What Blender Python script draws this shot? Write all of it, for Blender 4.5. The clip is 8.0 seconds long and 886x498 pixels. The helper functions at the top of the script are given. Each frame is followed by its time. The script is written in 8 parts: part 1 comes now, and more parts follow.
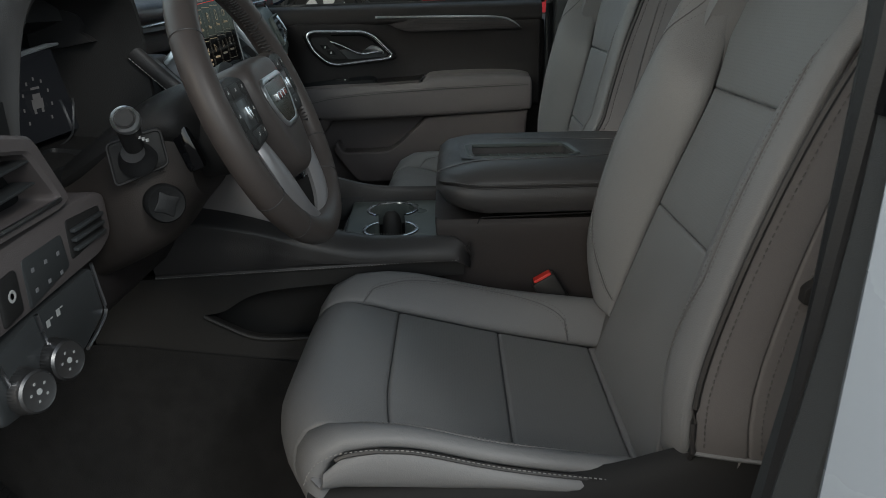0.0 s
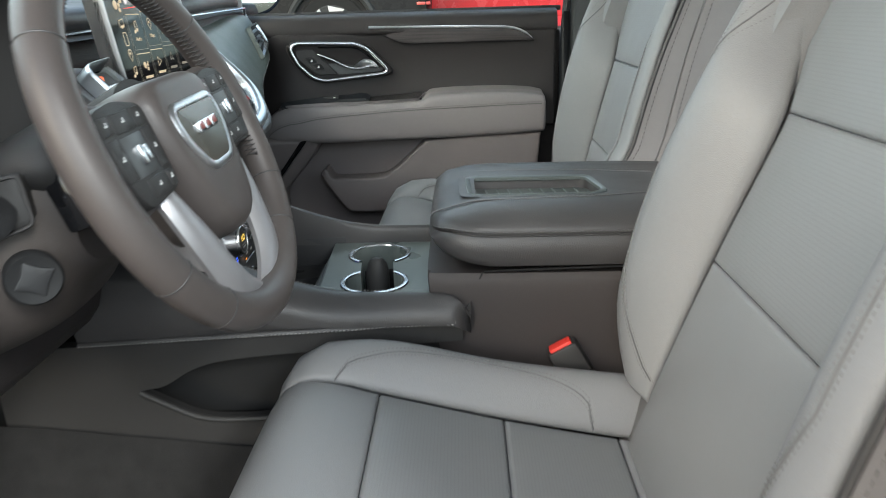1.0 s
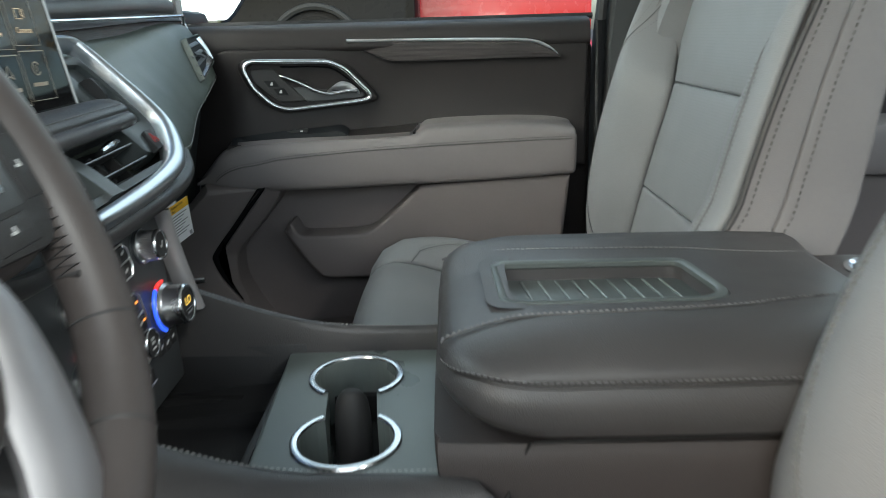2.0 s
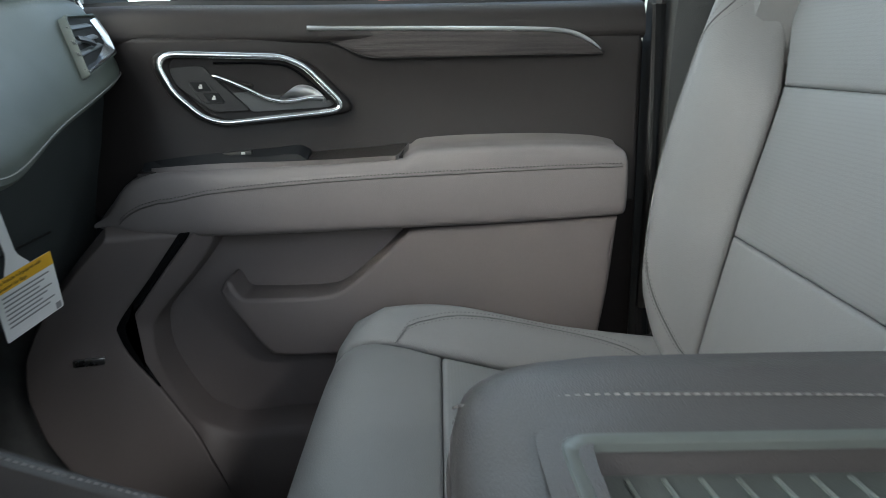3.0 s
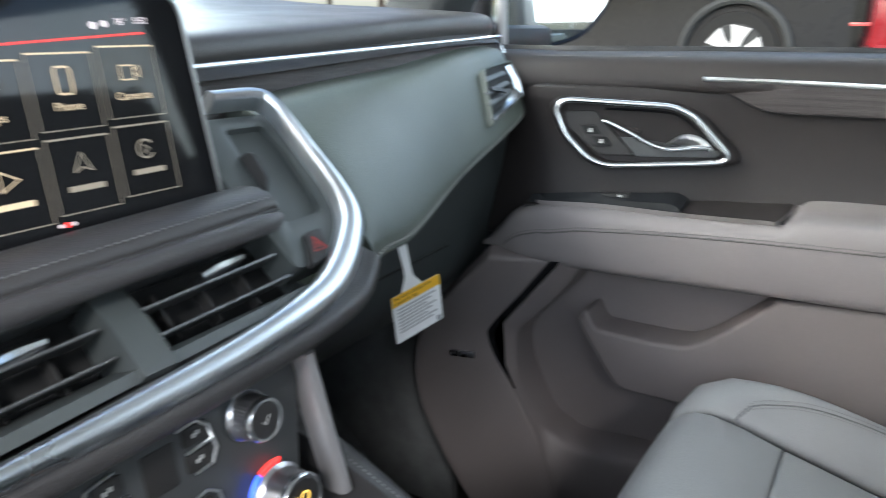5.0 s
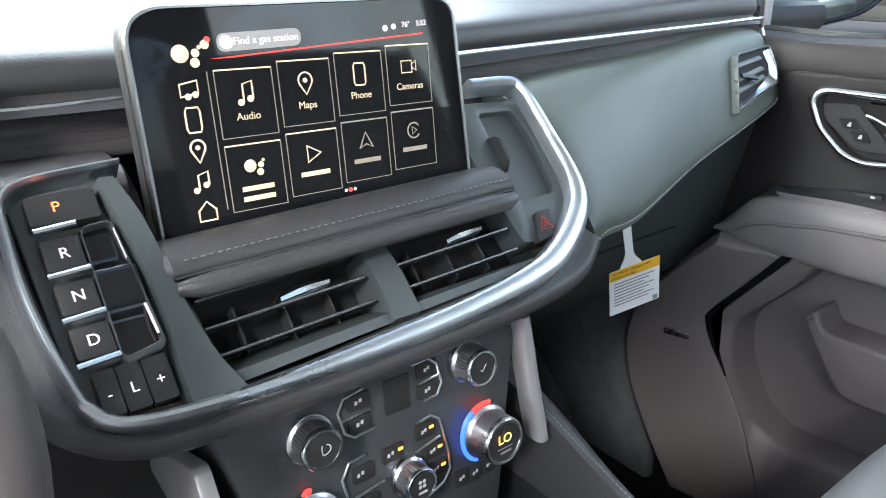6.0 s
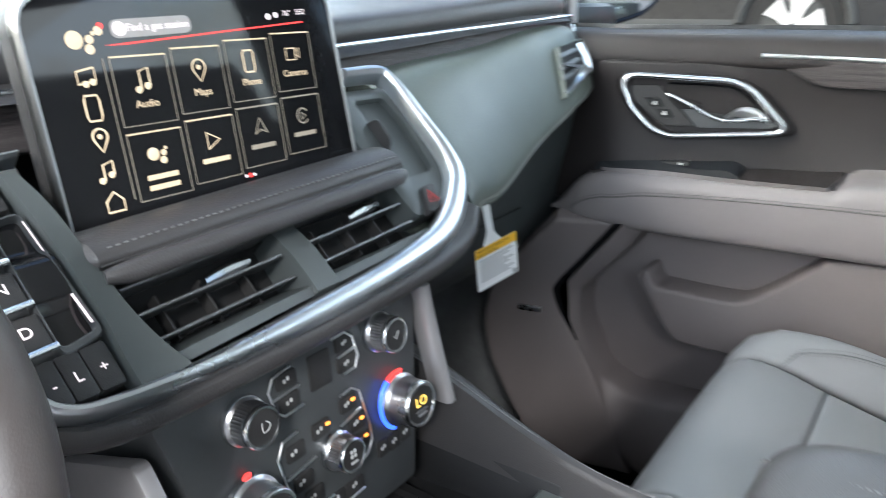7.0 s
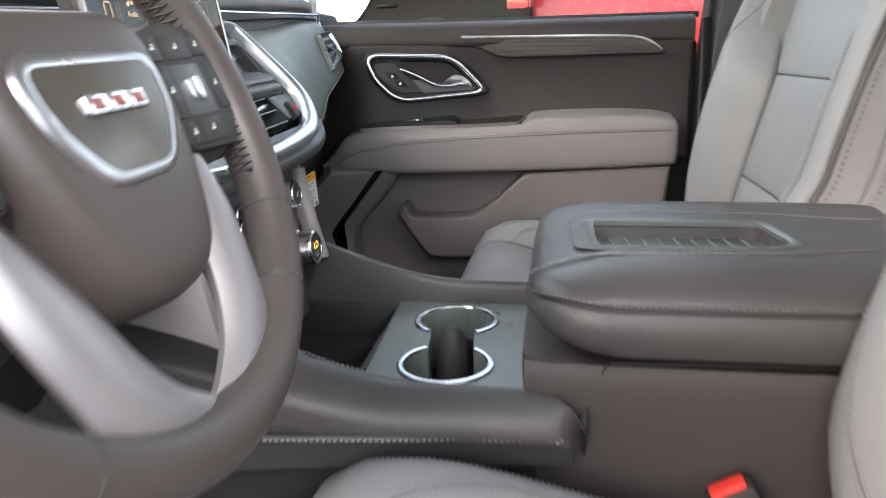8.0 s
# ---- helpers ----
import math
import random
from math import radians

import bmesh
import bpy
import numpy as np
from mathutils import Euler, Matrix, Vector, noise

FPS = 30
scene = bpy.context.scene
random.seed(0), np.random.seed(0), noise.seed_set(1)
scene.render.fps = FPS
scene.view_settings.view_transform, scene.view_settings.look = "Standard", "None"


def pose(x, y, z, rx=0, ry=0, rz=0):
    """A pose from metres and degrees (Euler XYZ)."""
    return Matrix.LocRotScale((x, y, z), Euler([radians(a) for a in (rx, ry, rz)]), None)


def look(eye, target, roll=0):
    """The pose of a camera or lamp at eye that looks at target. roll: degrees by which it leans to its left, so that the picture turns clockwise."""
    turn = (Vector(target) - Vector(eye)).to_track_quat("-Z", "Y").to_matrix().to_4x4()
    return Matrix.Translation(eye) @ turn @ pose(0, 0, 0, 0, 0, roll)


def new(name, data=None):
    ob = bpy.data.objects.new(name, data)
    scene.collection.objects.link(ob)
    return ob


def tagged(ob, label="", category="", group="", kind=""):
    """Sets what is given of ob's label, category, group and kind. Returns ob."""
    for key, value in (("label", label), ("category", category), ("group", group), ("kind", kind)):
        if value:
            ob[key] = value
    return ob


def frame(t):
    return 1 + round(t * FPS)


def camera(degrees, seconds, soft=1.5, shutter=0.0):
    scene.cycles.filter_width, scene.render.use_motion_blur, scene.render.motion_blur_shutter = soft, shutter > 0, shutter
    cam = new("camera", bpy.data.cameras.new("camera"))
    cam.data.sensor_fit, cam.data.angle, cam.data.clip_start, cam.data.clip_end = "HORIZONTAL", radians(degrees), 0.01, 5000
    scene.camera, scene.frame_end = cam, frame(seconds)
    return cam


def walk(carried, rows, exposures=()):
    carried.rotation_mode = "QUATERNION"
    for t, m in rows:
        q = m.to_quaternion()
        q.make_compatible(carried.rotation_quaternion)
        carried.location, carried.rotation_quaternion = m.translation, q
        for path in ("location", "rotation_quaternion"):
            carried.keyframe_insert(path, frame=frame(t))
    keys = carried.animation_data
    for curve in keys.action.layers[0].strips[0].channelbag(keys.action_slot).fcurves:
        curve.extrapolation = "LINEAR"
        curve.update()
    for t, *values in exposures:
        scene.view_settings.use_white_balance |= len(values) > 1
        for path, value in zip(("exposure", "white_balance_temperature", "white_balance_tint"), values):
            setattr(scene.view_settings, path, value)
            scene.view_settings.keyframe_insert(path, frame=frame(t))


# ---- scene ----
cam = camera(62.9, 8.0, soft=0.8, shutter=0.35)
PATH = [
    (0, (0.041, 0.002, 1.378), (0.006, 1.887, 0.708), -1.7),
    (0.5, (0.048, 0.088, 1.367), (-0.002, 1.976, 0.707), -1.8),
    (1, (0.061, 0.253, 1.358), (-0.002, 2.15, 0.724), -1.7),
    (1.5, (0.056, 0.453, 1.341), (0.0, 2.36, 0.74), -1.8),
    (2, (0.026, 0.682, 1.325), (-0.003, 2.598, 0.753), -1.7),
    (2.2, (0.018, 0.771, 1.322), (0.0, 2.689, 0.757), -1.6),
    (3.3, (-0.003, 1.146, 1.266), (0.014, 3.081, 0.762), -0.8),
    (3.5, (-0.014, 1.172, 1.267), (0.005, 3.105, 0.754), -0.5),
    (4, (-0.018, 1.196, 1.265), (-0.167, 3.122, 0.745), -0.7),
    (4.5, (0.011, 1.151, 1.315), (-0.505, 3.001, 0.757), -0.8),
    (5, (0.061, 1.082, 1.381), (-0.952, 2.704, 0.796), -0.1),
    (5.2, (0.074, 1.062, 1.397), (-1.102, 2.559, 0.786), 0.2),
    (6.3, (0.106, 1.041, 1.426), (-1.367, 2.183, 0.7), 0.7),
    (6.5, (0.103, 1.038, 1.425), (-1.364, 2.192, 0.705), -0.1),
    (7, (0.085, 0.961, 1.395), (-1.019, 2.496, 0.742), -0.4),
    (7.5, (0.044, 0.811, 1.34), (-0.525, 2.639, 0.76), -0.8),
    (8, (0.041, 0.573, 1.284), (-0.28, 2.478, 0.764), -1.6),
]
walk(cam, [(t, look(eye, target, roll)) for t, eye, target, roll in PATH],
     exposures=[(0.0, -0.8, 6200, 5), (0.2, -0.1, 6200, 5), (0.4, 0.7, 6200, 5), (0.6, 1.0, 6200, 5), (1.0, 1.11, 6200, 5), (2.2, 0.88, 6200, 3), (3.5, 1.26, 6050, 9), (4.0, 1.55, 6050, 10), (4.5, 1.70, 6050, 11),
                (5.0, 1.80, 6050, 10), (6.5, 2.19, 6050, 11), (7.0, 2.04, 6050, 10), (7.5, 1.83, 6200, 10), (8.0, 1.54, 6500, 16)])

# ---- daylight ----
world = bpy.data.worlds.new("world")
scene.world = world
world.use_nodes = True
wn = world.node_tree.nodes
sky = wn.new("ShaderNodeTexSky")
sky.sky_type = 'NISHITA'
sky.sun_disc = False
sky.sun_elevation = radians(32)
sky.sun_rotation = radians(215)
sky.air_density, sky.dust_density = 1.0, 3.0
world.node_tree.links.new(sky.outputs[0], wn["Background"].inputs[0])
wn["Background"].inputs[1].default_value = 0.15

sun = new("sun", bpy.data.lights.new("sun", "SUN"))
sun.data.energy, sun.data.angle, sun.data.color = 1.4, radians(12), (1.0, 0.95, 0.88)
sun.matrix_world = look((0, 0, 5), (-2.6, 3.7, 2.2))


def window_light(name, at, toward, width, height, watts, colour=(1, 1, 1)):
    """Sky light that comes in through an opening."""
    ob = new(name, bpy.data.lights.new(name, "AREA"))
    ob.data.shape, ob.data.size, ob.data.size_y = "RECTANGLE", width, height
    ob.data.energy, ob.data.color = watts, colour
    ob.matrix_world = look(at, toward)
    return ob


window_light("door_opening_light", (0.14, -0.35, 1.72), (0.0, 1.3, 0.9), 1.5, 1.1, 8.8, (0.93, 0.99, 1.0))
window_light("windshield_light", (-0.85, 1.32, 1.72), (0.1, 1.32, 1.1), 1.3, 0.6, 3.8, (0.92, 1.0, 0.97))
window_light("passenger_window_light", (-0.05, 2.2, 1.66), (-0.05, 1.2, 1.0), 0.8, 0.42, 0.8, (0.93, 1.0, 0.98))

window_light("rear_window_light", (1.05, 0.40, 1.60), (-0.5, 1.75, 0.95), 0.8, 0.42, 4.7, (0.93, 1.0, 0.99))
window_light("rear_door_window_light", (0.95, 2.20, 1.60), (-0.45, 1.30, 1.0), 0.8, 0.42, 2.0, (0.93, 1.0, 0.99))

# ---- materials ----
def material(name, colour, rough=0.5, metal=0.0, grain=0.0, grain_scale=900.0, grain_kind="VORONOI", tint=0.12, tint_scale=9.0,
             spec=0.5, coat=0.0, emit=None, power=0.0, wear=0.08, stretch=None, pores=0.0, pore_pitch=0.0045, sheen=0.0):
    """A procedural surface: colour varied at two scales, gloss varied by wear, and fine relief."""
    m = bpy.data.materials.new(name)
    m.use_nodes = True
    nt = m.node_tree
    n, link = nt.nodes, nt.links.new
    b = n["Principled BSDF"]
    b.inputs["Metallic"].default_value = metal
    b.inputs["Specular IOR Level"].default_value = spec
    b.inputs["Coat Weight"].default_value = coat
    b.inputs["Coat Roughness"].default_value = 0.08
    b.inputs["Sheen Weight"].default_value = sheen
    tc = n.new("ShaderNodeTexCoord")
    vec = tc.outputs["Object"]
    if stretch:
        mp = n.new("ShaderNodeMapping")
        mp.inputs["Scale"].default_value = stretch
        link(vec, mp.inputs["Vector"])
        vec = mp.outputs["Vector"]
    big = n.new("ShaderNodeTexNoise")
    big.inputs["Scale"].default_value, big.inputs["Detail"].default_value = tint_scale, 6
    link(vec, big.inputs["Vector"])
    fine = n.new("ShaderNodeTexNoise")
    fine.inputs["Scale"].default_value, fine.inputs["Detail"].default_value = tint_scale * 22, 3
    link(vec, fine.inputs["Vector"])
    mixf = n.new("ShaderNodeMath")
    mixf.operation = "MULTIPLY_ADD"
    link(fine.outputs["Fac"], mixf.inputs[0])
    mixf.inputs[1].default_value = 0.4
    link(big.outputs["Fac"], mixf.inputs[2])
    ramp = n.new("ShaderNodeMapRange")
    ramp.inputs["From Min"].default_value, ramp.inputs["From Max"].default_value = 0.4, 1.0
    ramp.inputs["To Min"].default_value, ramp.inputs["To Max"].default_value = 1 - tint, 1 + tint
    link(mixf.outputs[0], ramp.inputs["Value"])
    mul = n.new("ShaderNodeVectorMath")
    mul.operation = "MULTIPLY"
    mul.inputs[0].default_value = colour
    link(ramp.outputs[0], mul.inputs[1])
    col = mul.outputs[0]
    height = None
    if grain:
        if grain_kind == "VORONOI":
            g = n.new("ShaderNodeTexVoronoi")
            g.inputs["Scale"].default_value = grain_scale
            height = g.outputs["Distance"]
        else:
            g = n.new("ShaderNodeTexNoise")
            g.inputs["Scale"].default_value, g.inputs["Detail"].default_value = grain_scale, 5
            height = g.outputs["Fac"]
        link(vec, g.inputs["Vector"])
    if pores:
        # a regular grid of fine punched holes in the hide
        sc = n.new("ShaderNodeVectorMath")
        sc.operation = "SCALE"
        sc.inputs["Scale"].default_value = 1 / pore_pitch
        link(tc.outputs["UV"], sc.inputs[0])
        fr = n.new("ShaderNodeVectorMath")
        fr.operation = "FRACTION"
        link(sc.outputs[0], fr.inputs[0])
        ds = n.new("ShaderNodeVectorMath")
        ds.operation = "DISTANCE"
        ds.inputs[1].default_value = (0.5, 0.5, 0)
        link(fr.outputs[0], ds.inputs[0])
        hole = n.new("ShaderNodeMapRange")
        hole.inputs["From Min"].default_value, hole.inputs["From Max"].default_value = 0.16, 0.24
        hole.inputs["To Min"].default_value, hole.inputs["To Max"].default_value = 1 - pores, 1.0
        link(ds.outputs["Value"], hole.inputs["Value"])
        mul2 = n.new("ShaderNodeVectorMath")
        mul2.operation = "MULTIPLY"
        link(col, mul2.inputs[0])
        link(hole.outputs[0], mul2.inputs[1])
        col = mul2.outputs[0]
    link(col, b.inputs["Base Color"])
    rr = n.new("ShaderNodeMapRange")
    rr.inputs["From Min"].default_value, rr.inputs["From Max"].default_value = 0.3, 0.7
    rr.inputs["To Min"].default_value, rr.inputs["To Max"].default_value = max(rough - wear, 0.02), min(rough + wear, 1)
    link(big.outputs["Fac"], rr.inputs["Value"])
    link(rr.outputs[0], b.inputs["Roughness"])
    if height:
        bump = n.new("ShaderNodeBump")
        bump.inputs["Strength"].default_value = grain
        bump.inputs["Distance"].default_value = 0.0006
        link(height, bump.inputs["Height"])
        link(bump.outputs[0], b.inputs["Normal"])
    if emit:
        b.inputs["Emission Color"].default_value = (*emit, 1)
        b.inputs["Emission Strength"].default_value = power
    return m


LEATHER = material("grey_leather", (0.175, 0.175, 0.179), 0.48, grain=0.32, grain_scale=700, tint=0.05)
PERFORATED = material("perforated_grey_leather", (0.175, 0.176, 0.180), 0.5, grain=0.28, grain_scale=700, tint=0.05, pores=0.12, pore_pitch=0.0042)
TAUPE = material("taupe_vinyl", (0.172, 0.156, 0.155), 0.5, grain=0.25, grain_scale=800, tint=0.06, spec=0.4)
SIDEVINYL = material("grey_brown_seat_side_vinyl", (0.152, 0.143, 0.143), 0.5, grain=0.25, grain_scale=700, tint=0.06, spec=0.35)
DARKHIDE = material("dark_leather", (0.049, 0.0465, 0.047), 0.42, grain=0.3, grain_scale=700, tint=0.08, spec=0.4)
WHEELHIDE = material("wheel_leather", (0.060, 0.051, 0.048), 0.42, grain=0.10, grain_scale=800, tint=0.08, spec=0.4)
PADHIDE = material("dash_pad_leather", (0.078, 0.09, 0.078), 0.42, grain=0.25, grain_scale=700, tint=0.05, spec=0.4)
PLASTIC = material("dark_plastic", (0.028, 0.027, 0.0268), 0.5, grain=0.3, grain_scale=1200, tint=0.1, spec=0.3)
DOORPLASTIC = material("dark_door_plastic", (0.0225, 0.0195, 0.0193), 0.5, grain=0.3, grain_scale=1300, tint=0.08, spec=0.25)
BROWNPLASTIC = material("taupe_plastic", (0.138, 0.120, 0.118), 0.55, grain=0.35, grain_scale=1100, tint=0.06, spec=0.35)
CONSOLEPLASTIC = material("dark_brown_plastic", (0.043, 0.0375, 0.037), 0.5, grain=0.35, grain_scale=1100, tint=0.08, spec=0.25)
STACK = material("satin_black_panel", (0.054, 0.057, 0.059), 0.4, tint=0.1)
SMOKE = material("smoke_grey_panel", (0.115, 0.132, 0.126), 0.33, tint=0.06)
TRAYGREY = material("grey_rubber", (0.062, 0.071, 0.069), 0.38, tint=0.08, grain=0.2, grain_scale=900)
TRAYFRAME = material("tray_frame_plastic", (0.074, 0.085, 0.083), 0.36, tint=0.06)
SMOKEDARK = material("dark_smoke_panel", (0.058, 0.065, 0.065), 0.38, tint=0.06)
KICK = material("grey_carpet", (0.14, 0.145, 0.148), 0.95, grain=1.0, grain_scale=900, grain_kind="NOISE", tint=0.2, tint_scale=30, spec=0.1)
GLOSS = material("gloss_black", (0.008, 0.008, 0.009), 0.08, tint=0.05, wear=0.03)
BLACK = material("matt_black", (0.017, 0.017, 0.0175), 0.7, tint=0.1, spec=0.2)
SWITCHBLACK = material("satin_switch_black", (0.012, 0.013, 0.015), 0.6, tint=0.08, spec=0.2)
RUBBER = material("black_rubber", (0.015, 0.015, 0.016), 0.6, grain=0.2, grain_scale=500, tint=0.1)
CHROME = material("satin_chrome", (0.70, 0.72, 0.74), 0.22, metal=1.0, tint=0.03, wear=0.05)
SATIN = material("satin_aluminium", (0.55, 0.55, 0.57), 0.3, metal=1.0, tint=0.04, wear=0.06)
SCREENEDGE = material("dark_satin_edge", (0.30, 0.30, 0.30), 0.34, metal=1.0, tint=0.03)
SILVER = material("silver_painted_plastic", (0.42, 0.40, 0.40), 0.36, metal=0.5, tint=0.05)
WOOD = material("charcoal_wood_trim", (0.044, 0.0385, 0.0385), 0.45, grain=0.9, grain_scale=60, grain_kind="NOISE", tint=0.65, tint_scale=12,
                stretch=(0.6, 1.0, 14.0), spec=0.22)
CARPET = material("black_carpet", (0.021, 0.0205, 0.0205), 0.95, grain=1.0, grain_scale=900, grain_kind="NOISE", tint=0.25, tint_scale=30, spec=0.1)
MAT = material("floor_mat", (0.0165, 0.0167, 0.017), 0.9, grain=1.0, grain_scale=700, grain_kind="NOISE", tint=0.25, tint_scale=40, spec=0.15)
THREAD = material("light_thread", (0.36, 0.35, 0.34), 0.7, tint=0.1)
GREYTHREAD = material("grey_thread", (0.20, 0.198, 0.197), 0.7, tint=0.1)
SEATTHREAD = material("charcoal_seat_thread", (0.138, 0.137, 0.138), 0.7, tint=0.1)
SPOKE = material("pale_satin_spoke", (0.37, 0.36, 0.37), 0.42, metal=0.75, tint=0.03)
KICKPLASTIC = material("dark_grey_green_plastic", (0.040, 0.046, 0.048), 0.55, grain=0.35, grain_scale=1100, tint=0.06, spec=0.3)
COLUMN = material("column_plastic", (0.058, 0.049, 0.045), 0.5, grain=0.35, grain_scale=1100, tint=0.06, spec=0.3)
DARKMETAL = material("dark_metal", (0.20, 0.195, 0.195), 0.4, metal=0.9, tint=0.05)
FRAMEMETAL = material("brushed_frame_metal", (0.60, 0.63, 0.66), 0.30, metal=1.0, tint=0.03, wear=0.04)
BRIGHT = material("bright_satin_metal", (0.85, 0.86, 0.87), 0.34, metal=1.0, tint=0.02)
DARKTHREAD = material("dark_thread", (0.10, 0.095, 0.09), 0.7, tint=0.1)
PIPING = material("charcoal_piping", (0.035, 0.033, 0.033), 0.5, tint=0.1)
HEADLINER = material("headliner_cloth", (0.42, 0.41, 0.39), 0.95, grain=0.5, grain_scale=900, grain_kind="NOISE", tint=0.05)
PILLARTRIM = material("pillar_trim", (0.050, 0.053, 0.055), 0.55, grain=0.35, grain_scale=1100, tint=0.05, spec=0.25)
WHITEPAINT = material("white_car_paint", (0.78, 0.79, 0.80), 0.25, coat=0.6, tint=0.02)
# the white body with its shade put into a blue-grey base colour
SHADEDBODY = material("shaded_white_body_paint", (0.33, 0.36, 0.40), 0.3, coat=0.5, tint=0.02)
SCREENGLASS = material("coated_screen_glass", (0.008, 0.008, 0.009), 0.05, tint=0.05, wear=0.02, spec=0.22)
# seat leather darkened by the shade that lies in a sewn crease
SHADEDCREASE = material("shaded_leather_crease", (0.105, 0.104, 0.105), 0.6, tint=0.1)
RED = material("red_plastic", (0.62, 0.035, 0.025), 0.4, tint=0.05)
DARKRED = material("dull_red_enamel", (0.22, 0.05, 0.04), 0.3, tint=0.05)
BADGE = material("gloss_bronze_badge", (0.058, 0.052, 0.042), 0.22, tint=0.05)
LITRED = material("lit_red", (0.5, 0.02, 0.02), 0.4, emit=(1, 0.05, 0.04), power=0.55)
LITREDDIM = material("dim_lit_red", (0.25, 0.03, 0.03), 0.4, emit=(1, 0.05, 0.04), power=0.10)
LITAMBER = material("lit_amber", (0.5, 0.15, 0.02), 0.4, emit=(1, 0.28, 0.04), power=1.0)
LITORANGE = material("lit_orange", (0.5, 0.10, 0.03), 0.4, emit=(1, 0.14, 0.04), power=1.1)
LITBLUE = material("lit_blue", (0.02, 0.05, 0.6), 0.4, emit=(0.04, 0.12, 1), power=0.8)
LITWARM = material("lit_warm_white", (0.6, 0.5, 0.35), 0.5, emit=(1, 0.66, 0.36), power=0.16)
LITDIM = material("lit_dim_white", (0.3, 0.27, 0.22), 0.5, emit=(1, 0.72, 0.45), power=0.045)
LITPINK = material("lit_pink_white", (0.6, 0.55, 0.55), 0.5, emit=(1, 0.80, 0.80), power=0.28)
LITGAUGE = material("lit_gauge_grey", (0.10, 0.10, 0.10), 0.5, emit=(1, 0.92, 0.90), power=0.07)
LCD = material("lit_dark_display", (0.01, 0.01, 0.011), 0.12, spec=0.2, emit=(0.8, 0.85, 1.0), power=0.012)
PRINT = material("pale_print", (0.55, 0.55, 0.54), 0.6, tint=0.03)
PAPER = material("white_card", (0.72, 0.72, 0.73), 0.6, tint=0.04)
YELLOW = material("yellow_print", (0.75, 0.42, 0.02), 0.6, tint=0.04)
INKDARK = material("brown_ink", (0.10, 0.07, 0.02), 0.7, tint=0.05)
INK = material("grey_ink", (0.25, 0.25, 0.26), 0.7, tint=0.05)
WEBBING = material("seat_belt_webbing", (0.055, 0.053, 0.05), 0.75, grain=0.8, grain_scale=500, grain_kind="NOISE", tint=0.15, stretch=(1, 1, 0.2))

# ---- building tools ----
def spline(points, per=6, closed=False):
    """A smooth curve through points."""
    p = [Vector(q) for q in points]
    k = len(p)
    out = []
    for i in range(k if closed else k - 1):
        if closed:
            a, b, c, d = p[i - 1], p[i], p[(i + 1) % k], p[(i + 2) % k]
        else:
            b, c = p[i], p[i + 1]
            a = p[i - 1] if i else b * 2 - c
            d = p[i + 2] if i + 2 < k else c * 2 - b
        for j in range(per):
            t = j / per
            out.append(0.5 * (2 * b + (c - a) * t + (2 * a - 5 * b + 4 * c - d) * t * t + (3 * b - a - 3 * c + d) * t ** 3))
    if not closed:
        out.append(p[-1])
    return out


def rounded(points, radius, steps=4):
    """A closed polygon with rounded corners."""
    p = [Vector(q) for q in points]
    out = []
    for i, b in enumerate(p):
        r = radius[i] if isinstance(radius, (list, tuple)) else radius
        a, c = p[i - 1], p[(i + 1) % len(p)]
        da, dc = a - b, c - b
        ra, rc = min(r, da.length * 0.48), min(r, dc.length * 0.48)
        s, e = b + da.normalized() * ra, b + dc.normalized() * rc
        for j in range(steps + 1):
            t = j / steps
            out.append(s * (1 - t) ** 2 + b * 2 * t * (1 - t) + e * t * t)
    return out


def loft(sections, per_u=4, per_v=3, closed=True, caps=True, smooth_v=True):
    """A skin over cross-sections, each a loop of as many points."""
    rows = [spline(s, per_v, closed) if smooth_v else [Vector(q) for q in s] for s in sections]
    cols = [spline([r[i] for r in rows], per_u) for i in range(len(rows[0]))]
    bm = bmesh.new()
    grid = [[bm.verts.new(cols[i][j]) for i in range(len(cols))] for j in range(len(cols[0]))]
    k = len(cols)
    for j in range(len(grid) - 1):
        for i in range(k if closed else k - 1):
            bm.faces.new((grid[j][i], grid[j][(i + 1) % k], grid[j + 1][(i + 1) % k], grid[j + 1][i]))
    if caps and closed:
        bm.faces.new(grid[0][::-1])
        bm.faces.new(grid[-1])
    bmesh.ops.recalc_face_normals(bm, faces=bm.faces)
    return bm


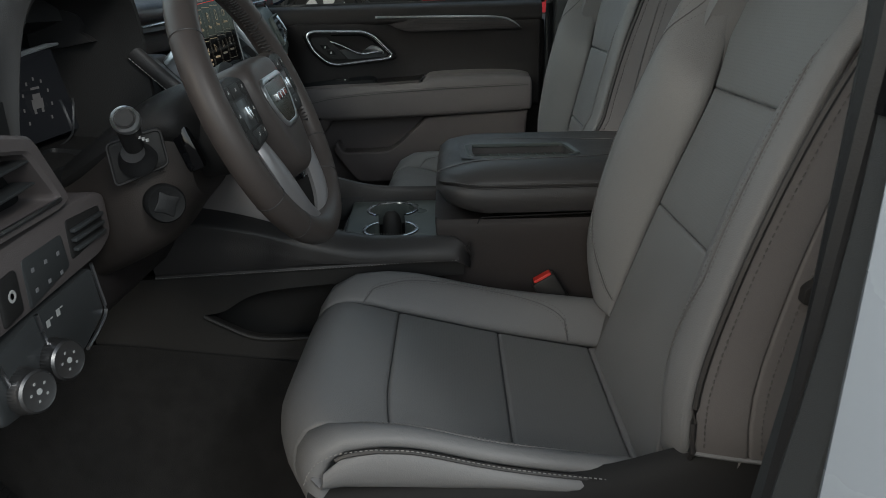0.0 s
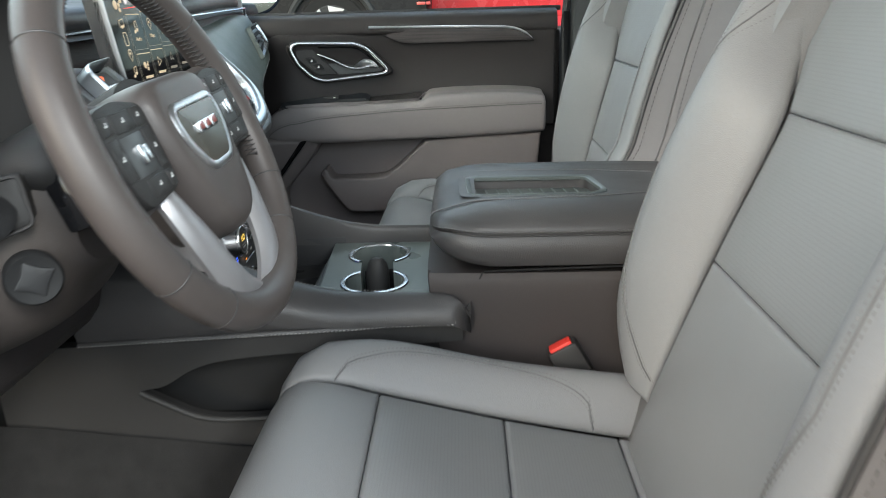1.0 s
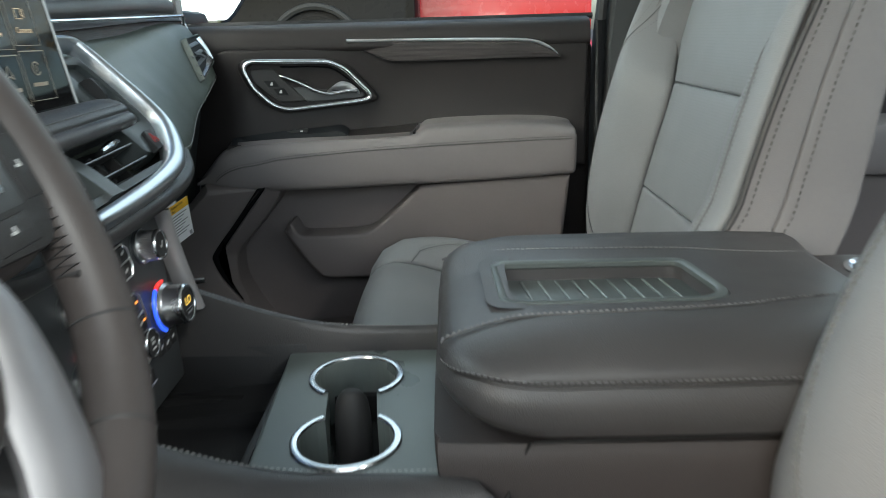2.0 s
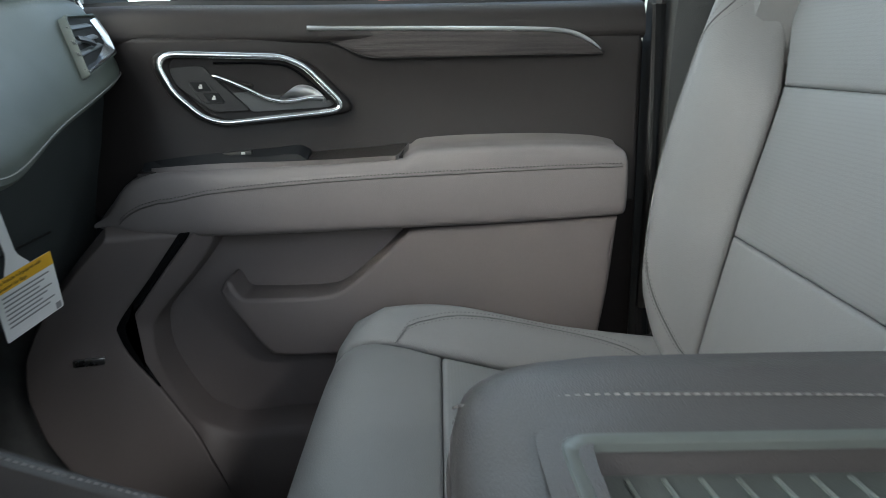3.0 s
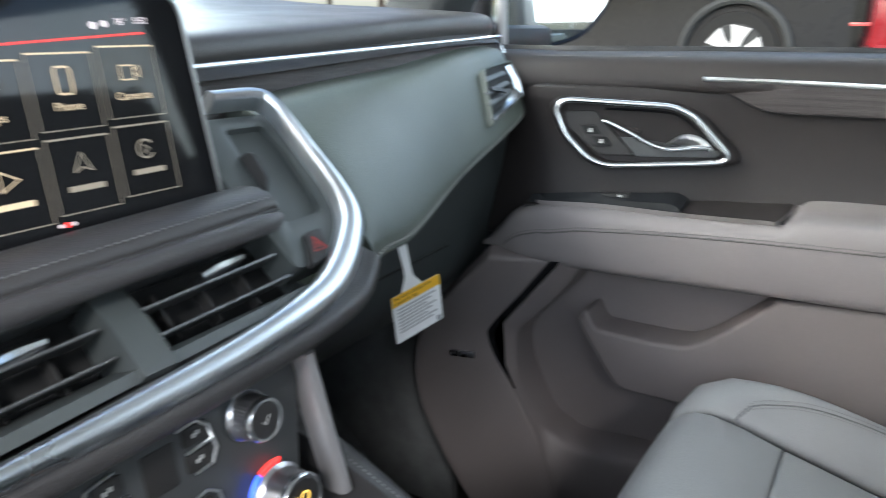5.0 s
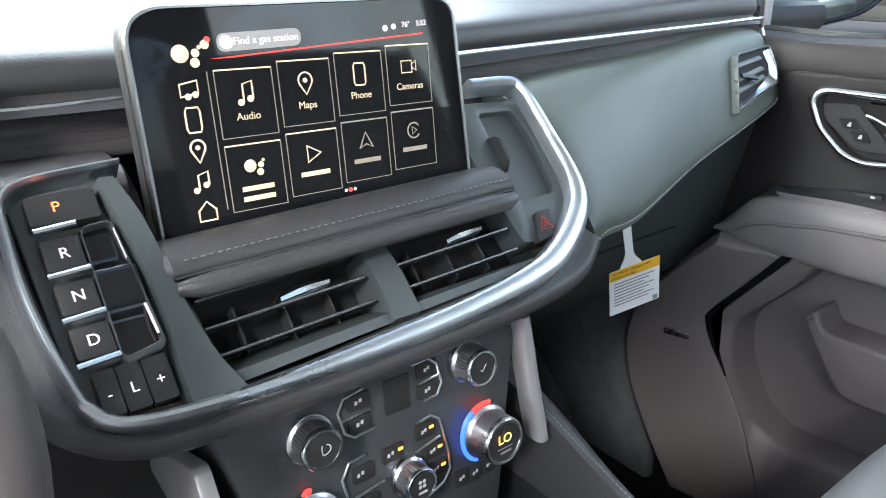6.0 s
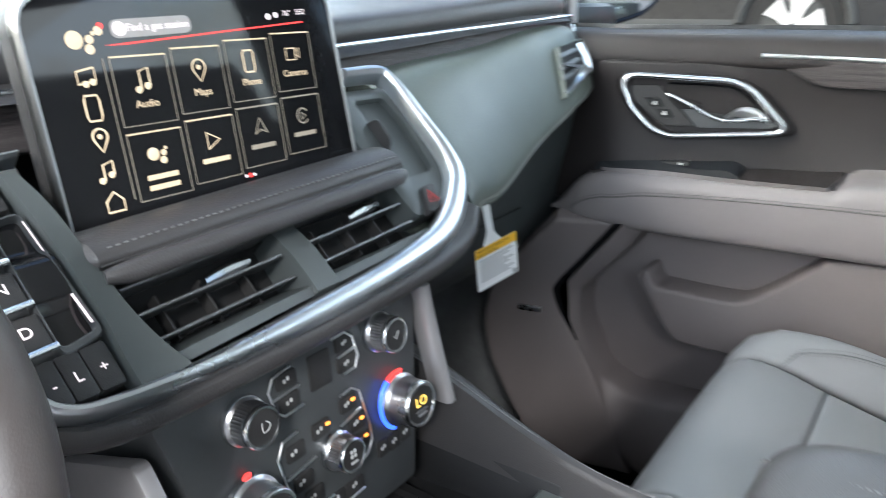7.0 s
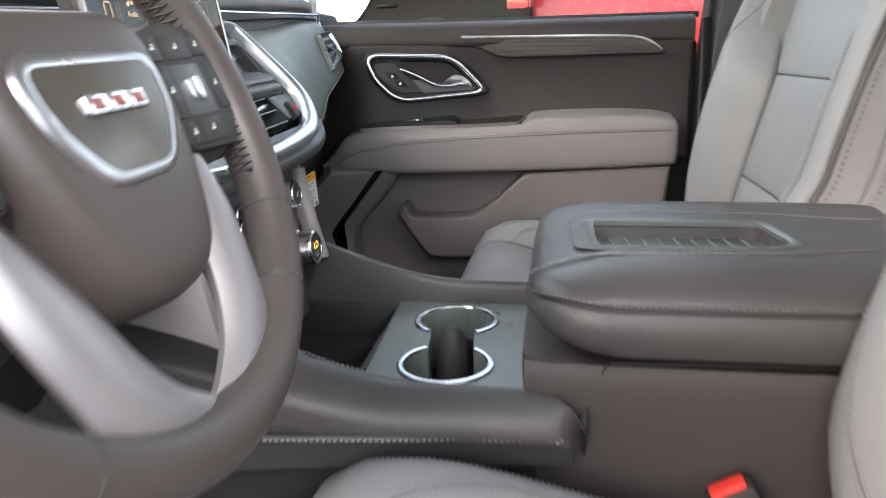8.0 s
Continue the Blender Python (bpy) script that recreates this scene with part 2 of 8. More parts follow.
def pad(surface, nu=14, nv=10, edge=0.006, depth=0.02, size=(0.3, 0.3), lift=0.0, toward=None):
    """A cushioned panel over surface(u, v), 0 to 1 each, whose rims roll down; depth is its thickness, toward the side that it faces."""
    def steps(n, length):
        e = min(edge / length, 0.2)
        inner = [e + (1 - 2 * e) * i / n for i in range(n + 1)]
        return [0, e * 0.12, e * 0.35, e * 0.65] + inner + [1 - e * 0.65, 1 - e * 0.35, 1 - e * 0.12, 1]
    us, vs = steps(nu, size[0]), steps(nv, size[1])
    sign = 1.0
    if toward:
        a, b, c = (Vector(surface(*q)) for q in ((0.5, 0.5), (0.52, 0.5), (0.5, 0.52)))
        sign = 1.0 if (b - a).cross(c - a).dot(Vector(toward)) > 0 else -1.0
    bm = bmesh.new()
    uvl = bm.loops.layers.uv.new()
    top, low, uvs = [], [], {}
    for u in us:
        rt, rl = [], []
        for v in vs:
            p = Vector(surface(u, v))
            h = 0.01
            pu = Vector(surface(min(u + h, 1), v)) - Vector(surface(max(u - h, 0), v))
            pv = Vector(surface(u, min(v + h, 1))) - Vector(surface(u, max(v - h, 0)))
            n = pu.cross(pv).normalized() * sign
            d = min(min(u, 1 - u) * size[0], min(v, 1 - v) * size[1])
            drop = 0.0
            if d < edge:
                drop = edge * (1 - math.sqrt(max(0.0, 1 - (1 - d / edge) ** 2)))
            puff = lift * (1 - (2 * u - 1) ** 4) * (1 - (2 * v - 1) ** 4)
            a = bm.verts.new(p + n * (puff - drop))
            uvs[a] = (u * size[0], v * size[1])
            rt.append(a)
            rl.append((p, n))
        top.append(rt)
        low.append(rl)
    faces = []
    for i in range(len(us) - 1):
        for j in range(len(vs) - 1):
            faces.append(bm.faces.new((top[i][j], top[i + 1][j], top[i + 1][j + 1], top[i][j + 1])))
    nu_, nv_ = len(us), len(vs)
    ring = [(i, 0) for i in range(nu_)] + [(nu_ - 1, j) for j in range(1, nv_)] + [(i, nv_ - 1) for i in range(nu_ - 2, -1, -1)] + [(0, j) for j in range(nv_ - 2, 0, -1)]
    base = []
    for i, j in ring:
        p, n = low[i][j]
        base.append(bm.verts.new(p - n * depth))
    k = len(ring)
    for q in range(k):
        (i, j), (i2, j2) = ring[q], ring[(q + 1) % k]
        bm.faces.new((top[i2][j2], top[i][j], base[q], base[(q + 1) % k]))
    bm.faces.new(base[::-1])
    for f in bm.faces:
        for lp in f.loops:
            lp[uvl].uv = uvs.get(lp.vert, (0, 0))
    bmesh.ops.recalc_face_normals(bm, faces=bm.faces)
    return bm


def tube(points, radius, closed=False, sides=8, flat=1.0, up=(0, 0, 1)):
    """A round or flattened bar along a curve. radius: one number or one for each point."""
    p = [Vector(q) for q in points]
    k = len(p)
    bm = bmesh.new()
    rings = []
    for i in range(k):
        a = p[i - 1] if (i or closed) else p[i]
        b = p[(i + 1) % k] if (i < k - 1 or closed) else p[i]
        t = (b - a).normalized()
        s = t.cross(Vector(up))
        s = s.normalized() if s.length > 1e-5 else t.cross(Vector((0.3, 1, 0))).normalized()
        w = s.cross(t).normalized()
        r = radius[i] if isinstance(radius, (list, tuple)) else radius
        rings.append([bm.verts.new(p[i] + s * math.cos(q * math.tau / sides) * r + w * math.sin(q * math.tau / sides) * r * flat) for q in range(sides)])
    for i in range(k if closed else k - 1):
        a, b = rings[i], rings[(i + 1) % k]
        for q in range(sides):
            bm.faces.new((a[q], a[(q + 1) % sides], b[(q + 1) % sides], b[q]))
    if not closed:
        bm.faces.new(rings[0][::-1])
        bm.faces.new(rings[-1])
    bmesh.ops.recalc_face_normals(bm, faces=bm.faces)
    return bm


def prism(outline, origin, ux, uy, depth, bevel=0.002, segments=2):
    """A flat plate: a 2D outline in the directions ux, uy from origin, its face at origin and its body behind it."""
    o, ax, ay = Vector(origin), Vector(ux).normalized(), Vector(uy).normalized()
    n = ax.cross(ay)
    bm = bmesh.new()
    front = [bm.verts.new(o + ax * q[0] + ay * q[1]) for q in outline]
    face = bm.faces.new(front)
    back = bmesh.ops.extrude_face_region(bm, geom=[face])
    moved = [e for e in back["geom"] if isinstance(e, bmesh.types.BMVert)]
    bmesh.ops.translate(bm, verts=moved, vec=-n * depth)
    bmesh.ops.recalc_face_normals(bm, faces=bm.faces)
    if bevel:
        es = [e for e in bm.edges if all(v in set(front) for v in e.verts)]
        bmesh.ops.bevel(bm, geom=es, offset=bevel, segments=segments, profile=0.5, affect='EDGES', clamp_overlap=True)
    return bm


def ringplate(outer, inner, origin, ux, uy, depth, bevel=0.0015):
    """A flat frame between two outlines of as many points."""
    o, ax, ay = Vector(origin), Vector(ux).normalized(), Vector(uy).normalized()
    n = ax.cross(ay)
    bm = bmesh.new()
    put = lambda pts, d: [bm.verts.new(o + ax * q[0] + ay * q[1] - n * d) for q in pts]
    k = len(outer)
    mid = lambda a, b, f: [Vector(a[i]) * (1 - f) + Vector(b[i]) * f for i in range(k)]
    loops = [put(outer, depth), put(outer, bevel), put(mid(outer, inner, 0.2), 0), put(mid(outer, inner, 0.8), 0), put(inner, bevel), put(inner, depth)]
    for a, b in zip(loops, loops[1:] + loops[:1]):
        for i in range(k):
            bm.faces.new((a[i], a[(i + 1) % k], b[(i + 1) % k], b[i]))
    bmesh.ops.recalc_face_normals(bm, faces=bm.faces)
    return bm


def box(centre, size, bevel=0.003, turn=None, segments=2):
    """A block with rounded edges; turn: a rotation matrix about its centre."""
    bm = bmesh.new()
    bmesh.ops.create_cube(bm, size=1)
    bmesh.ops.scale(bm, vec=size, verts=bm.verts)
    if bevel:
        bmesh.ops.bevel(bm, geom=list(bm.edges), offset=bevel, segments=segments, profile=0.5, affect='EDGES', clamp_overlap=True)
    m = Matrix.Translation(centre) @ (turn.to_4x4() if turn else Matrix.Identity(4))
    bmesh.ops.transform(bm, matrix=m, verts=bm.verts)
    return bm


def lathe(profile, centre, axis, sides=40, ridges=0, ridge=0.0, ridge_rows=()):
    """A turned shape: profile of (radius, height along axis); the rows named in ridge_rows are knurled."""
    z = Vector(axis).normalized()
    x = z.cross(Vector((0, 1, 0.01))).normalized()
    y = z.cross(x)
    c = Vector(centre)
    n = ridges * 2 if ridges else sides
    bm = bmesh.new()
    rows = []
    for i, (r, h) in enumerate(profile):
        if r < 1e-6:
            rows.append([bm.verts.new(c + z * h)])
            continue
        row = []
        for q in range(n):
            rr = r - (ridge if (ridges and i in ridge_rows and q % 2) else 0)
            a = q * math.tau / n
            row.append(bm.verts.new(c + z * h + (x * math.cos(a) + y * math.sin(a)) * rr))
        rows.append(row)
    for a, b in zip(rows, rows[1:]):
        for q in range(n):
            if len(a) == 1:
                bm.faces.new((a[0], b[q], b[(q + 1) % n]))
            elif len(b) == 1:
                bm.faces.new((a[q], a[(q + 1) % n], b[0]))
            else:
                bm.faces.new((a[q], a[(q + 1) % n], b[(q + 1) % n], b[q]))
    for row, flip in ((rows[0], True), (rows[-1], False)):
        if len(row) > 1:
            bm.faces.new(row[::-1] if flip else row)
    bmesh.ops.recalc_face_normals(bm, faces=bm.faces)
    return bm


def join(*meshes):
    """Several bmeshes as one."""
    out = bmesh.new()
    for m in meshes:
        index = {v: out.verts.new(v.co) for v in m.verts}
        for f in m.faces:
            out.faces.new([index[v] for v in f.verts])
        m.free()
    return out


def stitches(points, pitch=0.0055, length=0.0038, width=0.0011, up=(0, 0, 1)):
    """A row of sewn stitches along a curve."""
    p = [Vector(q) for q in points]
    bm = bmesh.new()
    walked, want = 0.0, pitch / 2
    for a, b in zip(p, p[1:]):
        step = (b - a).length
        if step < 1e-7:
            continue
        t = (b - a) / step
        s = t.cross(Vector(up)).normalized() * width * 0.5
        w = s.cross(t).normalized() * width * 0.5
        while want < walked + step:
            c = a + t * (want - walked)
            e = t * length * 0.5
            v = [bm.verts.new(c + q) for q in (-e, -e * 0.6 + s, e * 0.6 + s, e, e * 0.6 - s, -e * 0.6 - s)]
            hi = [bm.verts.new(c + w * 1.6 - e * 0.5), bm.verts.new(c + w * 1.6 + e * 0.5)]
            bm.faces.new((v[0], v[1], hi[0]))
            bm.faces.new((v[1], v[2], hi[1], hi[0]))
            bm.faces.new((v[2], v[3], hi[1]))
            bm.faces.new((v[3], v[4], hi[1]))
            bm.faces.new((v[4], v[5], hi[0], hi[1]))
            bm.faces.new((v[5], v[0], hi[0]))
            bm.faces.new(v[::-1])
            want += pitch
        walked += step
    return bm


def thing(name, at, label, category, group="", kind=""):
    """An Empty at a thing's base, that parents its parts."""
    ob = new(name)
    ob.location = at
    ob.empty_display_size = 0.05
    return tagged(ob, label, category, group, kind)


def place(ob):
    """Where a thing or part of one has its origin in the world."""
    m = Matrix.Translation(ob.location)
    return m if ob.parent is None else place(ob.parent) @ ob.matrix_parent_inverse @ m


def part(name, bm, material, parent=None, label="", angle=40, flat=False):
    """Links a bmesh, made in the world's coordinates, as one mesh object under a thing or part."""
    me = bpy.data.meshes.new(name)
    bm.normal_update()
    bm.to_mesh(me)
    bm.free()
    me.materials.append(material)
    if not flat:
        me.shade_smooth()
        me.set_sharp_from_angle(angle=radians(angle))
    ob = new(name, me)
    if parent is not None:
        ob.parent = parent
        ob.matrix_parent_inverse = place(parent).inverted()
    if label:
        ob["label"] = label
    return ob


def solid(name, bm, material, label, category, kind="", group=""):
    """A thing, or a piece of the setting, that is one mesh."""
    return tagged(part(name, bm, material), label, category, group, kind)


def lettering(words, height, origin, ux, uy, material, parent, name="lettering", align="CENTER", lift=0.0006):
    """Words in the built-in font, as a thin mesh on a face."""
    cu = bpy.data.curves.new(name, "FONT")
    cu.body, cu.size, cu.align_x, cu.align_y, cu.extrude = words, height * 1.4, align, "CENTER", 0.0001
    tmp = bpy.data.objects.new(name, cu)
    scene.collection.objects.link(tmp)
    me = bpy.data.meshes.new_from_object(tmp.evaluated_get(bpy.context.evaluated_depsgraph_get()))
    bpy.data.objects.remove(tmp)
    bpy.data.curves.remove(cu)
    ax, ay = Vector(ux).normalized(), Vector(uy).normalized()
    n = ax.cross(ay)
    m = Matrix((ax, ay, n)).transposed().to_4x4()
    me.transform(Matrix.Translation(Vector(origin) + n * lift) @ m)
    me.materials.clear()
    me.materials.append(material)
    ob = new(name, me)
    if parent is not None:
        ob.parent = parent
        ob.matrix_parent_inverse = place(parent).inverted()
    return ob


def curve_at(xs, ys):
    """A plain interpolation."""
    return lambda x: float(np.interp(x, xs, ys))


def smooth_at(xs, ys):
    """An eased interpolation through few values."""
    def f(x):
        x = min(max(x, xs[0]), xs[-1])
        for i in range(len(xs) - 1):
            if x <= xs[i + 1]:
                t = (x - xs[i]) / (xs[i + 1] - xs[i])
                m0 = (ys[i + 1] - ys[i - 1]) / (xs[i + 1] - xs[i - 1]) if i else 0.0
                m1 = (ys[i + 2] - ys[i]) / (xs[i + 2] - xs[i]) if i + 2 < len(xs) else 0.0
                d = xs[i + 1] - xs[i]
                return ((2 * t ** 3 - 3 * t * t + 1) * ys[i] + (t ** 3 - 2 * t * t + t) * d * m0
                        + (3 * t * t - 2 * t ** 3) * ys[i + 1] + (t ** 3 - t * t) * d * m1)
    return f


MID = 1.32      # the vehicle's centre line

# ---- the cabin's shell ----
GROUND = -0.15
FLOOR = 0.50

solid("floor", box((0.3, MID, FLOOR - 0.03), (3.2, 1.7, 0.06), 0.0), CARPET, "black carpeted cabin floor", "floor", "structure")
solid("firewall", loft([[(-1.0, y, FLOOR), (-0.72, y, FLOOR + 0.004), (-0.98, y, 0.78), (-1.03, y, 1.1), (-1.04, y, 1.37), (-1.1, y, 1.37), (-1.1, y, FLOOR)] for y in (0.5, 2.14)],
                       1, 3), KICK, "black carpeted toe board under the dashboard", "toe board", "structure")
solid("ceiling", loft([[(x, y0 + 0.02, z - 0.06), (x, y0 + 0.16, z), (x, MID, z + 0.02), (x, 2 * MID - y0 - 0.16, z), (x, 2 * MID - y0 - 0.02, z - 0.06),
                        (x, 2 * MID - y0 - 0.02, z + 0.02), (x, MID, z + 0.08), (x, y0 + 0.02, z + 0.02)]
                       for x, y0, z in ((-0.42, 0.62, 1.80), (-0.1, 0.58, 1.86), (0.9, 0.57, 1.88), (1.9, 0.6, 1.85))], 3, 3), HEADLINER,
      "pale cloth headliner", "ceiling", "structure")
solid("kick_panel", box((-0.77, 2.105, 0.80), (0.44, 0.03, 0.62), 0.01), KICK, "black carpeted side of the passenger foot well", "trim", "structure")
solid("wall_rear", box((1.92, MID, 0.92), (0.05, 1.66, 0.9), 0.01), PILLARTRIM, "dark grey rear cabin trim", "wall", "structure")

# sill and rocker trim along the passenger side
solid("sill_trim", box((0.2, 2.155, FLOOR + 0.05), (3.0, 0.09, 0.12), 0.02), PLASTIC, "black plastic door sill trim", "sill", "structure")
solid("driver_sill_trim", box((0.35, 0.51, FLOOR + 0.015), (2.6, 0.11, 0.07), 0.02), PLASTIC, "black plastic driver sill plate", "sill", "structure")


def pillar(name, points, depth, mat_, label, side=1):
    """An upright pillar trim swept along points, broad along x; side: 1 on the passenger side, -1 on the driver side."""
    secs = []
    for x, y, z, w in points:
        secs.append([(x - w / 2, y, z), (x - w / 2 + 0.012, y - side * depth * 0.8, z), (x, y - side * depth, z), (x + w / 2 - 0.012, y - side * depth * 0.8, z), (x + w / 2, y, z),
                     (x + w / 2, y + side * 0.05, z), (x - w / 2, y + side * 0.05, z)])
    return solid(name, loft(secs, 5, 2), mat_, label, "pillar", "structure")


# passenger side: B pillar, A pillar, door seals
pillar("pillar_b", [(0.43, 2.16, FLOOR, 0.22), (0.43, 2.16, 0.85, 0.21), (0.425, 2.165, 1.15, 0.20), (0.42, 2.16, 1.33, 0.185), (0.425, 2.12, 1.6, 0.15), (0.43, 2.06, 1.84, 0.13)],
       0.05, PILLARTRIM, "dark grey plastic trim of the centre pillar")
solid("door_seal", tube([(0.317, 2.125, FLOOR + 0.05), (0.315, 2.125, 0.9), (0.318, 2.13, 1.34), (0.335, 2.105, 1.6), (0.35, 2.06, 1.82)], 0.010, sides=8), RUBBER,
      "black rubber door seal beside the pillar", "door seal", "structure")
pillar("pillar_a", [(-0.70, 2.15, 1.33, 0.15), (-0.50, 2.10, 1.58, 0.11), (-0.30, 2.05, 1.82, 0.10)], 0.04, PILLARTRIM, "dark grey windshield pillar trim")
pillar("pillar_a_driver", [(-0.70, 0.44, 1.33, 0.15), (-0.50, 0.49, 1.58, 0.11), (-0.30, 0.54, 1.82, 0.10)], 0.02, PILLARTRIM, "dark grey windshield pillar trim on the driver side", -1)
# driver side: centre pillar trim, seal, and the white body outside it, shade put into its colour
pillar("pillar_b_driver", [(0.35, 0.48, FLOOR, 0.20), (0.355, 0.48, 0.85, 0.18), (0.385, 0.475, 1.15, 0.17), (0.39, 0.48, 1.33, 0.15), (0.405, 0.52, 1.6, 0.13), (0.43, 0.58, 1.84, 0.12)],
       0.045, PILLARTRIM, "dark grey driver side centre pillar trim", -1)
solid("door_seal", tube([(0.262, 0.470, FLOOR + 0.03), (0.272, 0.465, 0.9), (0.292, 0.462, 1.1), (0.303, 0.462, 1.34), (0.325, 0.50, 1.6), (0.35, 0.55, 1.82)], 0.011, sides=8), RUBBER,
      "black rubber seal round the driver door opening", "door seal", "structure")
solid("body_side", loft([[(0.290 + e, 0.455, z), (0.284 + e, 0.435, z), (0.305 + e, 0.40 + d, z), (0.60, 0.385 + d, z), (1.7, 0.385 + d, z), (1.7, 0.43 + d, z), (0.60, 0.43, z), (0.33, 0.455, z)] for z, d, e in ((0.30, 0.03, -0.01), (0.6, 0.0, -0.005), (1.0, 0.0, 0.010), (1.28, 0.015, 0.022), (1.36, 0.04, 0.025))], 4, 2), SHADEDBODY,
      "white painted body side behind the driver door, toned grey for its shade", "car body", "structure")
solid("pillar_skin", loft([[(x - 0.06, y, z), (x + 0.06, y, z), (x + 0.06, y + 0.03, z), (x - 0.06, y + 0.03, z)] for x, y, z in ((0.36, 0.425, 1.30), (0.385, 0.46, 1.6), (0.41, 0.52, 1.84))], 3, 1), GLOSS, "gloss black outer centre pillar", "pillar", "structure")
solid("seat_belt", loft([[(x - 0.022, y + 0.004, z), (x + 0.022, y + 0.002, z), (x + 0.022, y + 0.0035, z), (x - 0.022, y + 0.0055, z)] for x, y, z in ((0.47, 0.535, 0.62), (0.455, 0.54, 0.9), (0.445, 0.54, 1.2), (0.45, 0.56, 1.45), (0.455, 0.58, 1.6))], 4, 1), WEBBING,
             "dark woven seat belt hanging down the driver pillar", "seat belt")

# ---- front seats ----
CUSH = [(-0.150, 0.760), (-0.188, 0.805), (-0.196, 0.850), (-0.182, 0.890), (-0.150, 0.912), (-0.100, 0.906), (-0.052, 0.892), (0.107, 0.852), (0.255, 0.822), (0.34, 0.812)]


def along(points, n):
    """Points of a smooth (x, z) curve at even lengths, with normals to its upper side."""
    c = [Vector((x, 0, z)) for x, z in points]
    p = spline(c, 12)
    d = [0.0]
    for a, b in zip(p, p[1:]):
        d.append(d[-1] + (b - a).length)
    total = d[-1]

    def at(s):
        s = min(max(s, 0.0), 1.0) * total
        x = float(np.interp(s, d, [q.x for q in p]))
        z = float(np.interp(s, d, [q.z for q in p]))
        e = 0.004
        x0, z0 = float(np.interp(s - e, d, [q.x for q in p])), float(np.interp(s - e, d, [q.z for q in p]))
        x1, z1 = float(np.interp(s + e, d, [q.x for q in p])), float(np.interp(s + e, d, [q.z for q in p]))
        t = Vector((x1 - x0, 0, z1 - z0)).normalized()
        return Vector((x, 0, z)), Vector((-t.z, 0, t.x))
    # the share of the way at which the curve passes x on its upper side
    def share(x, lo=0.35):
        best = min((abs(q.x - x), dd) for q, dd in zip(p, d) if dd > lo * total)
        return best[1] / total
    return at, share, total


cush_at, cush_share, CUSH_LEN = along(CUSH, 40)
S_A, S_B, S_C = cush_share(-0.052), cush_share(0.107), cush_share(0.255)
HALF = 0.166     # half the width of the inserts
SIDE = 0.252     # half the width of a backrest
CHALF = 0.172    # half the width of the cushion inserts
CSIDE = 0.243    # half the width of a cushion
cush_rise = smooth_at([0.0, 0.12, 0.30, 0.42, 0.62, 0.85, 1.0], [0.0, 0.002, 0.030, 0.048, 0.052, 0.062, 0.066])

BACK_X = 0.353
back_rise = smooth_at([0.80, 0.85, 0.90, 0.97, 1.07, 1.18, 1.27, 1.34, 1.40, 1.46, 1.52], [-0.02, -0.004, 0.030, 0.060, 0.076, 0.084, 0.084, 0.076, 0.062, 0.048, 0.036])
back_inner = smooth_at([0.80, 1.07, 1.225, 1.27, 1.31, 1.36, 1.43, 1.52], [0.160, 0.166, 0.168, 0.188, 0.210, 0.222, 0.226, 0.228])


def back_at(z, slope):
    bulge = 0.012 * math.sin(min(max((z - 0.82) / 0.5, 0), 1) * math.pi)
    return Vector((BACK_X + slope * (z - 1.065) - bulge * 0.5 + 0.004, 0, z)), Vector((-1, 0, slope)).normalized()


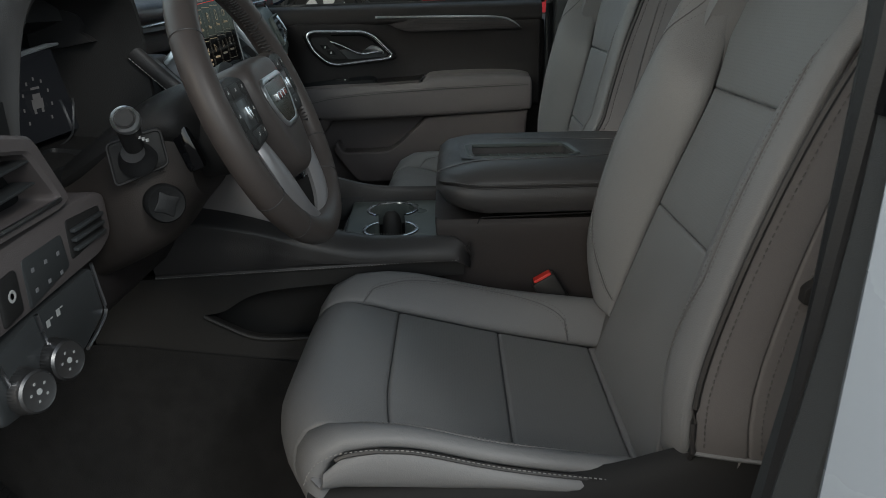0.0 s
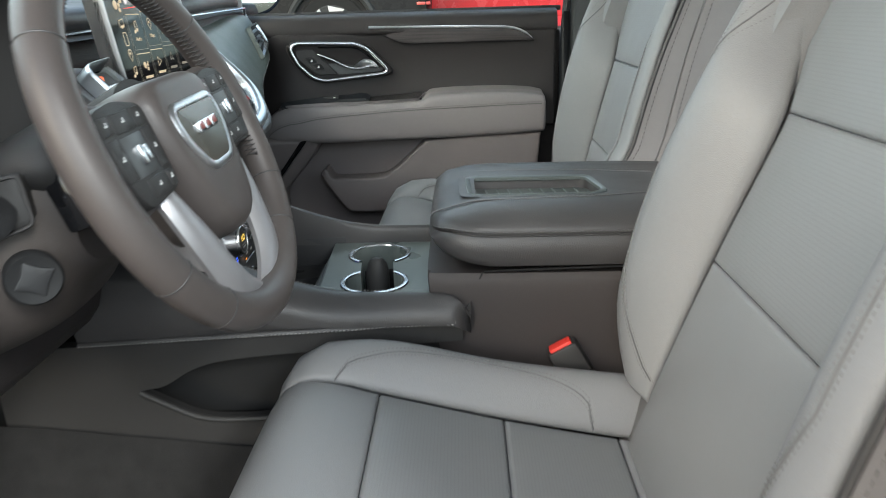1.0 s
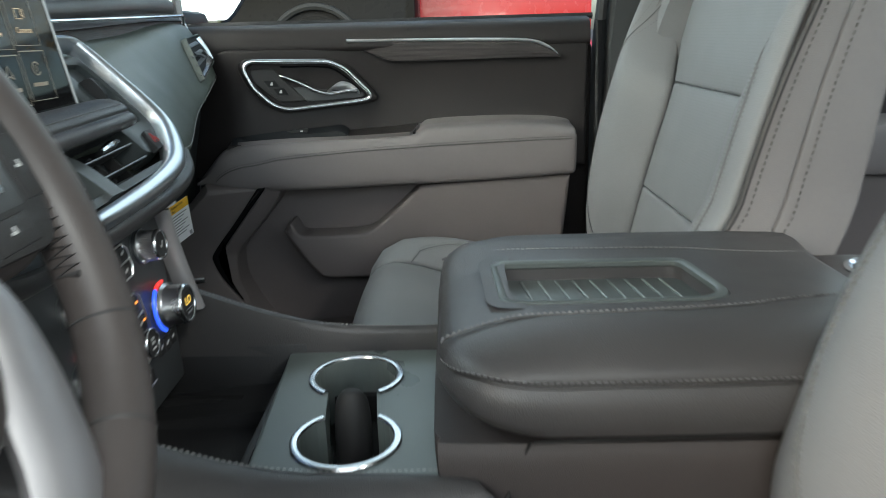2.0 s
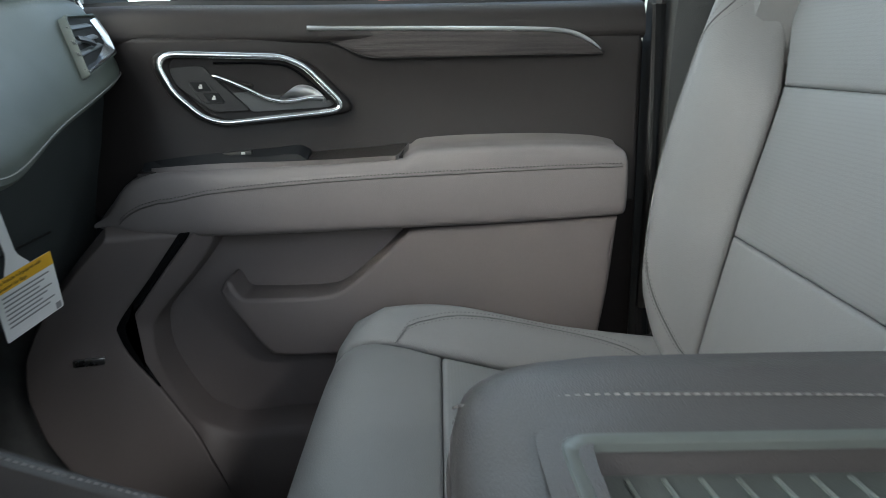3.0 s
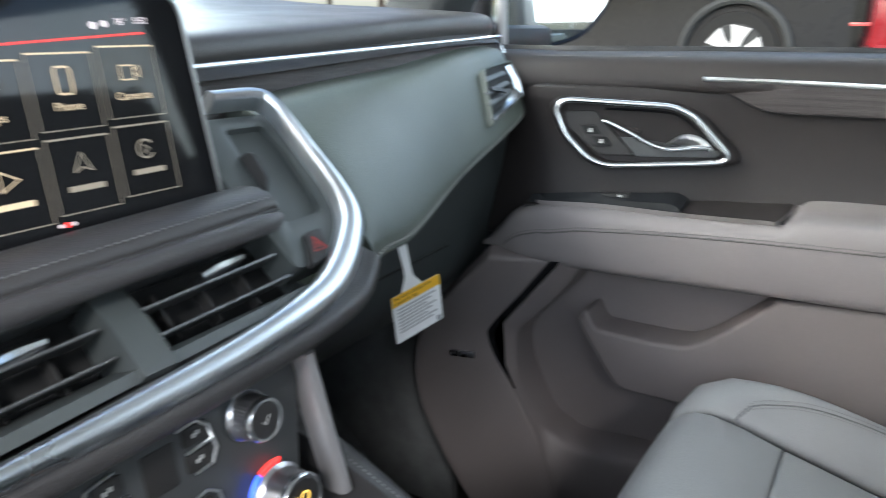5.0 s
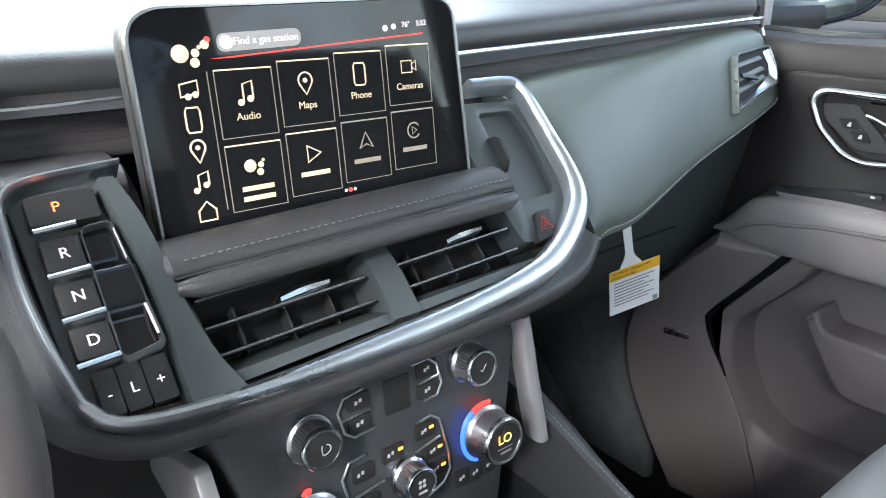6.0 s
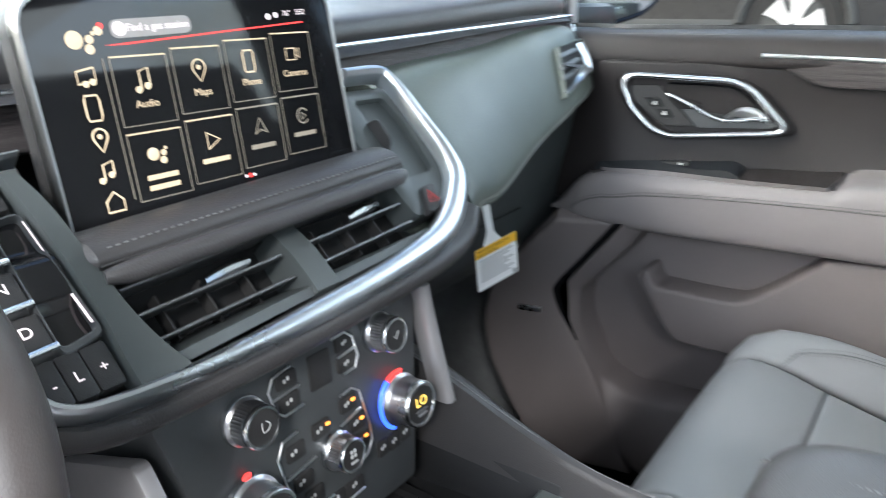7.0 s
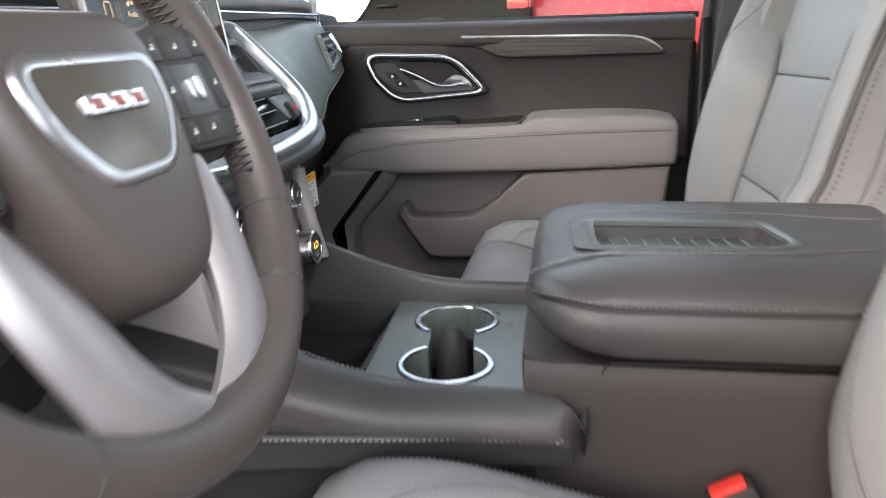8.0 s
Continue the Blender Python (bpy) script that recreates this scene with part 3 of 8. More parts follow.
def seat(name, yc, label, outboard, slope, slid, raised):
    """A front bucket seat; outboard: the side of its controls; slope: recline of its back; slid, raised: where its cushion is set."""
    base = thing(name, (0.1, yc, FLOOR), label, "car seat", "front seats")

    def on_cushion(s, d):
        """A point of the cushion's upper side, d metres sideways of its middle."""
        p, n = cush_at(s)
        a = abs(d)
        h = 0.0
        if a > CHALF:
            q = (a - CHALF) / (CSIDE - CHALF)
            r = cush_rise(s)
            h = r * math.sin(min(q / 0.78, 1) * math.pi / 2) if q < 0.78 else r - 0.012 * ((q - 0.78) / 0.22) ** 2
        round_front = (0.118 * max(0, (a - 0.05) / 0.193) ** 1.7 * max(0, 1 - s / 0.55) if d < 0 and outboard < 0 else 0.055 * max(0, (a - 0.15) / 0.09) ** 2 * max(0, 1 - s / 0.45))
        return Vector((p.x + slid, yc + d, p.z + raised)) + n * h + Vector((round_front, 0, -round_front * 0.2))

    cuts = [0.0, S_A, S_B, S_C, 1.0]
    for i, (a, b) in enumerate(zip(cuts, cuts[1:])):
        part("cushion_panel", pad(lambda u, v, a=a, b=b: on_cushion(a + (b - a) * v, CHALF * (2 * u - 1)), 10, 14 if i == 0 else 8, 0.007, 0.03,
                                  (2 * CHALF, (b - a) * CUSH_LEN), 0.002, (-0.3, 0, 1)), (PERFORATED if i in (1, 2) else LEATHER), base,
             "perforated grey leather panel" if i in (1, 2) else "")
    for side in (-1, 1):
        def bolster(u, v, side=side):
            d = CHALF + (CSIDE - CHALF) * (u if side > 0 else 1 - u)
            return on_cushion(0.09 + 0.91 * v, side * d)
        part("cushion_bolster", pad(bolster, 9, 24, 0.008, 0.04, (CSIDE - CHALF, CUSH_LEN), 0, (-0.3, 0, 1)), LEATHER, base)

        # vinyl side below the bolster
        def flank(u, v, side=side):
            q = on_cushion(0.24 + 0.74 * (v if side < 0 else 1 - v), side * CSIDE)
            out = side * (0.006 * math.sin(u * math.pi) + 0.004)
            low = min(0.868 + raised + 0.012 * (1 - (v if side < 0 else 1 - v)), q.z - 0.022)
            return Vector((q.x, q.y + out, q.z + (low - q.z) * (1 - u) - 0.004))
        part("cushion_side", pad(flank, 5, 20, 0.005, 0.02, (0.10, CUSH_LEN), 0, (0, side, 0)), LEATHER, base)
        rim = [on_cushion((0.27 if outboard * side > 0 else 0.18) + (0.71 if outboard * side > 0 else 0.80) * i / 40, side * (CSIDE + 0.002)) for i in range(41)]
        part("piping", tube(rim, 0.0030, sides=6), PIPING, base, "charcoal piping")
        edge_row = [on_cushion(0.22 + 0.76 * i / 40, side * (CSIDE - 0.013)) + Vector((0, 0, 0.0008)) for i in range(41)]
        part("stitching", stitches([Vector((q.x, q.y + side * 0.019, q.z - 0.012)) for q in edge_row], up=(0, side, 0.4)), THREAD, base)
        row = []
        for k in range(36):
            s = 0.33 + (S_C - 0.05 - 0.33) * k / 35
            d = CHALF + 0.002 + 0.043 * math.sin(k / 35 * math.pi) ** 0.38
            row.append((s, d))
        # the crease's shade is drawn as a thin darker tube
        part("crease", tube([on_cushion(s, side * d) + Vector((0, 0, 0.0002)) for s, d in row], 0.0011, sides=5), SHADEDCREASE, base)
        for gap in (-0.0042, 0.0042):
            part("stitching", stitches([on_cushion(s, side * (d + gap)) + Vector((0, 0, 0.0006)) for s, d in row], 0.0052, 0.0036, 0.0013), SEATTHREAD, base)
    part("cushion_base", loft([[(x + slid, yc - w, z0), (x + slid, yc + w, z0), (x + slid, yc + w, z1 + raised), (x + slid, yc - w, z1 + raised)] for x, w, z0, z1 in
                               ((-0.14, 0.215, 0.71, 0.80), (0.0, 0.225, 0.68, 0.84), (0.2, 0.225, 0.68, 0.80), (0.42, 0.22, 0.68, 0.78))], 2, 1), PLASTIC, base)

    # backrest
    def edge(z, side):
        """Half the backrest's width at a height; the inner side is fuller low down."""
        full = max(0.0, min((z - 0.90) / 0.07, 1.0, (1.32 - z) / 0.22)) if side > 0 else 0.0
        return SIDE + 0.0075 + 0.024 * full * full * (3 - 2 * full) - 0.9 * max(0.0, 0.915 - z)

    def on_back(z, d, lift=0.0):
        p, n = back_at(z, slope)
        a = abs(d)
        inner = back_inner(z)
        h = 0.0
        if a > inner:
            q = (a - inner) / max(edge(z, d) - inner, 0.004)
            r = back_rise(z) * (1 - 0.5 * min(max((z - 0.98) / 0.14, 0), 1) if outboard > 0 and d < 0 else 1)
            h = r * math.sin(min(q / 0.6, 1) * math.pi / 2) if q < 0.6 else r - 0.016 * ((q - 0.6) / 0.4) ** 2
        taper = max(0, (z - 1.40) / 0.12)
        return Vector((p.x, yc + d * (1 - 0.10 * taper * taper), p.z)) + n * (h + lift)

    for i, (a, b) in enumerate(((0.80, 1.065), (1.065, 1.237), (1.237, 1.52))):
        part("backrest_panel", pad(lambda u, v, a=a, b=b: on_back(a + (b - a) * v, back_inner(a + (b - a) * v) * (1 - 2 * u)), 10, 14, 0.006, 0.03,
                                   (2 * HALF, b - a), 0.003), (LEATHER, PERFORATED, PERFORATED)[i], base, "perforated grey leather panel" if i else "")
    for side in (-1, 1):
        def wing(u, v, side=side):
            z = 0.878 + 0.622 * v
            inner = back_inner(z)
            d = inner + (edge(z, side) - inner) * (u if side < 0 else 1 - u)
            return on_back(z, side * d)
        part("backrest_bolster", pad(wing, 10, 26, 0.007, 0.05, (SIDE - HALF, 0.6)), LEATHER, base)
        rim = [on_back(0.885 + 0.603 * i / 40, side * (edge(0.885 + 0.603 * i / 40, side) + 0.0015)) - Vector((-0.004, 0, 0)) for i in range(41)]
        part("piping", tube(rim, 0.0034, sides=6), PIPING, base, "charcoal piping")

        # two vinyl panels down the side of the backrest
        for back0, back1 in ((0.0, 0.044), (0.044, 0.150 if outboard < 0 else 0.118)):
            def flank(u, v, side=side, b0=back0, b1=back1):
                z = 0.912 + 0.578 * (v if side > 0 else 1 - v)
                q = on_back(z, side * (edge(z, side) + 0.0005))
                spread = max(0.7, 1.0 + (1.2 - z) * (1.0 if z < 1.2 else 1.5))
                depth = (b0 * spread if b0 else 0) + (b1 - b0) * u * spread
                out = 0.010 * math.sin(min(depth / 0.2, 1) * math.pi)
                return Vector((q.x + 0.004 + depth, q.y + side * out, q.z - depth * 0.10))
            part("backrest_side", pad(flank, 6, 18, 0.0035, 0.03, (back1 - back0, 0.58), 0, (0, side, 0)), SIDEVINYL, base, "grey-brown vinyl side")
            sew = []
            for i in range(41):
                z = 0.92 + 0.56 * i / 40
                q = on_back(z, side * (edge(z, side) + 0.0005))
                spread = max(0.7, 1.0 + (1.2 - z) * (1.0 if z < 1.2 else 1.5))
                dd = back0 * spread + 0.012
                out = 0.010 * math.sin(min(dd / 0.2, 1) * math.pi) + 0.0012
                sew.append(Vector((q.x + 0.004 + dd, q.y + side * out, q.z - dd * 0.1)))
            part("stitching", stitches(sew, 0.0075, 0.0055, 0.0016, up=(0, side, 0)), DARKTHREAD, base, "dark stitching")
        # light welt along the foot of the side
        foot = []
        for i in range(13):
            q = on_back(0.912, side * (edge(0.912, side) + 0.0005))
            dd = (0.150 if outboard < 0 else 0.118) * 1.288 * i / 12
            foot.append(Vector((q.x + 0.004 + dd, q.y + side * (0.010 * math.sin(min(dd / 0.2, 1) * math.pi) + 0.001), q.z - dd * 0.10 + 0.001)))
        part("welt", tube(foot, 0.0030, sides=6), LEATHER, base, "grey leather welt")
        # a sewn crease along the bolster's crest, which sweeps in at its foot; a darker tube draws its shade
        row = []
        for i in range(57):
            z = 0.905 + 0.56 * i / 56
            f = min(max((z - 0.905) / 0.17, 0.0), 1.0) ** 0.6
            row.append((z, back_inner(z) + 0.004 + (edge(z, side) - 0.031 - back_inner(z)) * f * min(1.0, max(0.12, (1.47 - z) / 0.2))))
        part("crease", tube([on_back(z, side * d, 0.0003) for z, d in row], 0.0011, sides=5), SHADEDCREASE, base)
        for gap in (-0.0042, 0.0042):
            part("stitching", stitches([on_back(z, side * (d + gap), 0.0004) for z, d in row], 0.0054, 0.0036, 0.0010, up=(-0.93, 0, 0.36)), SEATTHREAD, base)
    shell = []
    for z, w, deep in ((0.80, 0.225, 0.08), (1.05, 0.232, 0.085), (1.25, 0.232, 0.06), (1.44, 0.225, 0.05), (1.51, 0.21, 0.045)):
        x0 = BACK_X + slope * (z - 1.065) + 0.012
        shell.append([(x0, yc - w, z), (x0 + deep * 0.7, yc - w, z), (x0 + deep, yc - w * 0.75, z), (x0 + deep, yc + w * 0.75, z), (x0 + deep * 0.7, yc + w, z), (x0, yc + w, z)])
    part("back_shell", loft(shell, 4, 2), SIDEVINYL, base)
    # plastic shield and seat frame below
    part("side_shield", loft([[(x, yc + outboard * y0, z0), (x, yc + outboard * (y0 + 0.035), z0 + 0.01), (x, yc + outboard * (y0 + 0.045), (z0 + z1) / 2),
                               (x, yc + outboard * (y0 + 0.03), z1), (x, yc + outboard * y0, z1)]
                              for x, y0, z0, z1 in ((-0.13, 0.215, 0.69, 0.845), (0.05, 0.222, 0.66, 0.862), (0.18, 0.226, 0.66, 0.868), (0.27, 0.228, 0.66, 0.890), (0.38, 0.228, 0.68, 0.918),
                                                    (0.48, 0.225, 0.72, 0.90))], 4, 3), BLACK, base, "black plastic seat side shield")
    for side in (-1, 1):
        part("seat_rail", box((0.12, yc + side * 0.2, FLOOR + 0.09), (0.62, 0.05, 0.19), 0.01), BLACK, base)
    return base


driver_seat = seat("driver_seat", 0.90, "grey leather driver seat with perforated inserts and dark piping", -1, 0.384, 0.0, 0.0)
seat("passenger_seat", 1.735, "grey leather front passenger seat with vinyl sides", 1, 0.24, 0.06, 0.026)
hook = part("side_hook", prism(rounded([(0.006, 0.020, 0), (-0.014, 0.004, 0), (-0.015, -0.011, 0), (0.004, -0.017, 0), (0.016, -0.012, 0), (0.014, 0.016, 0)], 0.004), (0.377, 0.622, 1.105), (1, 0, 0), (0, 0, 1), 0.014, 0.002), PLASTIC, driver_seat, "small black plastic guide")
part("hole", lathe([(0.003, 0.0), (0.0, 0.0004)], (0.373, 0.6215, 1.102), (0, -1, 0), 16), BLACK, hook)


def buckle(at, tilt):
    base = thing("belt_buckle", at, "black seat belt buckle with a red release button", "seat belt buckle")
    turn = Matrix.Rotation(radians(tilt), 3, "Y")
    c = Vector(at)
    part("buckle_body", box(c + turn @ Vector((0, 0, 0.0325)), (0.044, 0.027, 0.094), 0.006, turn), PLASTIC, base)
    part("release_button", box(c + turn @ Vector((0, -0.001, 0.0775)), (0.033, 0.018, 0.012), 0.003, turn), RED, base, "red release button")
    part("stalk", box(c + turn @ Vector((0, 0, -0.05)), (0.028, 0.012, 0.09), 0.004, turn), BLACK, base)
    return base


buckle((0.2285, 1.165, 0.841), -30)

# ---- front passenger door ----
def door_y(x):
    """The inner face of the upper door panel: it turns inwards towards the dashboard."""
    return 2.118 - 0.30 * min(max(0.0, -0.12 - x), 0.25) + 0.35 * max(0.0, -0.37 - x)


door = thing("door_passenger", (0.0, 2.14, FLOOR + 0.1), "dark and taupe front passenger door panel with grey armrest", "car door", kind="structure")


def door_slab(u, v):
    x = 0.293 - 0.843 * u
    z = 1.065 + 0.24 * v
    hollow = 0.011 * math.sin(min(max((z - 1.13) / 0.16, 0), 1) * math.pi) * (0.4 + 0.6 * min(max((0.30 - x) / 0.2, 0), 1))
    return (x, door_y(x) + hollow, z)


part("upper_panel", pad(door_slab, 24, 14, 0.006, 0.05, (0.86, 0.24), 0, (0, -1, 0)), DOORPLASTIC, door)


secs = []
for x in (0.296, 0.2, 0.0, -0.2, -0.4, -0.56):
    y = door_y(x)
    secs.append([(x, y + 0.04, 1.296), (x, y + 0.006, 1.296), (x, y - 0.004, 1.306), (x, y + 0.001, 1.330), (x, y + 0.012, 1.342), (x, y + 0.035, 1.347), (x, y + 0.06, 1.345), (x, y + 0.06, 1.30)])
part("belt_ledge", loft(secs, 5, 3), DOORPLASTIC, door, "dark stitched ledge under the window")
part("stitching", stitches([(x, door_y(x) + 0.0145, 1.3425) for x in np.linspace(0.31, -0.5, 60)], 0.005, 0.0036, 0.001), DARKTHREAD, door)
part("window_seal", tube([(x, door_y(x) + 0.063, 1.349) for x in np.linspace(0.31, -0.52, 24)], 0.007, sides=6), RUBBER, door, "rubber seal along the window")


# charcoal wood inlay with a bright line above it
inlay = spline([(-0.165, 1.314, 0), (-0.02, 1.3115, 0), (0.10, 1.309, 0), (0.18, 1.305, 0), (0.215, 1.293, 0), (0.238, 1.276, 0)], 5)
low = spline([(-0.165, 1.312, 0), (-0.125, 1.292, 0), (-0.084, 1.276, 0), (-0.02, 1.2745, 0), (0.10, 1.275, 0), (0.238, 1.2745, 0)], 5)


def wood(u, v):
    i = u * (len(inlay) - 1)
    k = min(int(i), len(inlay) - 2)
    a = inlay[k].lerp(inlay[k + 1], i - k)
    b = low[k].lerp(low[k + 1], i - k)
    q = a.lerp(b, v)
    return (q.x, door_y(q.x) - 0.0095 - 0.002 * (1 - v), q.y)


part("wood_inlay", pad(wood, 30, 4, 0.0025, 0.004, (0.4, 0.035), 0, (0, -1, 0)), WOOD, door, "charcoal wood-grain inlay")
part("inlay_edge", tube([(q.x, door_y(q.x) - 0.0075, q.y) for q in low], 0.0014, sides=5), BLACK, door)
part("bright_line", tube([(q.x, door_y(q.x) - 0.0125, q.y + 0.0015) for q in inlay[:-1]], [0.0030] * (len(inlay) - 6) + [0.0026, 0.0022, 0.0017, 0.0013, 0.0009], sides=8), BRIGHT, door, "bright metal line")

# inside handle: a ring, a dark bowl, the lever and the lock switch
RING = [(-0.352, 1.272), (-0.340, 1.285), (-0.20, 1.279), (-0.172, 1.266), (-0.128, 1.218), (-0.128, 1.206), (-0.152, 1.203), (-0.280, 1.194), (-0.305, 1.203), (-0.337, 1.236)]
ring = rounded([(x, z, 0) for x, z in RING], 0.012, 3)
part("handle_ring", tube([(q.x, door_y(q.x) - 0.008, q.y) for q in ring], 0.0046, closed=True, sides=10, up=(0, 1, 0)), CHROME, door, "bright metal surround of the inside handle")
cx, cz = -0.238, 1.24
def door_plate(outline, dy, depth=0.004, bevel=0.0008):
    """A thin plate that follows the door: an outline of (x, z), its face dy behind the panel."""
    c_ = sum((Vector((q[0], 0, q[1])) for q in outline), Vector()) / len(outline)
    bm_ = bmesh.new()
    rows_ = []
    for shrink, d in ((0.0, depth), (0.0, bevel), (bevel, 0.0)):
        row_ = []
        for q in outline:
            p_ = Vector((q[0], 0, q[1]))
            p_ = p_ + (c_ - p_).normalized() * shrink
            row_.append(bm_.verts.new((p_.x, door_y(p_.x) + dy + d, p_.z)))
        rows_.append(row_)
    n_ = len(outline)
    for a, b in zip(rows_, rows_[1:]):
        for k_ in range(n_):
            bm_.faces.new((a[k_], a[(k_ + 1) % n_], b[(k_ + 1) % n_], b[k_]))
    cap_ = bm_.faces.new(rows_[-1])
    bmesh.ops.triangulate(bm_, faces=[cap_], ngon_method="EAR_CLIP")
    bmesh.ops.recalc_face_normals(bm_, faces=bm_.faces)
    return bm_


flat_on = lambda pts, r: [(q.x, q.y) for q in rounded([(x, z, 0) for x, z in pts], r, 3)]
part("handle_surround", loft([[(cx + (q.x - cx) * f, door_y(q.x) + d, cz + (q.y - cz) * f) for q in ring] for f, d in
                              ((1.13, 0.020), (1.13, 0.004), (1.09, -0.004), (1.0, -0.006), (0.965, 0.000), (0.93, 0.004), (0.90, 0.024), (0.6, 0.030), (0.05, 0.032))], 2, 1, smooth_v=False), DOORPLASTIC, door)
part("handle_plate", door_plate(flat_on([(-0.342, 1.268), (-0.300, 1.270), (-0.292, 1.257), (-0.246, 1.209), (-0.292, 1.208), (-0.336, 1.246)], 0.007), 0.0005, 0.02), PLASTIC, door, "dark plate with the lock switch")
part("handle_backplate", door_plate(flat_on([(-0.270, 1.233), (-0.246, 1.233), (-0.205, 1.220), (-0.142, 1.219), (-0.138, 1.213), (-0.146, 1.2095), (-0.246, 1.2065)], 0.003), 0.006, 0.02), STACK, door, "gloss dark ledge behind the lever")
part("handle_brow", tube([(q.x, door_y(q.x) + 0.002, q.z) for q in spline([(-0.288, 0, 1.2725), (-0.222, 0, 1.2705), (-0.188, 0, 1.262), (-0.150, 0, 1.226)], 6)], 0.0018, sides=6), GLOSS, door, "gloss dark inner edge")
lever = spline([(-0.291, -0.004, 1.256), (-0.279, -0.006, 1.2525), (-0.254, -0.008, 1.241), (-0.228, -0.009, 1.227), (-0.206, -0.010, 1.2205), (-0.186, -0.010, 1.221), (-0.170, -0.009, 1.2235), (-0.152, -0.004, 1.222)], 5)
lever_ob = part("handle_lever", tube([(q.x, door_y(q.x) + q.y + 0.006, q.z) for q in lever], [0.0030, 0.0040, 0.0044, 0.0044, 0.0042] + [0.0036] * (len(lever) - 10) + [0.004] * 5, sides=10, flat=0.9), CHROME, door, "bright metal pull lever")
part("lever_grip", loft([[(x + w * math.cos(a) * 0.35, door_y(x) + 0.004 - 0.007 * math.sin(a) * f, z + w * math.sin(a + 0.25)) for a in [k_ * math.tau / 12 for k_ in range(12)]]
                         for x, z, w, f in ((-0.207, 1.2235, 0.002, 0.3), (-0.196, 1.228, 0.0060, 0.7), (-0.184, 1.2315, 0.0095, 1.0), (-0.170, 1.2305, 0.0095, 1.0), (-0.158, 1.225, 0.0075, 0.8), (-0.149, 1.219, 0.0030, 0.3))], 4, 2), BRIGHT, lever_ob, "broad bright finger grip")
sw = part("lock_switch", door_plate(flat_on([(-0.322, 1.2505), (-0.300, 1.2505), (-0.277, 1.2225), (-0.279, 1.2195), (-0.295, 1.2190), (-0.305, 1.2225)], 0.003), -0.0008, 0.006), PLASTIC, door)
for dx, dz in ((-0.306, 1.2425), (-0.291, 1.2275)):
    part("lock_button", door_plate(flat_on([(dx - 0.0125, dz + 0.0062), (dx + 0.0065, dz + 0.0062), (dx + 0.0135, dz - 0.0058), (dx - 0.0045, dz - 0.0062)], 0.0016), -0.0018, 0.004), BLACK, sw)
    part("lock_mark", join(box((dx + 0.001, door_y(dx) - 0.0021, dz - 0.001), (0.0046, 0.0008, 0.0032), 0), box((dx + 0.0016, door_y(dx) - 0.0021, dz + 0.0018), (0.0028, 0.0008, 0.0022), 0)), PRINT, sw, "pale padlock mark")

# armrest, its raised rear part, and the switch plate
arm_top = smooth_at([-0.46, -0.43, -0.405, -0.375, -0.20, -0.06, -0.042, -0.022, 0.05, 0.20, 0.262], [1.068, 1.096, 1.122, 1.133, 1.137, 1.142, 1.145, 1.155, 1.1595, 1.1595, 1.153])
arm_low = smooth_at([-0.46, -0.41, -0.28, -0.1, 0.1, 0.262], [1.058, 1.051, 1.045, 1.048, 1.053, 1.060])
arm_in = smooth_at([-0.46, -0.40, -0.30, -0.1, 0.1, 0.262], [2.028, 2.012, 2.020, 2.028, 2.030, 2.033])
arm_seam = smooth_at([-0.36, -0.29, -0.14, 0.06, 0.262], [1.0965, 1.107, 1.118, 1.126, 1.130])
secs = []
ARM_X = [-0.455, -0.43, -0.40, -0.36, -0.28, -0.18, -0.10, -0.060, -0.046, -0.034, -0.022, 0.0, 0.05, 0.15, 0.22, 0.252, 0.260, 0.263]
for x in ARM_X:
    t, l, i = arm_top(x), arm_low(x), arm_in(x)
    if x > 0.25:
        sh = {0.252: 0.001, 0.260: 0.005, 0.263: 0.014}[x]
        t, l, i = t - sh, l + sh * 0.6, i + sh
    back = 2.048 - 0.25 * max(0.0, -0.30 - x) if -0.39 < x < -0.036 else door_y(x) + 0.02
    crest = min(i + 0.018, i + (back - i) * 0.5)
    m = arm_seam(x) if x > -0.36 else (t * 0.55 + l * 0.45)
    secs.append([(x, back, t), (x, back - (back - crest) * 0.4, t), (x, crest, t - 0.002), (x, i + 0.005, t - 0.010), (x, i, m + 0.002), (x, i - 0.001, (m + l) / 2), (x, i + 0.002, l + 0.009), (x, i + 0.012, l + 0.001), (x, i + 0.03, l), (x, door_y(x) + 0.02, l)])
part("armrest", loft(secs, 4, 3), TAUPE, door, "padded taupe armrest")
line = [(x, arm_in(x) - 0.0006, arm_seam(x)) for x in np.linspace(-0.36, 0.252, 80)]
front = spline([(-0.425, arm_in(-0.43) + 0.004, 1.056), (-0.41, arm_in(-0.41) - 0.001, 1.074), (-0.388, arm_in(-0.388) - 0.0008, 1.088), line[0]], 6)
part("seam", tube([(x, y - 0.0002, z) for x, y, z in front + line], 0.0012, sides=5), DARKTHREAD, door, "sewn seam")
part("stitching", stitches([(x, y - 0.0006, z + 0.0045) for x, y, z in [tuple(q) for q in front] + line], 0.0048, 0.0034, 0.0013, up=(0, -1, 0.3)), DARKTHREAD, door)
shelf_z = lambda x: arm_top(x) + 0.0005
shelf_y = lambda x: 2.047 - 0.25 * max(0.0, -0.30 - x)
part("armrest_shelf", loft([[(x, door_y(x) + 0.02, shelf_z(x) + 0.012), (x, shelf_y(x), shelf_z(x) + 0.002), (x, shelf_y(x), shelf_z(x) - 0.03), (x, door_y(x) + 0.02, shelf_z(x) - 0.03)] for x in (-0.388, -0.30, -0.2, -0.1, -0.04)], 3, 1, smooth_v=False), DOORPLASTIC, door, "dark shelf behind the armrest")
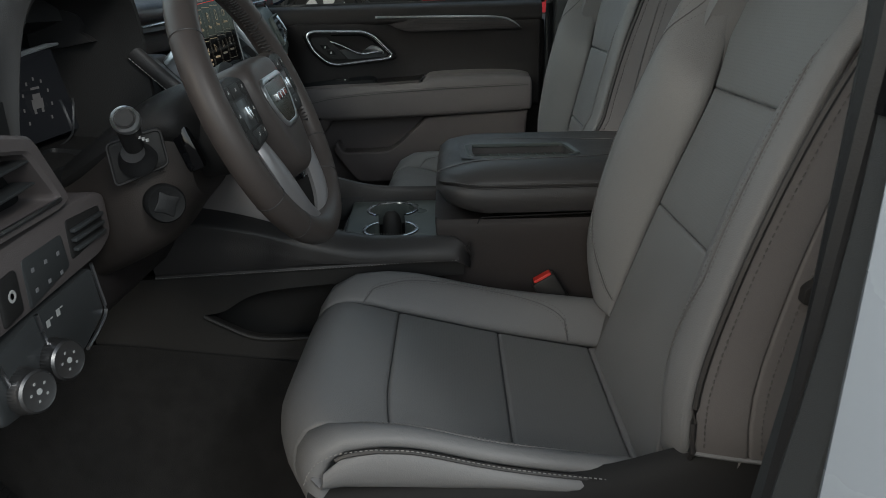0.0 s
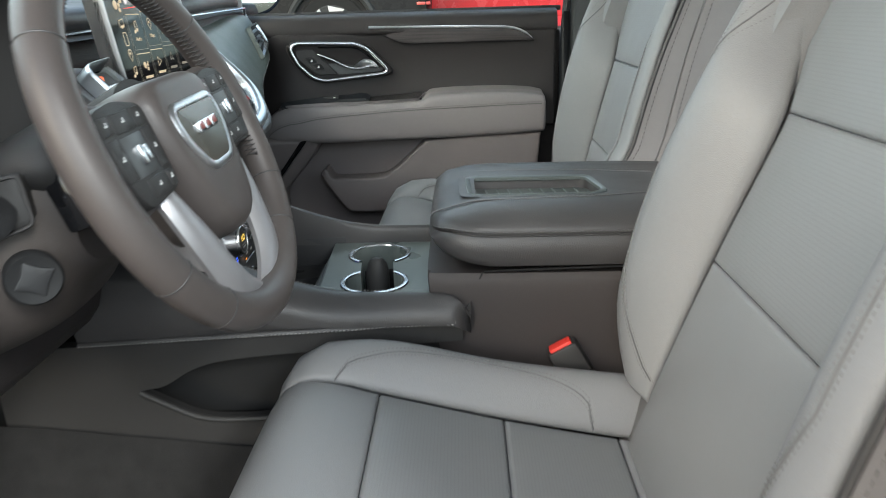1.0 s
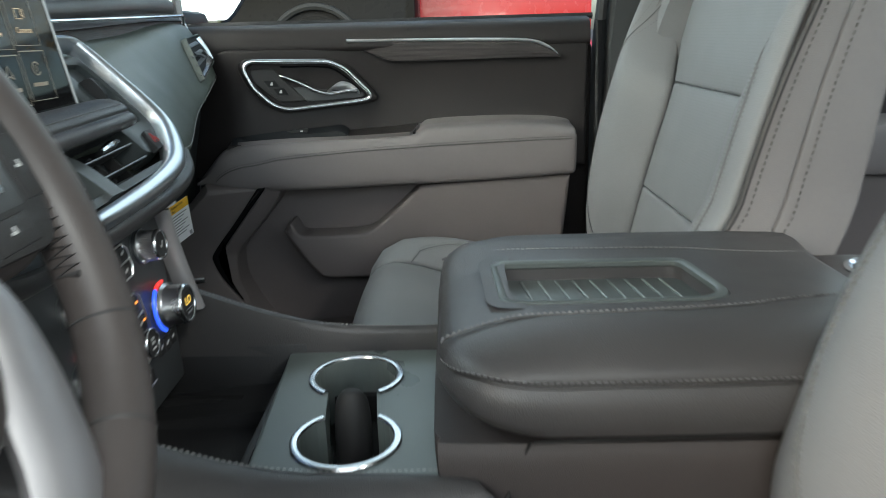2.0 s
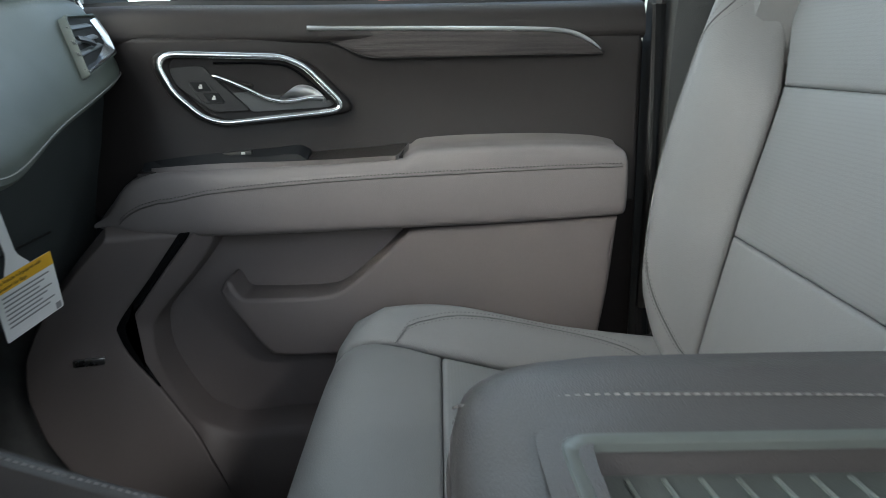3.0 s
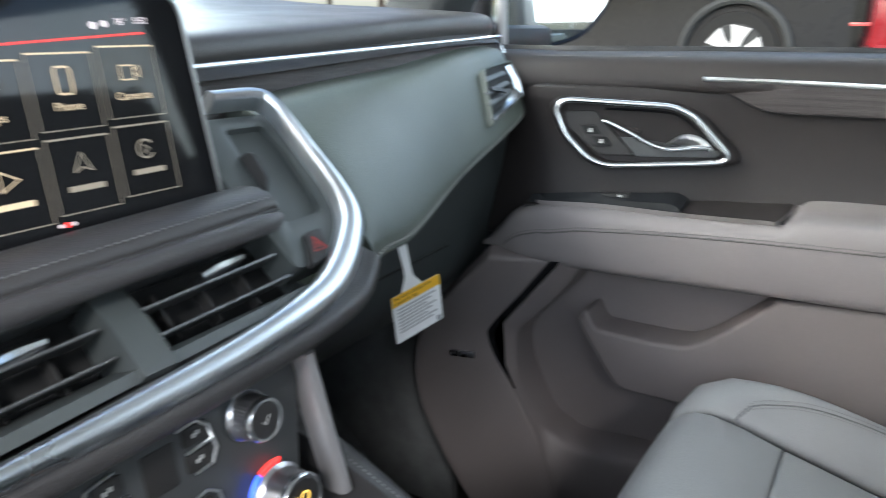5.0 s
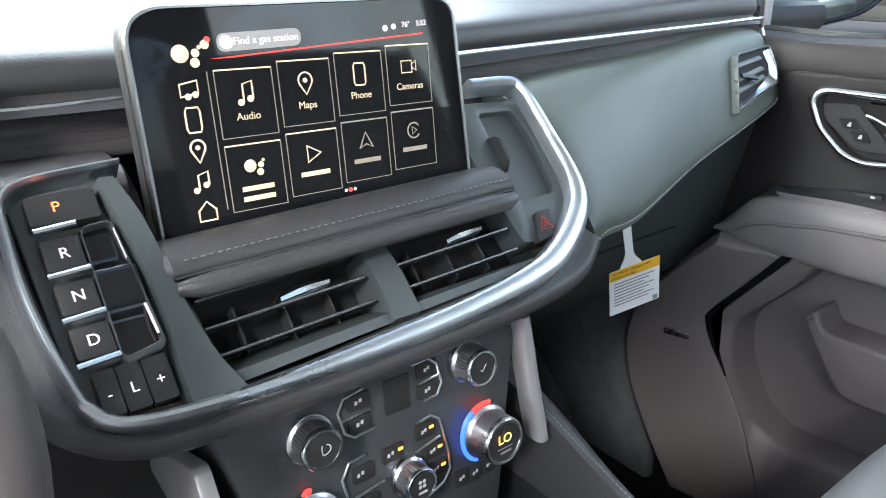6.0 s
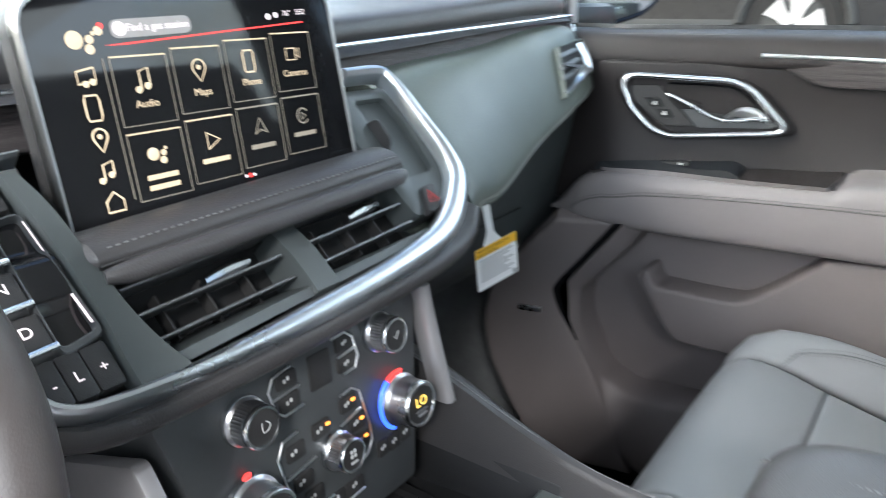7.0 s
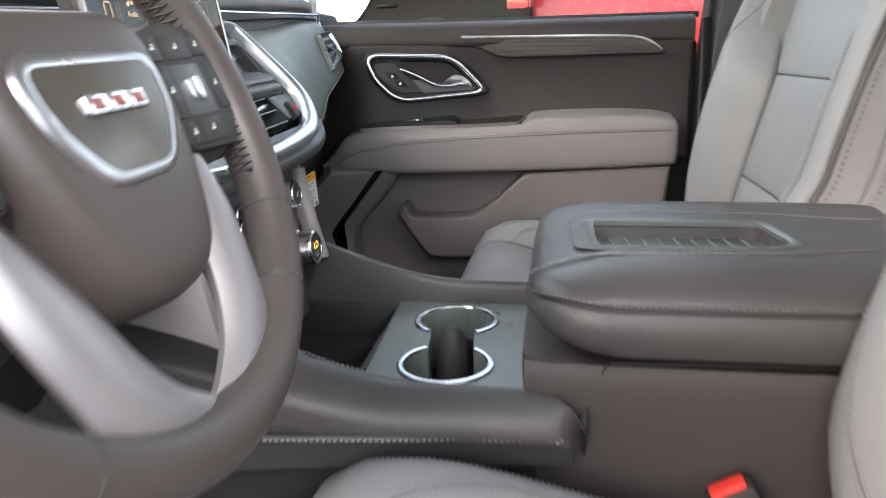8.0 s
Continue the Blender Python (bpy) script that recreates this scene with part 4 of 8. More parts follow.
plate = part("switch_plate", loft([[(x, door_y(x) - 0.006, shelf_z(x) + h + 0.010), (x, shelf_y(x) + 0.008, shelf_z(x) + h + 0.002), (x, shelf_y(x) + 0.004, shelf_z(x) - 0.004), (x, door_y(x) - 0.006, shelf_z(x) - 0.004)] for x, h in ((-0.384, 0.003), (-0.36, 0.005), (-0.30, 0.008), (-0.22, 0.011), (-0.185, 0.012), (-0.170, 0.004))], 3, 1, smooth_v=False), SWITCHBLACK, door, "black window switch plate")
part("window_switch", box((-0.268, 2.068, shelf_z(-0.268) + 0.015), (0.046, 0.016, 0.008), 0.002, Matrix.Rotation(radians(-5), 3, "Y")), PLASTIC, plate)
part("window_mark", box((-0.256, 2.0605, shelf_z(-0.256) + 0.017), (0.005, 0.004, 0.003), 0), PRINT, plate)

# lower panels
LOW_Y = 2.108


def lower(u, v):
    x = 0.248 - 0.726 * u - 0.055 * (1 - v)
    z = 0.60 + 0.46 * v
    return (x, LOW_Y - 0.10 * max(0.0, -0.30 - x) * 0.4, z)


part("lower_panel", pad(lower, 10, 8, 0.01, 0.05, (0.76, 0.46), 0, (0, -1, 0)), BROWNPLASTIC, door, "taupe plastic lower panel")
# map pocket front with a pull at its forward end
pk = spline([(-0.303, 0.962, 0), (-0.294, 0.976, 0), (-0.286, 0.974, 0), (-0.274, 0.954, 0), (-0.25, 0.951, 0), (-0.165, 0.952, 0), (-0.128, 0.962, 0), (-0.078, 1.003, 0), (-0.042, 1.036, 0), (-0.02, 1.0455, 0), (0.10, 1.0520, 0), (0.252, 1.0585, 0)], 4)
pk += spline([(0.252, 1.0585, 0), (0.241, 0.95, 0), (0.222, 0.85, 0), (0.18, 0.70, 0), (0.05, 0.66, 0)], 3)[1:]
pk += spline([(0.05, 0.66, 0), (0.0, 0.74, 0), (-0.06, 0.84, 0), (-0.12, 0.862, 0), (-0.215, 0.863, 0), (-0.246, 0.876, 0), (-0.296, 0.946, 0)], 4)[1:]


def puffed(outline, origin_y, depth, roll, mat_, name, label="", steps=4):
    """A plate on the door with a rolled rim."""
    rows = []
    for k in range(steps + 1):
        a = k / steps * math.pi / 2
        rows.append((roll * (1 - math.sin(math.pi / 2 - a)), roll * (1 - math.sin(a))))
    n = len(outline)
    nor = []
    area = sum(outline[i].x * outline[(i + 1) % n].y - outline[(i + 1) % n].x * outline[i].y for i in range(n))
    sgn = 1 if area > 0 else -1
    for i in range(n):
        t = (Vector(outline[(i + 1) % n]) - Vector(outline[i - 1])).normalized()
        nor.append(Vector((-t.y, t.x, 0)) * sgn)
    bm = bmesh.new()
    loops = [[bm.verts.new((q.x, origin_y + depth, q.y)) for q in outline]]
    for inset, d in rows:
        loops.append([bm.verts.new(((Vector(outline[i]) + nor[i] * inset).x, origin_y + d, (Vector(outline[i]) + nor[i] * inset).y)) for i in range(n)])
    for a, b in zip(loops, loops[1:]):
        for i in range(n):
            bm.faces.new((a[i], a[(i + 1) % n], b[(i + 1) % n], b[i]))
    cap = bm.faces.new(loops[-1])
    bmesh.ops.triangulate(bm, faces=[cap], ngon_method="EAR_CLIP")
    bmesh.ops.recalc_face_normals(bm, faces=bm.faces)
    return part(name, bm, mat_, door, label)


puffed(pk, 2.045, 0.070, 0.007, BROWNPLASTIC, "map_pocket", "moulded taupe map pocket with a pull")
# raised frame of the pocket and forward speaker panel with a black slit between
STATIONS = [(-0.325, 1.055, -0.296, 1.050), (-0.350, 1.024, -0.318, 1.014), (-0.377, 0.990, -0.351, 0.974), (-0.418, 0.936, -0.390, 0.930), (-0.425, 0.913, -0.399, 0.907), (-0.415, 0.882, -0.398, 0.870), (-0.390, 0.832, -0.386, 0.834),
            (-0.345, 0.755, -0.353, 0.776), (-0.325, 0.700, -0.325, 0.758), (-0.285, 0.620, -0.292, 0.748), (-0.190, 0.600, -0.190, 0.757), (0.050, 0.600, 0.050, 0.757)]
secs = []
for xo, zo, xi, zi in STATIONS:
    at = lambda f, y: (xo + (xi - xo) * f, y, zo + (zi - zo) * f)
    secs.append([at(0, 2.080), at(0, 2.026), at(0.05, 2.021), at(0.15, 2.020), at(0.62, 2.030), at(0.90, 2.037), at(0.97, 2.040), at(1.0, 2.046), at(1.0, 2.120)])
part("pocket_frame", loft(secs, 5, 1, smooth_v=False), BROWNPLASTIC, door, "moulded taupe frame round the pocket")
slit = spline([(-0.340, 1.055, 0), (-0.325, 1.055, 0), (-0.378, 0.989, 0), (-0.421, 0.932, 0), (-0.4265, 0.915, 0), (-0.417, 0.884, 0), (-0.391, 0.832, 0)], 4)
slit += spline([(-0.391, 0.832, 0), (-0.424, 0.874, 0), (-0.440, 0.908, 0), (-0.437, 0.930, 0), (-0.390, 0.989, 0)], 4)[1:]
puffed(slit, 2.0188, 0.05, 0.002, GLOSS, "black_insert", "glossy black slit trim")


fwd_edge = curve_at([0.60, 0.66, 0.713, 0.763, 0.819, 0.86, 0.898, 0.959, 1.024, 1.063], [-0.44, -0.485, -0.52, -0.548, -0.563, -0.562, -0.554, -0.516, -0.457, -0.416])
aft_edge = curve_at([0.60, 0.70, 0.755, 0.834, 0.876, 0.905, 0.930, 0.990, 1.055], [-0.280, -0.325, -0.346, -0.394, -0.428, -0.440, -0.437, -0.387, -0.336])


def forward(u, v):
    z = 0.60 + 0.455 * v
    a, b = aft_edge(z), fwd_edge(z)
    return (a + (b - a) * u, 2.022 - 0.034 * u, z)


part("speaker_panel", pad(forward, 10, 14, 0.008, 0.03, (0.27, 0.43), 0, (0, -1, 0)), BROWNPLASTIC, door, "taupe plastic speaker panel")
part("badge", box((-0.478, 2.0045, 0.878), (0.040, 0.006, 0.010), 0.001, Matrix.Rotation(radians(14), 3, "Z")), SATIN, door, "small dark metal badge")
part("door_core", box((-0.12, 2.183, 0.95), (0.86, 0.03, 0.70), 0.01), DOORPLASTIC, door)

# ---- centre console ----
console = thing("centre_console", (0.1, MID, FLOOR), "dark leather-topped centre console with cup holders and storage", "centre console")


LIDC = 1.334      # the lid's own centre line
HEART = Vector((0.155, LIDC, 0))


def round_from(outline, count=120):
    """An outline met by even rays from the lid's heart."""
    out = []
    for k in range(count):
        d = Vector((math.cos(k * math.tau / count), math.sin(k * math.tau / count), 0))
        best = None
        for a, b in zip(outline, outline[1:] + outline[:1]):
            e, w = b - a, a - HEART
            den = d.x * e.y - d.y * e.x
            if abs(den) > 1e-12:
                t, u = (w.x * e.y - w.y * e.x) / den, (w.x * d.y - w.y * d.x) / den
                if t > 0 and -1e-6 <= u <= 1 + 1e-6:
                    best = t if best is None else max(best, t)
        out.append(HEART + d * best)
    return out


def lid_plan(inset):
    """The lid's plan, drawn in by inset: rounded at the front, narrower at the rear."""
    f = 0.164 - inset
    r = 0.150 - inset
    return round_from(rounded([(0.010 + inset, LIDC - f, 0), (0.30, LIDC - f, 0), (0.402 - inset * 0.3, LIDC - r, 0), (0.402 - inset * 0.3, LIDC + r, 0), (0.30, LIDC + f, 0), (0.010 + inset, LIDC + f, 0)],
                              [0.072, 0.12, 0.02, 0.02, 0.12, 0.072], 9))


def lid_skin(levels):
    """Loops of the lid: (inset, z, how far the front rises)."""
    loops = []
    for inset, z, rise in levels:
        swell = 0.011 * math.exp(-((inset - 0.022) / 0.022) ** 2)      # the far shoulder is fuller
        dip = 0.016 if 1.055 < z < 1.0735 else 0.008 if z < 1.08 and z > 1.04 else 0.0      # the seam drops over the front
        loops.append([Vector((q.x, q.y, z + rise * max(0.0, 1 - q.x / 0.10) ** 1.6 - dip * max(0.0, 1 - q.x / 0.045) ** 1.5 + (swell * min(max((q.y - LIDC - 0.04) / 0.08, 0), 1) if z > 1.078 else 0))) for q in lid_plan(inset)])
    return loops


def skin(loops):
    """Faces between loops of as many points."""
    bm_ = bmesh.new()
    rows_ = [[bm_.verts.new(q) for q in lp] for lp in loops]
    n_ = len(rows_[0])
    for a, b in zip(rows_, rows_[1:]):
        for i in range(n_):
            bm_.faces.new((a[i], a[(i + 1) % n_], b[(i + 1) % n_], b[i]))
    bmesh.ops.recalc_face_normals(bm_, faces=bm_.faces)
    return bm_


TX0, TX1, TY0, TY1 = 0.070, 0.256, LIDC - 0.058, LIDC + 0.046
tray_shape = [(TX0, TY1, 0), (TX1 - 0.006, TY1 - 0.002, 0), (TX1 + 0.006, TY0 + 0.016, 0), (TX1 - 0.014, TY0, 0), (TX0 + 0.004, TY0, 0)]


def tray_plan(grow):
    """The tray's plan, larger by grow."""
    c = Vector((0.160, LIDC, 0))
    pts = []
    for q in tray_shape:
        d = Vector(q) - c
        pts.append(c + Vector((d.x + math.copysign(grow, d.x), d.y + math.copysign(grow, d.y), 0)))
    return round_from(rounded(pts, [0.012 + grow * 0.5] * 5, 4))


at_z = lambda loop_, z: [Vector((q.x, q.y, z)) for q in loop_]
lid = part("lid", skin(lid_skin([(0.006, 1.0655, 0.012), (0.0015, 1.0690, 0.012), (0.0008, 1.0725, 0.011), (0.004, 1.0790, 0.008), (0.013, 1.0860, 0.003), (0.027, 1.0930, -0.003), (0.046, 1.0985, -0.010), (0.066, 1.1000, -0.010)])
                       + [at_z(tray_plan(0.020), 1.0994), at_z(tray_plan(0.0100), 1.0984), at_z(tray_plan(0.0092), 1.0960), at_z(tray_plan(0.004), 1.0950), at_z(tray_plan(0.003), 1.078)]), DARKHIDE, console, "padded dark leather armrest lid")
part("lid_band", skin(lid_skin([(0.050, 1.020, 0.024), (0.016, 1.0195, 0.025), (0.006, 1.0235, 0.025), (0.0005, 1.034, 0.022), (-0.0012, 1.048, 0.017), (0.0008, 1.060, 0.013), (0.0050, 1.0660, 0.012)])), DARKHIDE, lid, "lower leather band of the lid")
# tray with a raised frame and ribbed bottom
tray = part("lid_tray", skin([at_z(tray_plan(0.003), 1.0800), at_z(round_from(rounded([(0.1545, LIDC - 0.0004, 0), (0.1555, LIDC - 0.0004, 0), (0.1555, LIDC + 0.0004, 0), (0.1545, LIDC + 0.0004, 0)], 0.0001)), 1.0800)]), TRAYGREY, console, "recessed ribbed grey rubber tray")
part("tray_frame", skin([at_z(tray_plan(0.0095), 1.0935), at_z(tray_plan(0.0090), 1.0990), at_z(tray_plan(0.0076), 1.1002), at_z(tray_plan(0.0020), 1.0996), at_z(tray_plan(0.0006), 1.0984), at_z(tray_plan(-0.0006), 1.0940)]), TRAYFRAME, tray, "smoke-grey plastic frame")
part("tray_wall", skin([at_z(tray_plan(-0.0006), 1.0945), at_z(tray_plan(-0.0030), 1.0935), at_z(tray_plan(-0.0038), 1.0920), at_z(tray_plan(-0.0060), 1.0802)]), TRAYGREY, tray)
for i in range(10):
    x = 0.080 + 0.0175 * i
    part("rib", tube([(x + 0.006, LIDC - 0.045, 1.0806), (x - 0.004, LIDC + 0.043, 1.0806)], 0.0014, sides=5), SMOKE, tray)


# stitching along the lid
def upper_seam(side):
    return spline([(0.0135, LIDC + side * 0.110, 1.0850), (0.0165, LIDC + side * 0.108, 1.0875), (0.025, LIDC + side * 0.105, 1.0897), (0.039, LIDC + side * 0.101, 1.0928), (0.057, LIDC + side * 0.097, 1.0965), (0.080, LIDC + side * 0.094, 1.0996), (0.12, LIDC + side * 0.092, 1.1004), (0.25, LIDC + side * 0.084, 1.1006), (0.30, LIDC + side * 0.073, 1.1002), (0.345, LIDC + side * 0.064, 1.1000), (0.392, LIDC + side * 0.062, 1.0990)], 8)


for side in (-1, 1):
    part("stitching", stitches(upper_seam(side), 0.0052, 0.0040, 0.0012), SEATTHREAD, lid)
    part("seam", tube([q + Vector((0, side * 0.0022, -0.0006)) for q in upper_seam(side)], 0.0009, sides=5), PIPING, lid)
    ring_ = [q for q in lid_skin([(0.0004, 1.0715, 0.0115)])[0] if (q.y - LIDC) * side > 0.085 or (q.x < 0.05 and (q.y - LIDC) * side > 0.0)]
    ring_.sort(key=lambda q: q.x if q.x > 0.055 else 0.055 - abs(q.y - LIDC) * 0.2 - 0.2 + abs(q.y - LIDC))
    part("stitching", stitches([q + Vector((0, side * 0.0006, 0.0012)) for q in ring_ if q.x > 0.012], 0.0050, 0.0040, 0.0013, up=(0, side, 0.5)), SEATTHREAD, lid)
part("seam", tube(lid_skin([(0.0046, 1.0660, 0.012)])[0], 0.0016, closed=True, sides=5), PIPING, lid)

# box under the lid
secs = []
for z, x0, half in ((FLOOR, 0.05, 0.118), (0.75, 0.035, 0.122), (0.93, 0.012, 0.130), (0.99, 0.006, 0.130), (1.007, 0.006, 0.124)):
    secs.append([(x0, MID - half + 0.04, z), (x0 + 0.006, MID - half + 0.012, z), (x0 + 0.030, MID - half, z), (0.3, MID - half - 0.004, z), (0.60, MID - half, z), (0.62, MID - half + 0.02, z),
                 (0.62, MID + half - 0.02, z), (0.60, MID + half, z), (0.3, MID + half + 0.004, z), (x0 + 0.030, MID + half, z), (x0 + 0.006, MID + half - 0.012, z), (x0, MID + half - 0.04, z)])
part("storage_box", loft(secs, 4, 3), CONSOLEPLASTIC, console, "dark plastic box under the lid")
part("panel_joint", tube([(0.086, MID - 0.132, 1.012), (0.30, MID - 0.1345, 1.018), (0.5, MID - 0.131, 1.020)], 0.0014, sides=5), BLACK, console)
part("panel_joint", tube([(0.084, MID - 0.1285, 1.010), (0.068, MID - 0.1285, 0.975), (0.050, MID - 0.1275, 0.935), (0.04, MID - 0.1265, 0.90)], 0.0012, sides=5), BLACK, console)
# rear deck with its own cup ring
part("rear_deck", loft([[(x, MID - 0.128, z - 0.09), (x, MID - 0.132, z - 0.02), (x, MID - 0.115, z), (x, MID + 0.115, z), (x, MID + 0.132, z - 0.02), (x, MID + 0.128, z - 0.09)]
                               for x, z in ((0.392, 1.072), (0.40, 1.080), (0.5, 1.079), (0.62, 1.068))], 3, 2), CONSOLEPLASTIC, console)


def cup_ring(c, r, name, parent):
    part(name, lathe([(r - 0.008, -0.004), (r - 0.008, 0.0015), (r - 0.004, 0.004), (r, 0.0025), (r + 0.002, -0.002), (r + 0.002, -0.004)], c, (0, 0, 1), 56), CHROME, parent, "bright metal cup ring")


cup_ring((0.468, MID + 0.060, 1.081), 0.043, "cup_ring", console)
part("cup_hole", lathe([(0.0355, 0), (0.0, 0.0002)], (0.468, MID + 0.060, 1.0825), (0, 0, 1), 32), BLACK, console)

# front deck: cup holder plate
DZ = 0.966
CUPS = ((-0.084, 1.404), (-0.078, 1.274))
bm = bmesh.new()
hole = []
# the hole: two circles joined by a waist
for (cx0, cy0), a0, a1 in ((CUPS[0], -55, 235), (CUPS[1], 125, 415)):
    for i in range(25):
        a = radians(a0 + (a1 - a0) * i / 24)
        hole.append(Vector((cx0 + 0.0445 * math.cos(a), cy0 + 0.0445 * math.sin(a), 0)))
plate = [Vector(q) for q in ((0.012, 1.475, 0), (-0.168, 1.475, 0), (-0.155, 1.205, 0), (0.012, 1.205, 0))]


def plate_with_hole(inner_pts, outline, z0, z1):
    """A flat plate with a hole whose walls go down to z1."""
    bmx = bmesh.new()
    edges, top = [], []
    for loop_ in (outline, inner_pts):
        vs = [bmx.verts.new((q.x, q.y, z0)) for q in loop_]
        edges += [bmx.edges.new((vs[k], vs[(k + 1) % len(vs)])) for k in range(len(vs))]
        top = vs
    bmesh.ops.triangle_fill(bmx, use_beauty=True, use_dissolve=False, edges=edges, normal=(0, 0, 1))
    low_ = [bmx.verts.new((q.x, q.y, z1)) for q in inner_pts]
    for k in range(len(top)):
        bmx.faces.new((top[k], low_[k], low_[(k + 1) % len(top)], top[(k + 1) % len(top)]))
    bmx.normal_update()
    return bmx


part("cup_plate", plate_with_hole(hole, plate, DZ, DZ - 0.075), SMOKE, console, "smoke-grey cup holder plate", flat=True)
part("cup_floor", box((-0.08, 1.339, DZ - 0.076), (0.12, 0.26, 0.004), 0), BLACK, console)
part("cup_plate_rim", ringplate(rounded([(0.014, 1.478, 0), (-0.171, 1.478, 0), (-0.158, 1.203, 0), (0.014, 1.203, 0)], 0.004, 3), [(-0.079 + (q.x + 0.079) * 0.93, 1.325 + (q.y - 1.325) * 0.95, 0) for q in rounded(plate, 0.004, 3)], (0, 0, DZ - 0.0005), (1, 0, 0), (0, 1, 0), 0.03, 0.001), SMOKE, console)
for (cx0, cy0), a0, a1 in ((CUPS[0], -55, 235), (CUPS[1], 125, 415)):
    arc = [(cx0 + 0.0482 * math.cos(radians(a0 + (a1 - a0) * i / 44)), cy0 + 0.0482 * math.sin(radians(a0 + (a1 - a0) * i / 44)), DZ + 0.001) for i in range(45)]
    part("cup_ring", tube(arc, 0.0042, sides=8, flat=0.6), CHROME, console, "bright metal cup ring")
part("cup_divider", loft([[(-0.081 + w * math.cos(a), 1.334 + 0.85 * w * math.sin(a) + dy, z) for a in [i * math.tau / 10 for i in range(10)]] for w, z, dy in
                          ((0.019, 0.890, 0), (0.019, 0.93, 0.004), (0.0185, 0.955, 0.007), (0.016, 0.970, 0.008), (0.011, 0.979, 0.007), (0.006, 0.9825, 0.006), (0.001, 0.983, 0.005))], 3, 2), PLASTIC, console, "black rubber divider")

# storage bin ahead of the plate
part("bin_floor", box((-0.25, MID + 0.02, 0.905), (0.20, 0.28, 0.006), 0), RUBBER, console)
part("bin_wall", box((-0.166, MID + 0.02, 0.932), (0.008, 0.27, 0.062), 0.002), RUBBER, console)
part("bin_step", loft([[(-0.33, y, 0.908), (-0.16, y, 0.908), (-0.17, y, 0.93), (-0.33, y, 0.915)] for y in (1.40, 1.475)], 1, 1), RUBBER, console)
part("bin_wall", box((-0.25, 1.205, 0.94), (0.20, 0.008, 0.075), 0.002), RUBBER, console)
part("bin_wall", box((-0.25, 1.472, 0.94), (0.20, 0.008, 0.075), 0.002), RUBBER, console)

# padded rails on both sides of the deck
rail_top = smooth_at([-0.46, -0.30, -0.22, -0.15, -0.08, 0.03, 0.06], [1.075, 1.050, 1.024, 1.003, 0.995, 0.994, 0.990])
for side in (-1, 1):
    secs = []
    for x in (-0.46, -0.36, -0.28, -0.20, -0.12, -0.04, 0.03, 0.048, 0.058, 0.066):
        t = rail_top(x) - (0.014 if side < 0 else 0.0)
        o = 0.160 + 0.045 * max(0, (-0.05 - x) / 0.4)
        i = 0.117 if side < 0 else 0.146
        low = 0.945
        if x > 0.04:
            o -= (x - 0.04) ** 2 * 40
            t -= (x - 0.04) ** 2 * 30
            low += (x - 0.04) ** 2 * 30
        if side < 0 and x > 0.02:
            i += (x - 0.02) / 0.046 * 0.030
        y = lambda d: MID + side * d
        if side > 0:
            o, i = o + 0.004, 0.150
        secs.append([(x, y(i), low), (x, y(i), t - 0.008), (x, y(i + 0.006), t), (x, y((i + o) / 2), t - 0.002), (x, y(o - 0.004), t - 0.018), (x, y(o), t - 0.036), (x, y(o - 0.006), low)])
    part("rail", loft(secs, 4, 3), DARKHIDE, console, "padded dark leather rail")
    sew = [(x, MID + side * ((0.121 if side < 0 else 0.158)), rail_top(x) - (0.0125 if side < 0 else -0.0008)) for x in np.linspace(-0.44, 0.03, 60)]
    part("stitching", stitches(sew, 0.0050, 0.0037, 0.0009), GREYTHREAD, console)
    pipe = [(x, MID + side * (0.155 + 0.045 * max(0, (-0.05 - x) / 0.4)), 0.942 + 0.004 * max(0, (x + 0.1) / 0.15)) for x in np.linspace(-0.46, 0.046, 40)]
    part("piping", tube(pipe, 0.004, sides=8), DARKHIDE, console)
    part("stitching", stitches([Vector(q) + Vector((0, side * 0.0042, -0.0006)) for q in pipe], 0.0055, 0.004, 0.001, up=(0, side, 0)), THREAD, console)
    # lower side with a long pocket
    tilt = Vector((1, -side * 0.1125, 0)).normalized()
    lip = spline([(0.055, 0.812, 0), (-0.19, 0.811, 0), (-0.27, 0.812, 0), (-0.32, 0.820, 0), (-0.36, 0.842, 0), (-0.395, 0.864, 0)], 4)
    brow_line = spline([(-0.395, 0.866, 0), (-0.36, 0.872, 0), (-0.32, 0.894, 0), (-0.27, 0.905, 0), (-0.15, 0.910, 0), (0.055, 0.912, 0)], 4)
    sheet = [Vector((0.055, 0.5, 0))] + lip + brow_line + [Vector((0.055, 0.938, 0)), Vector((-0.58, 0.938, 0)), Vector((-0.58, 0.5, 0))]
    o = (0, MID + side * (0.152 - 0.1125 * 0.05), 0)
    part("console_side", prism(sheet if side < 0 else sheet[::-1], o, tilt, (0, 0, 1), side * -0.02 if side > 0 else 0.02, 0.0), PLASTIC, console, "dark plastic side with a long pocket")
    part("pocket_lip", tube([Vector(o) + tilt * q.x + Vector((0, 0, q.y)) for q in lip], 0.0045, sides=8), PLASTIC, console)
    part("pocket_back", box((-0.25, MID + side * 0.120, 0.86), (0.64, 0.01, 0.13), 0), BLACK, console)
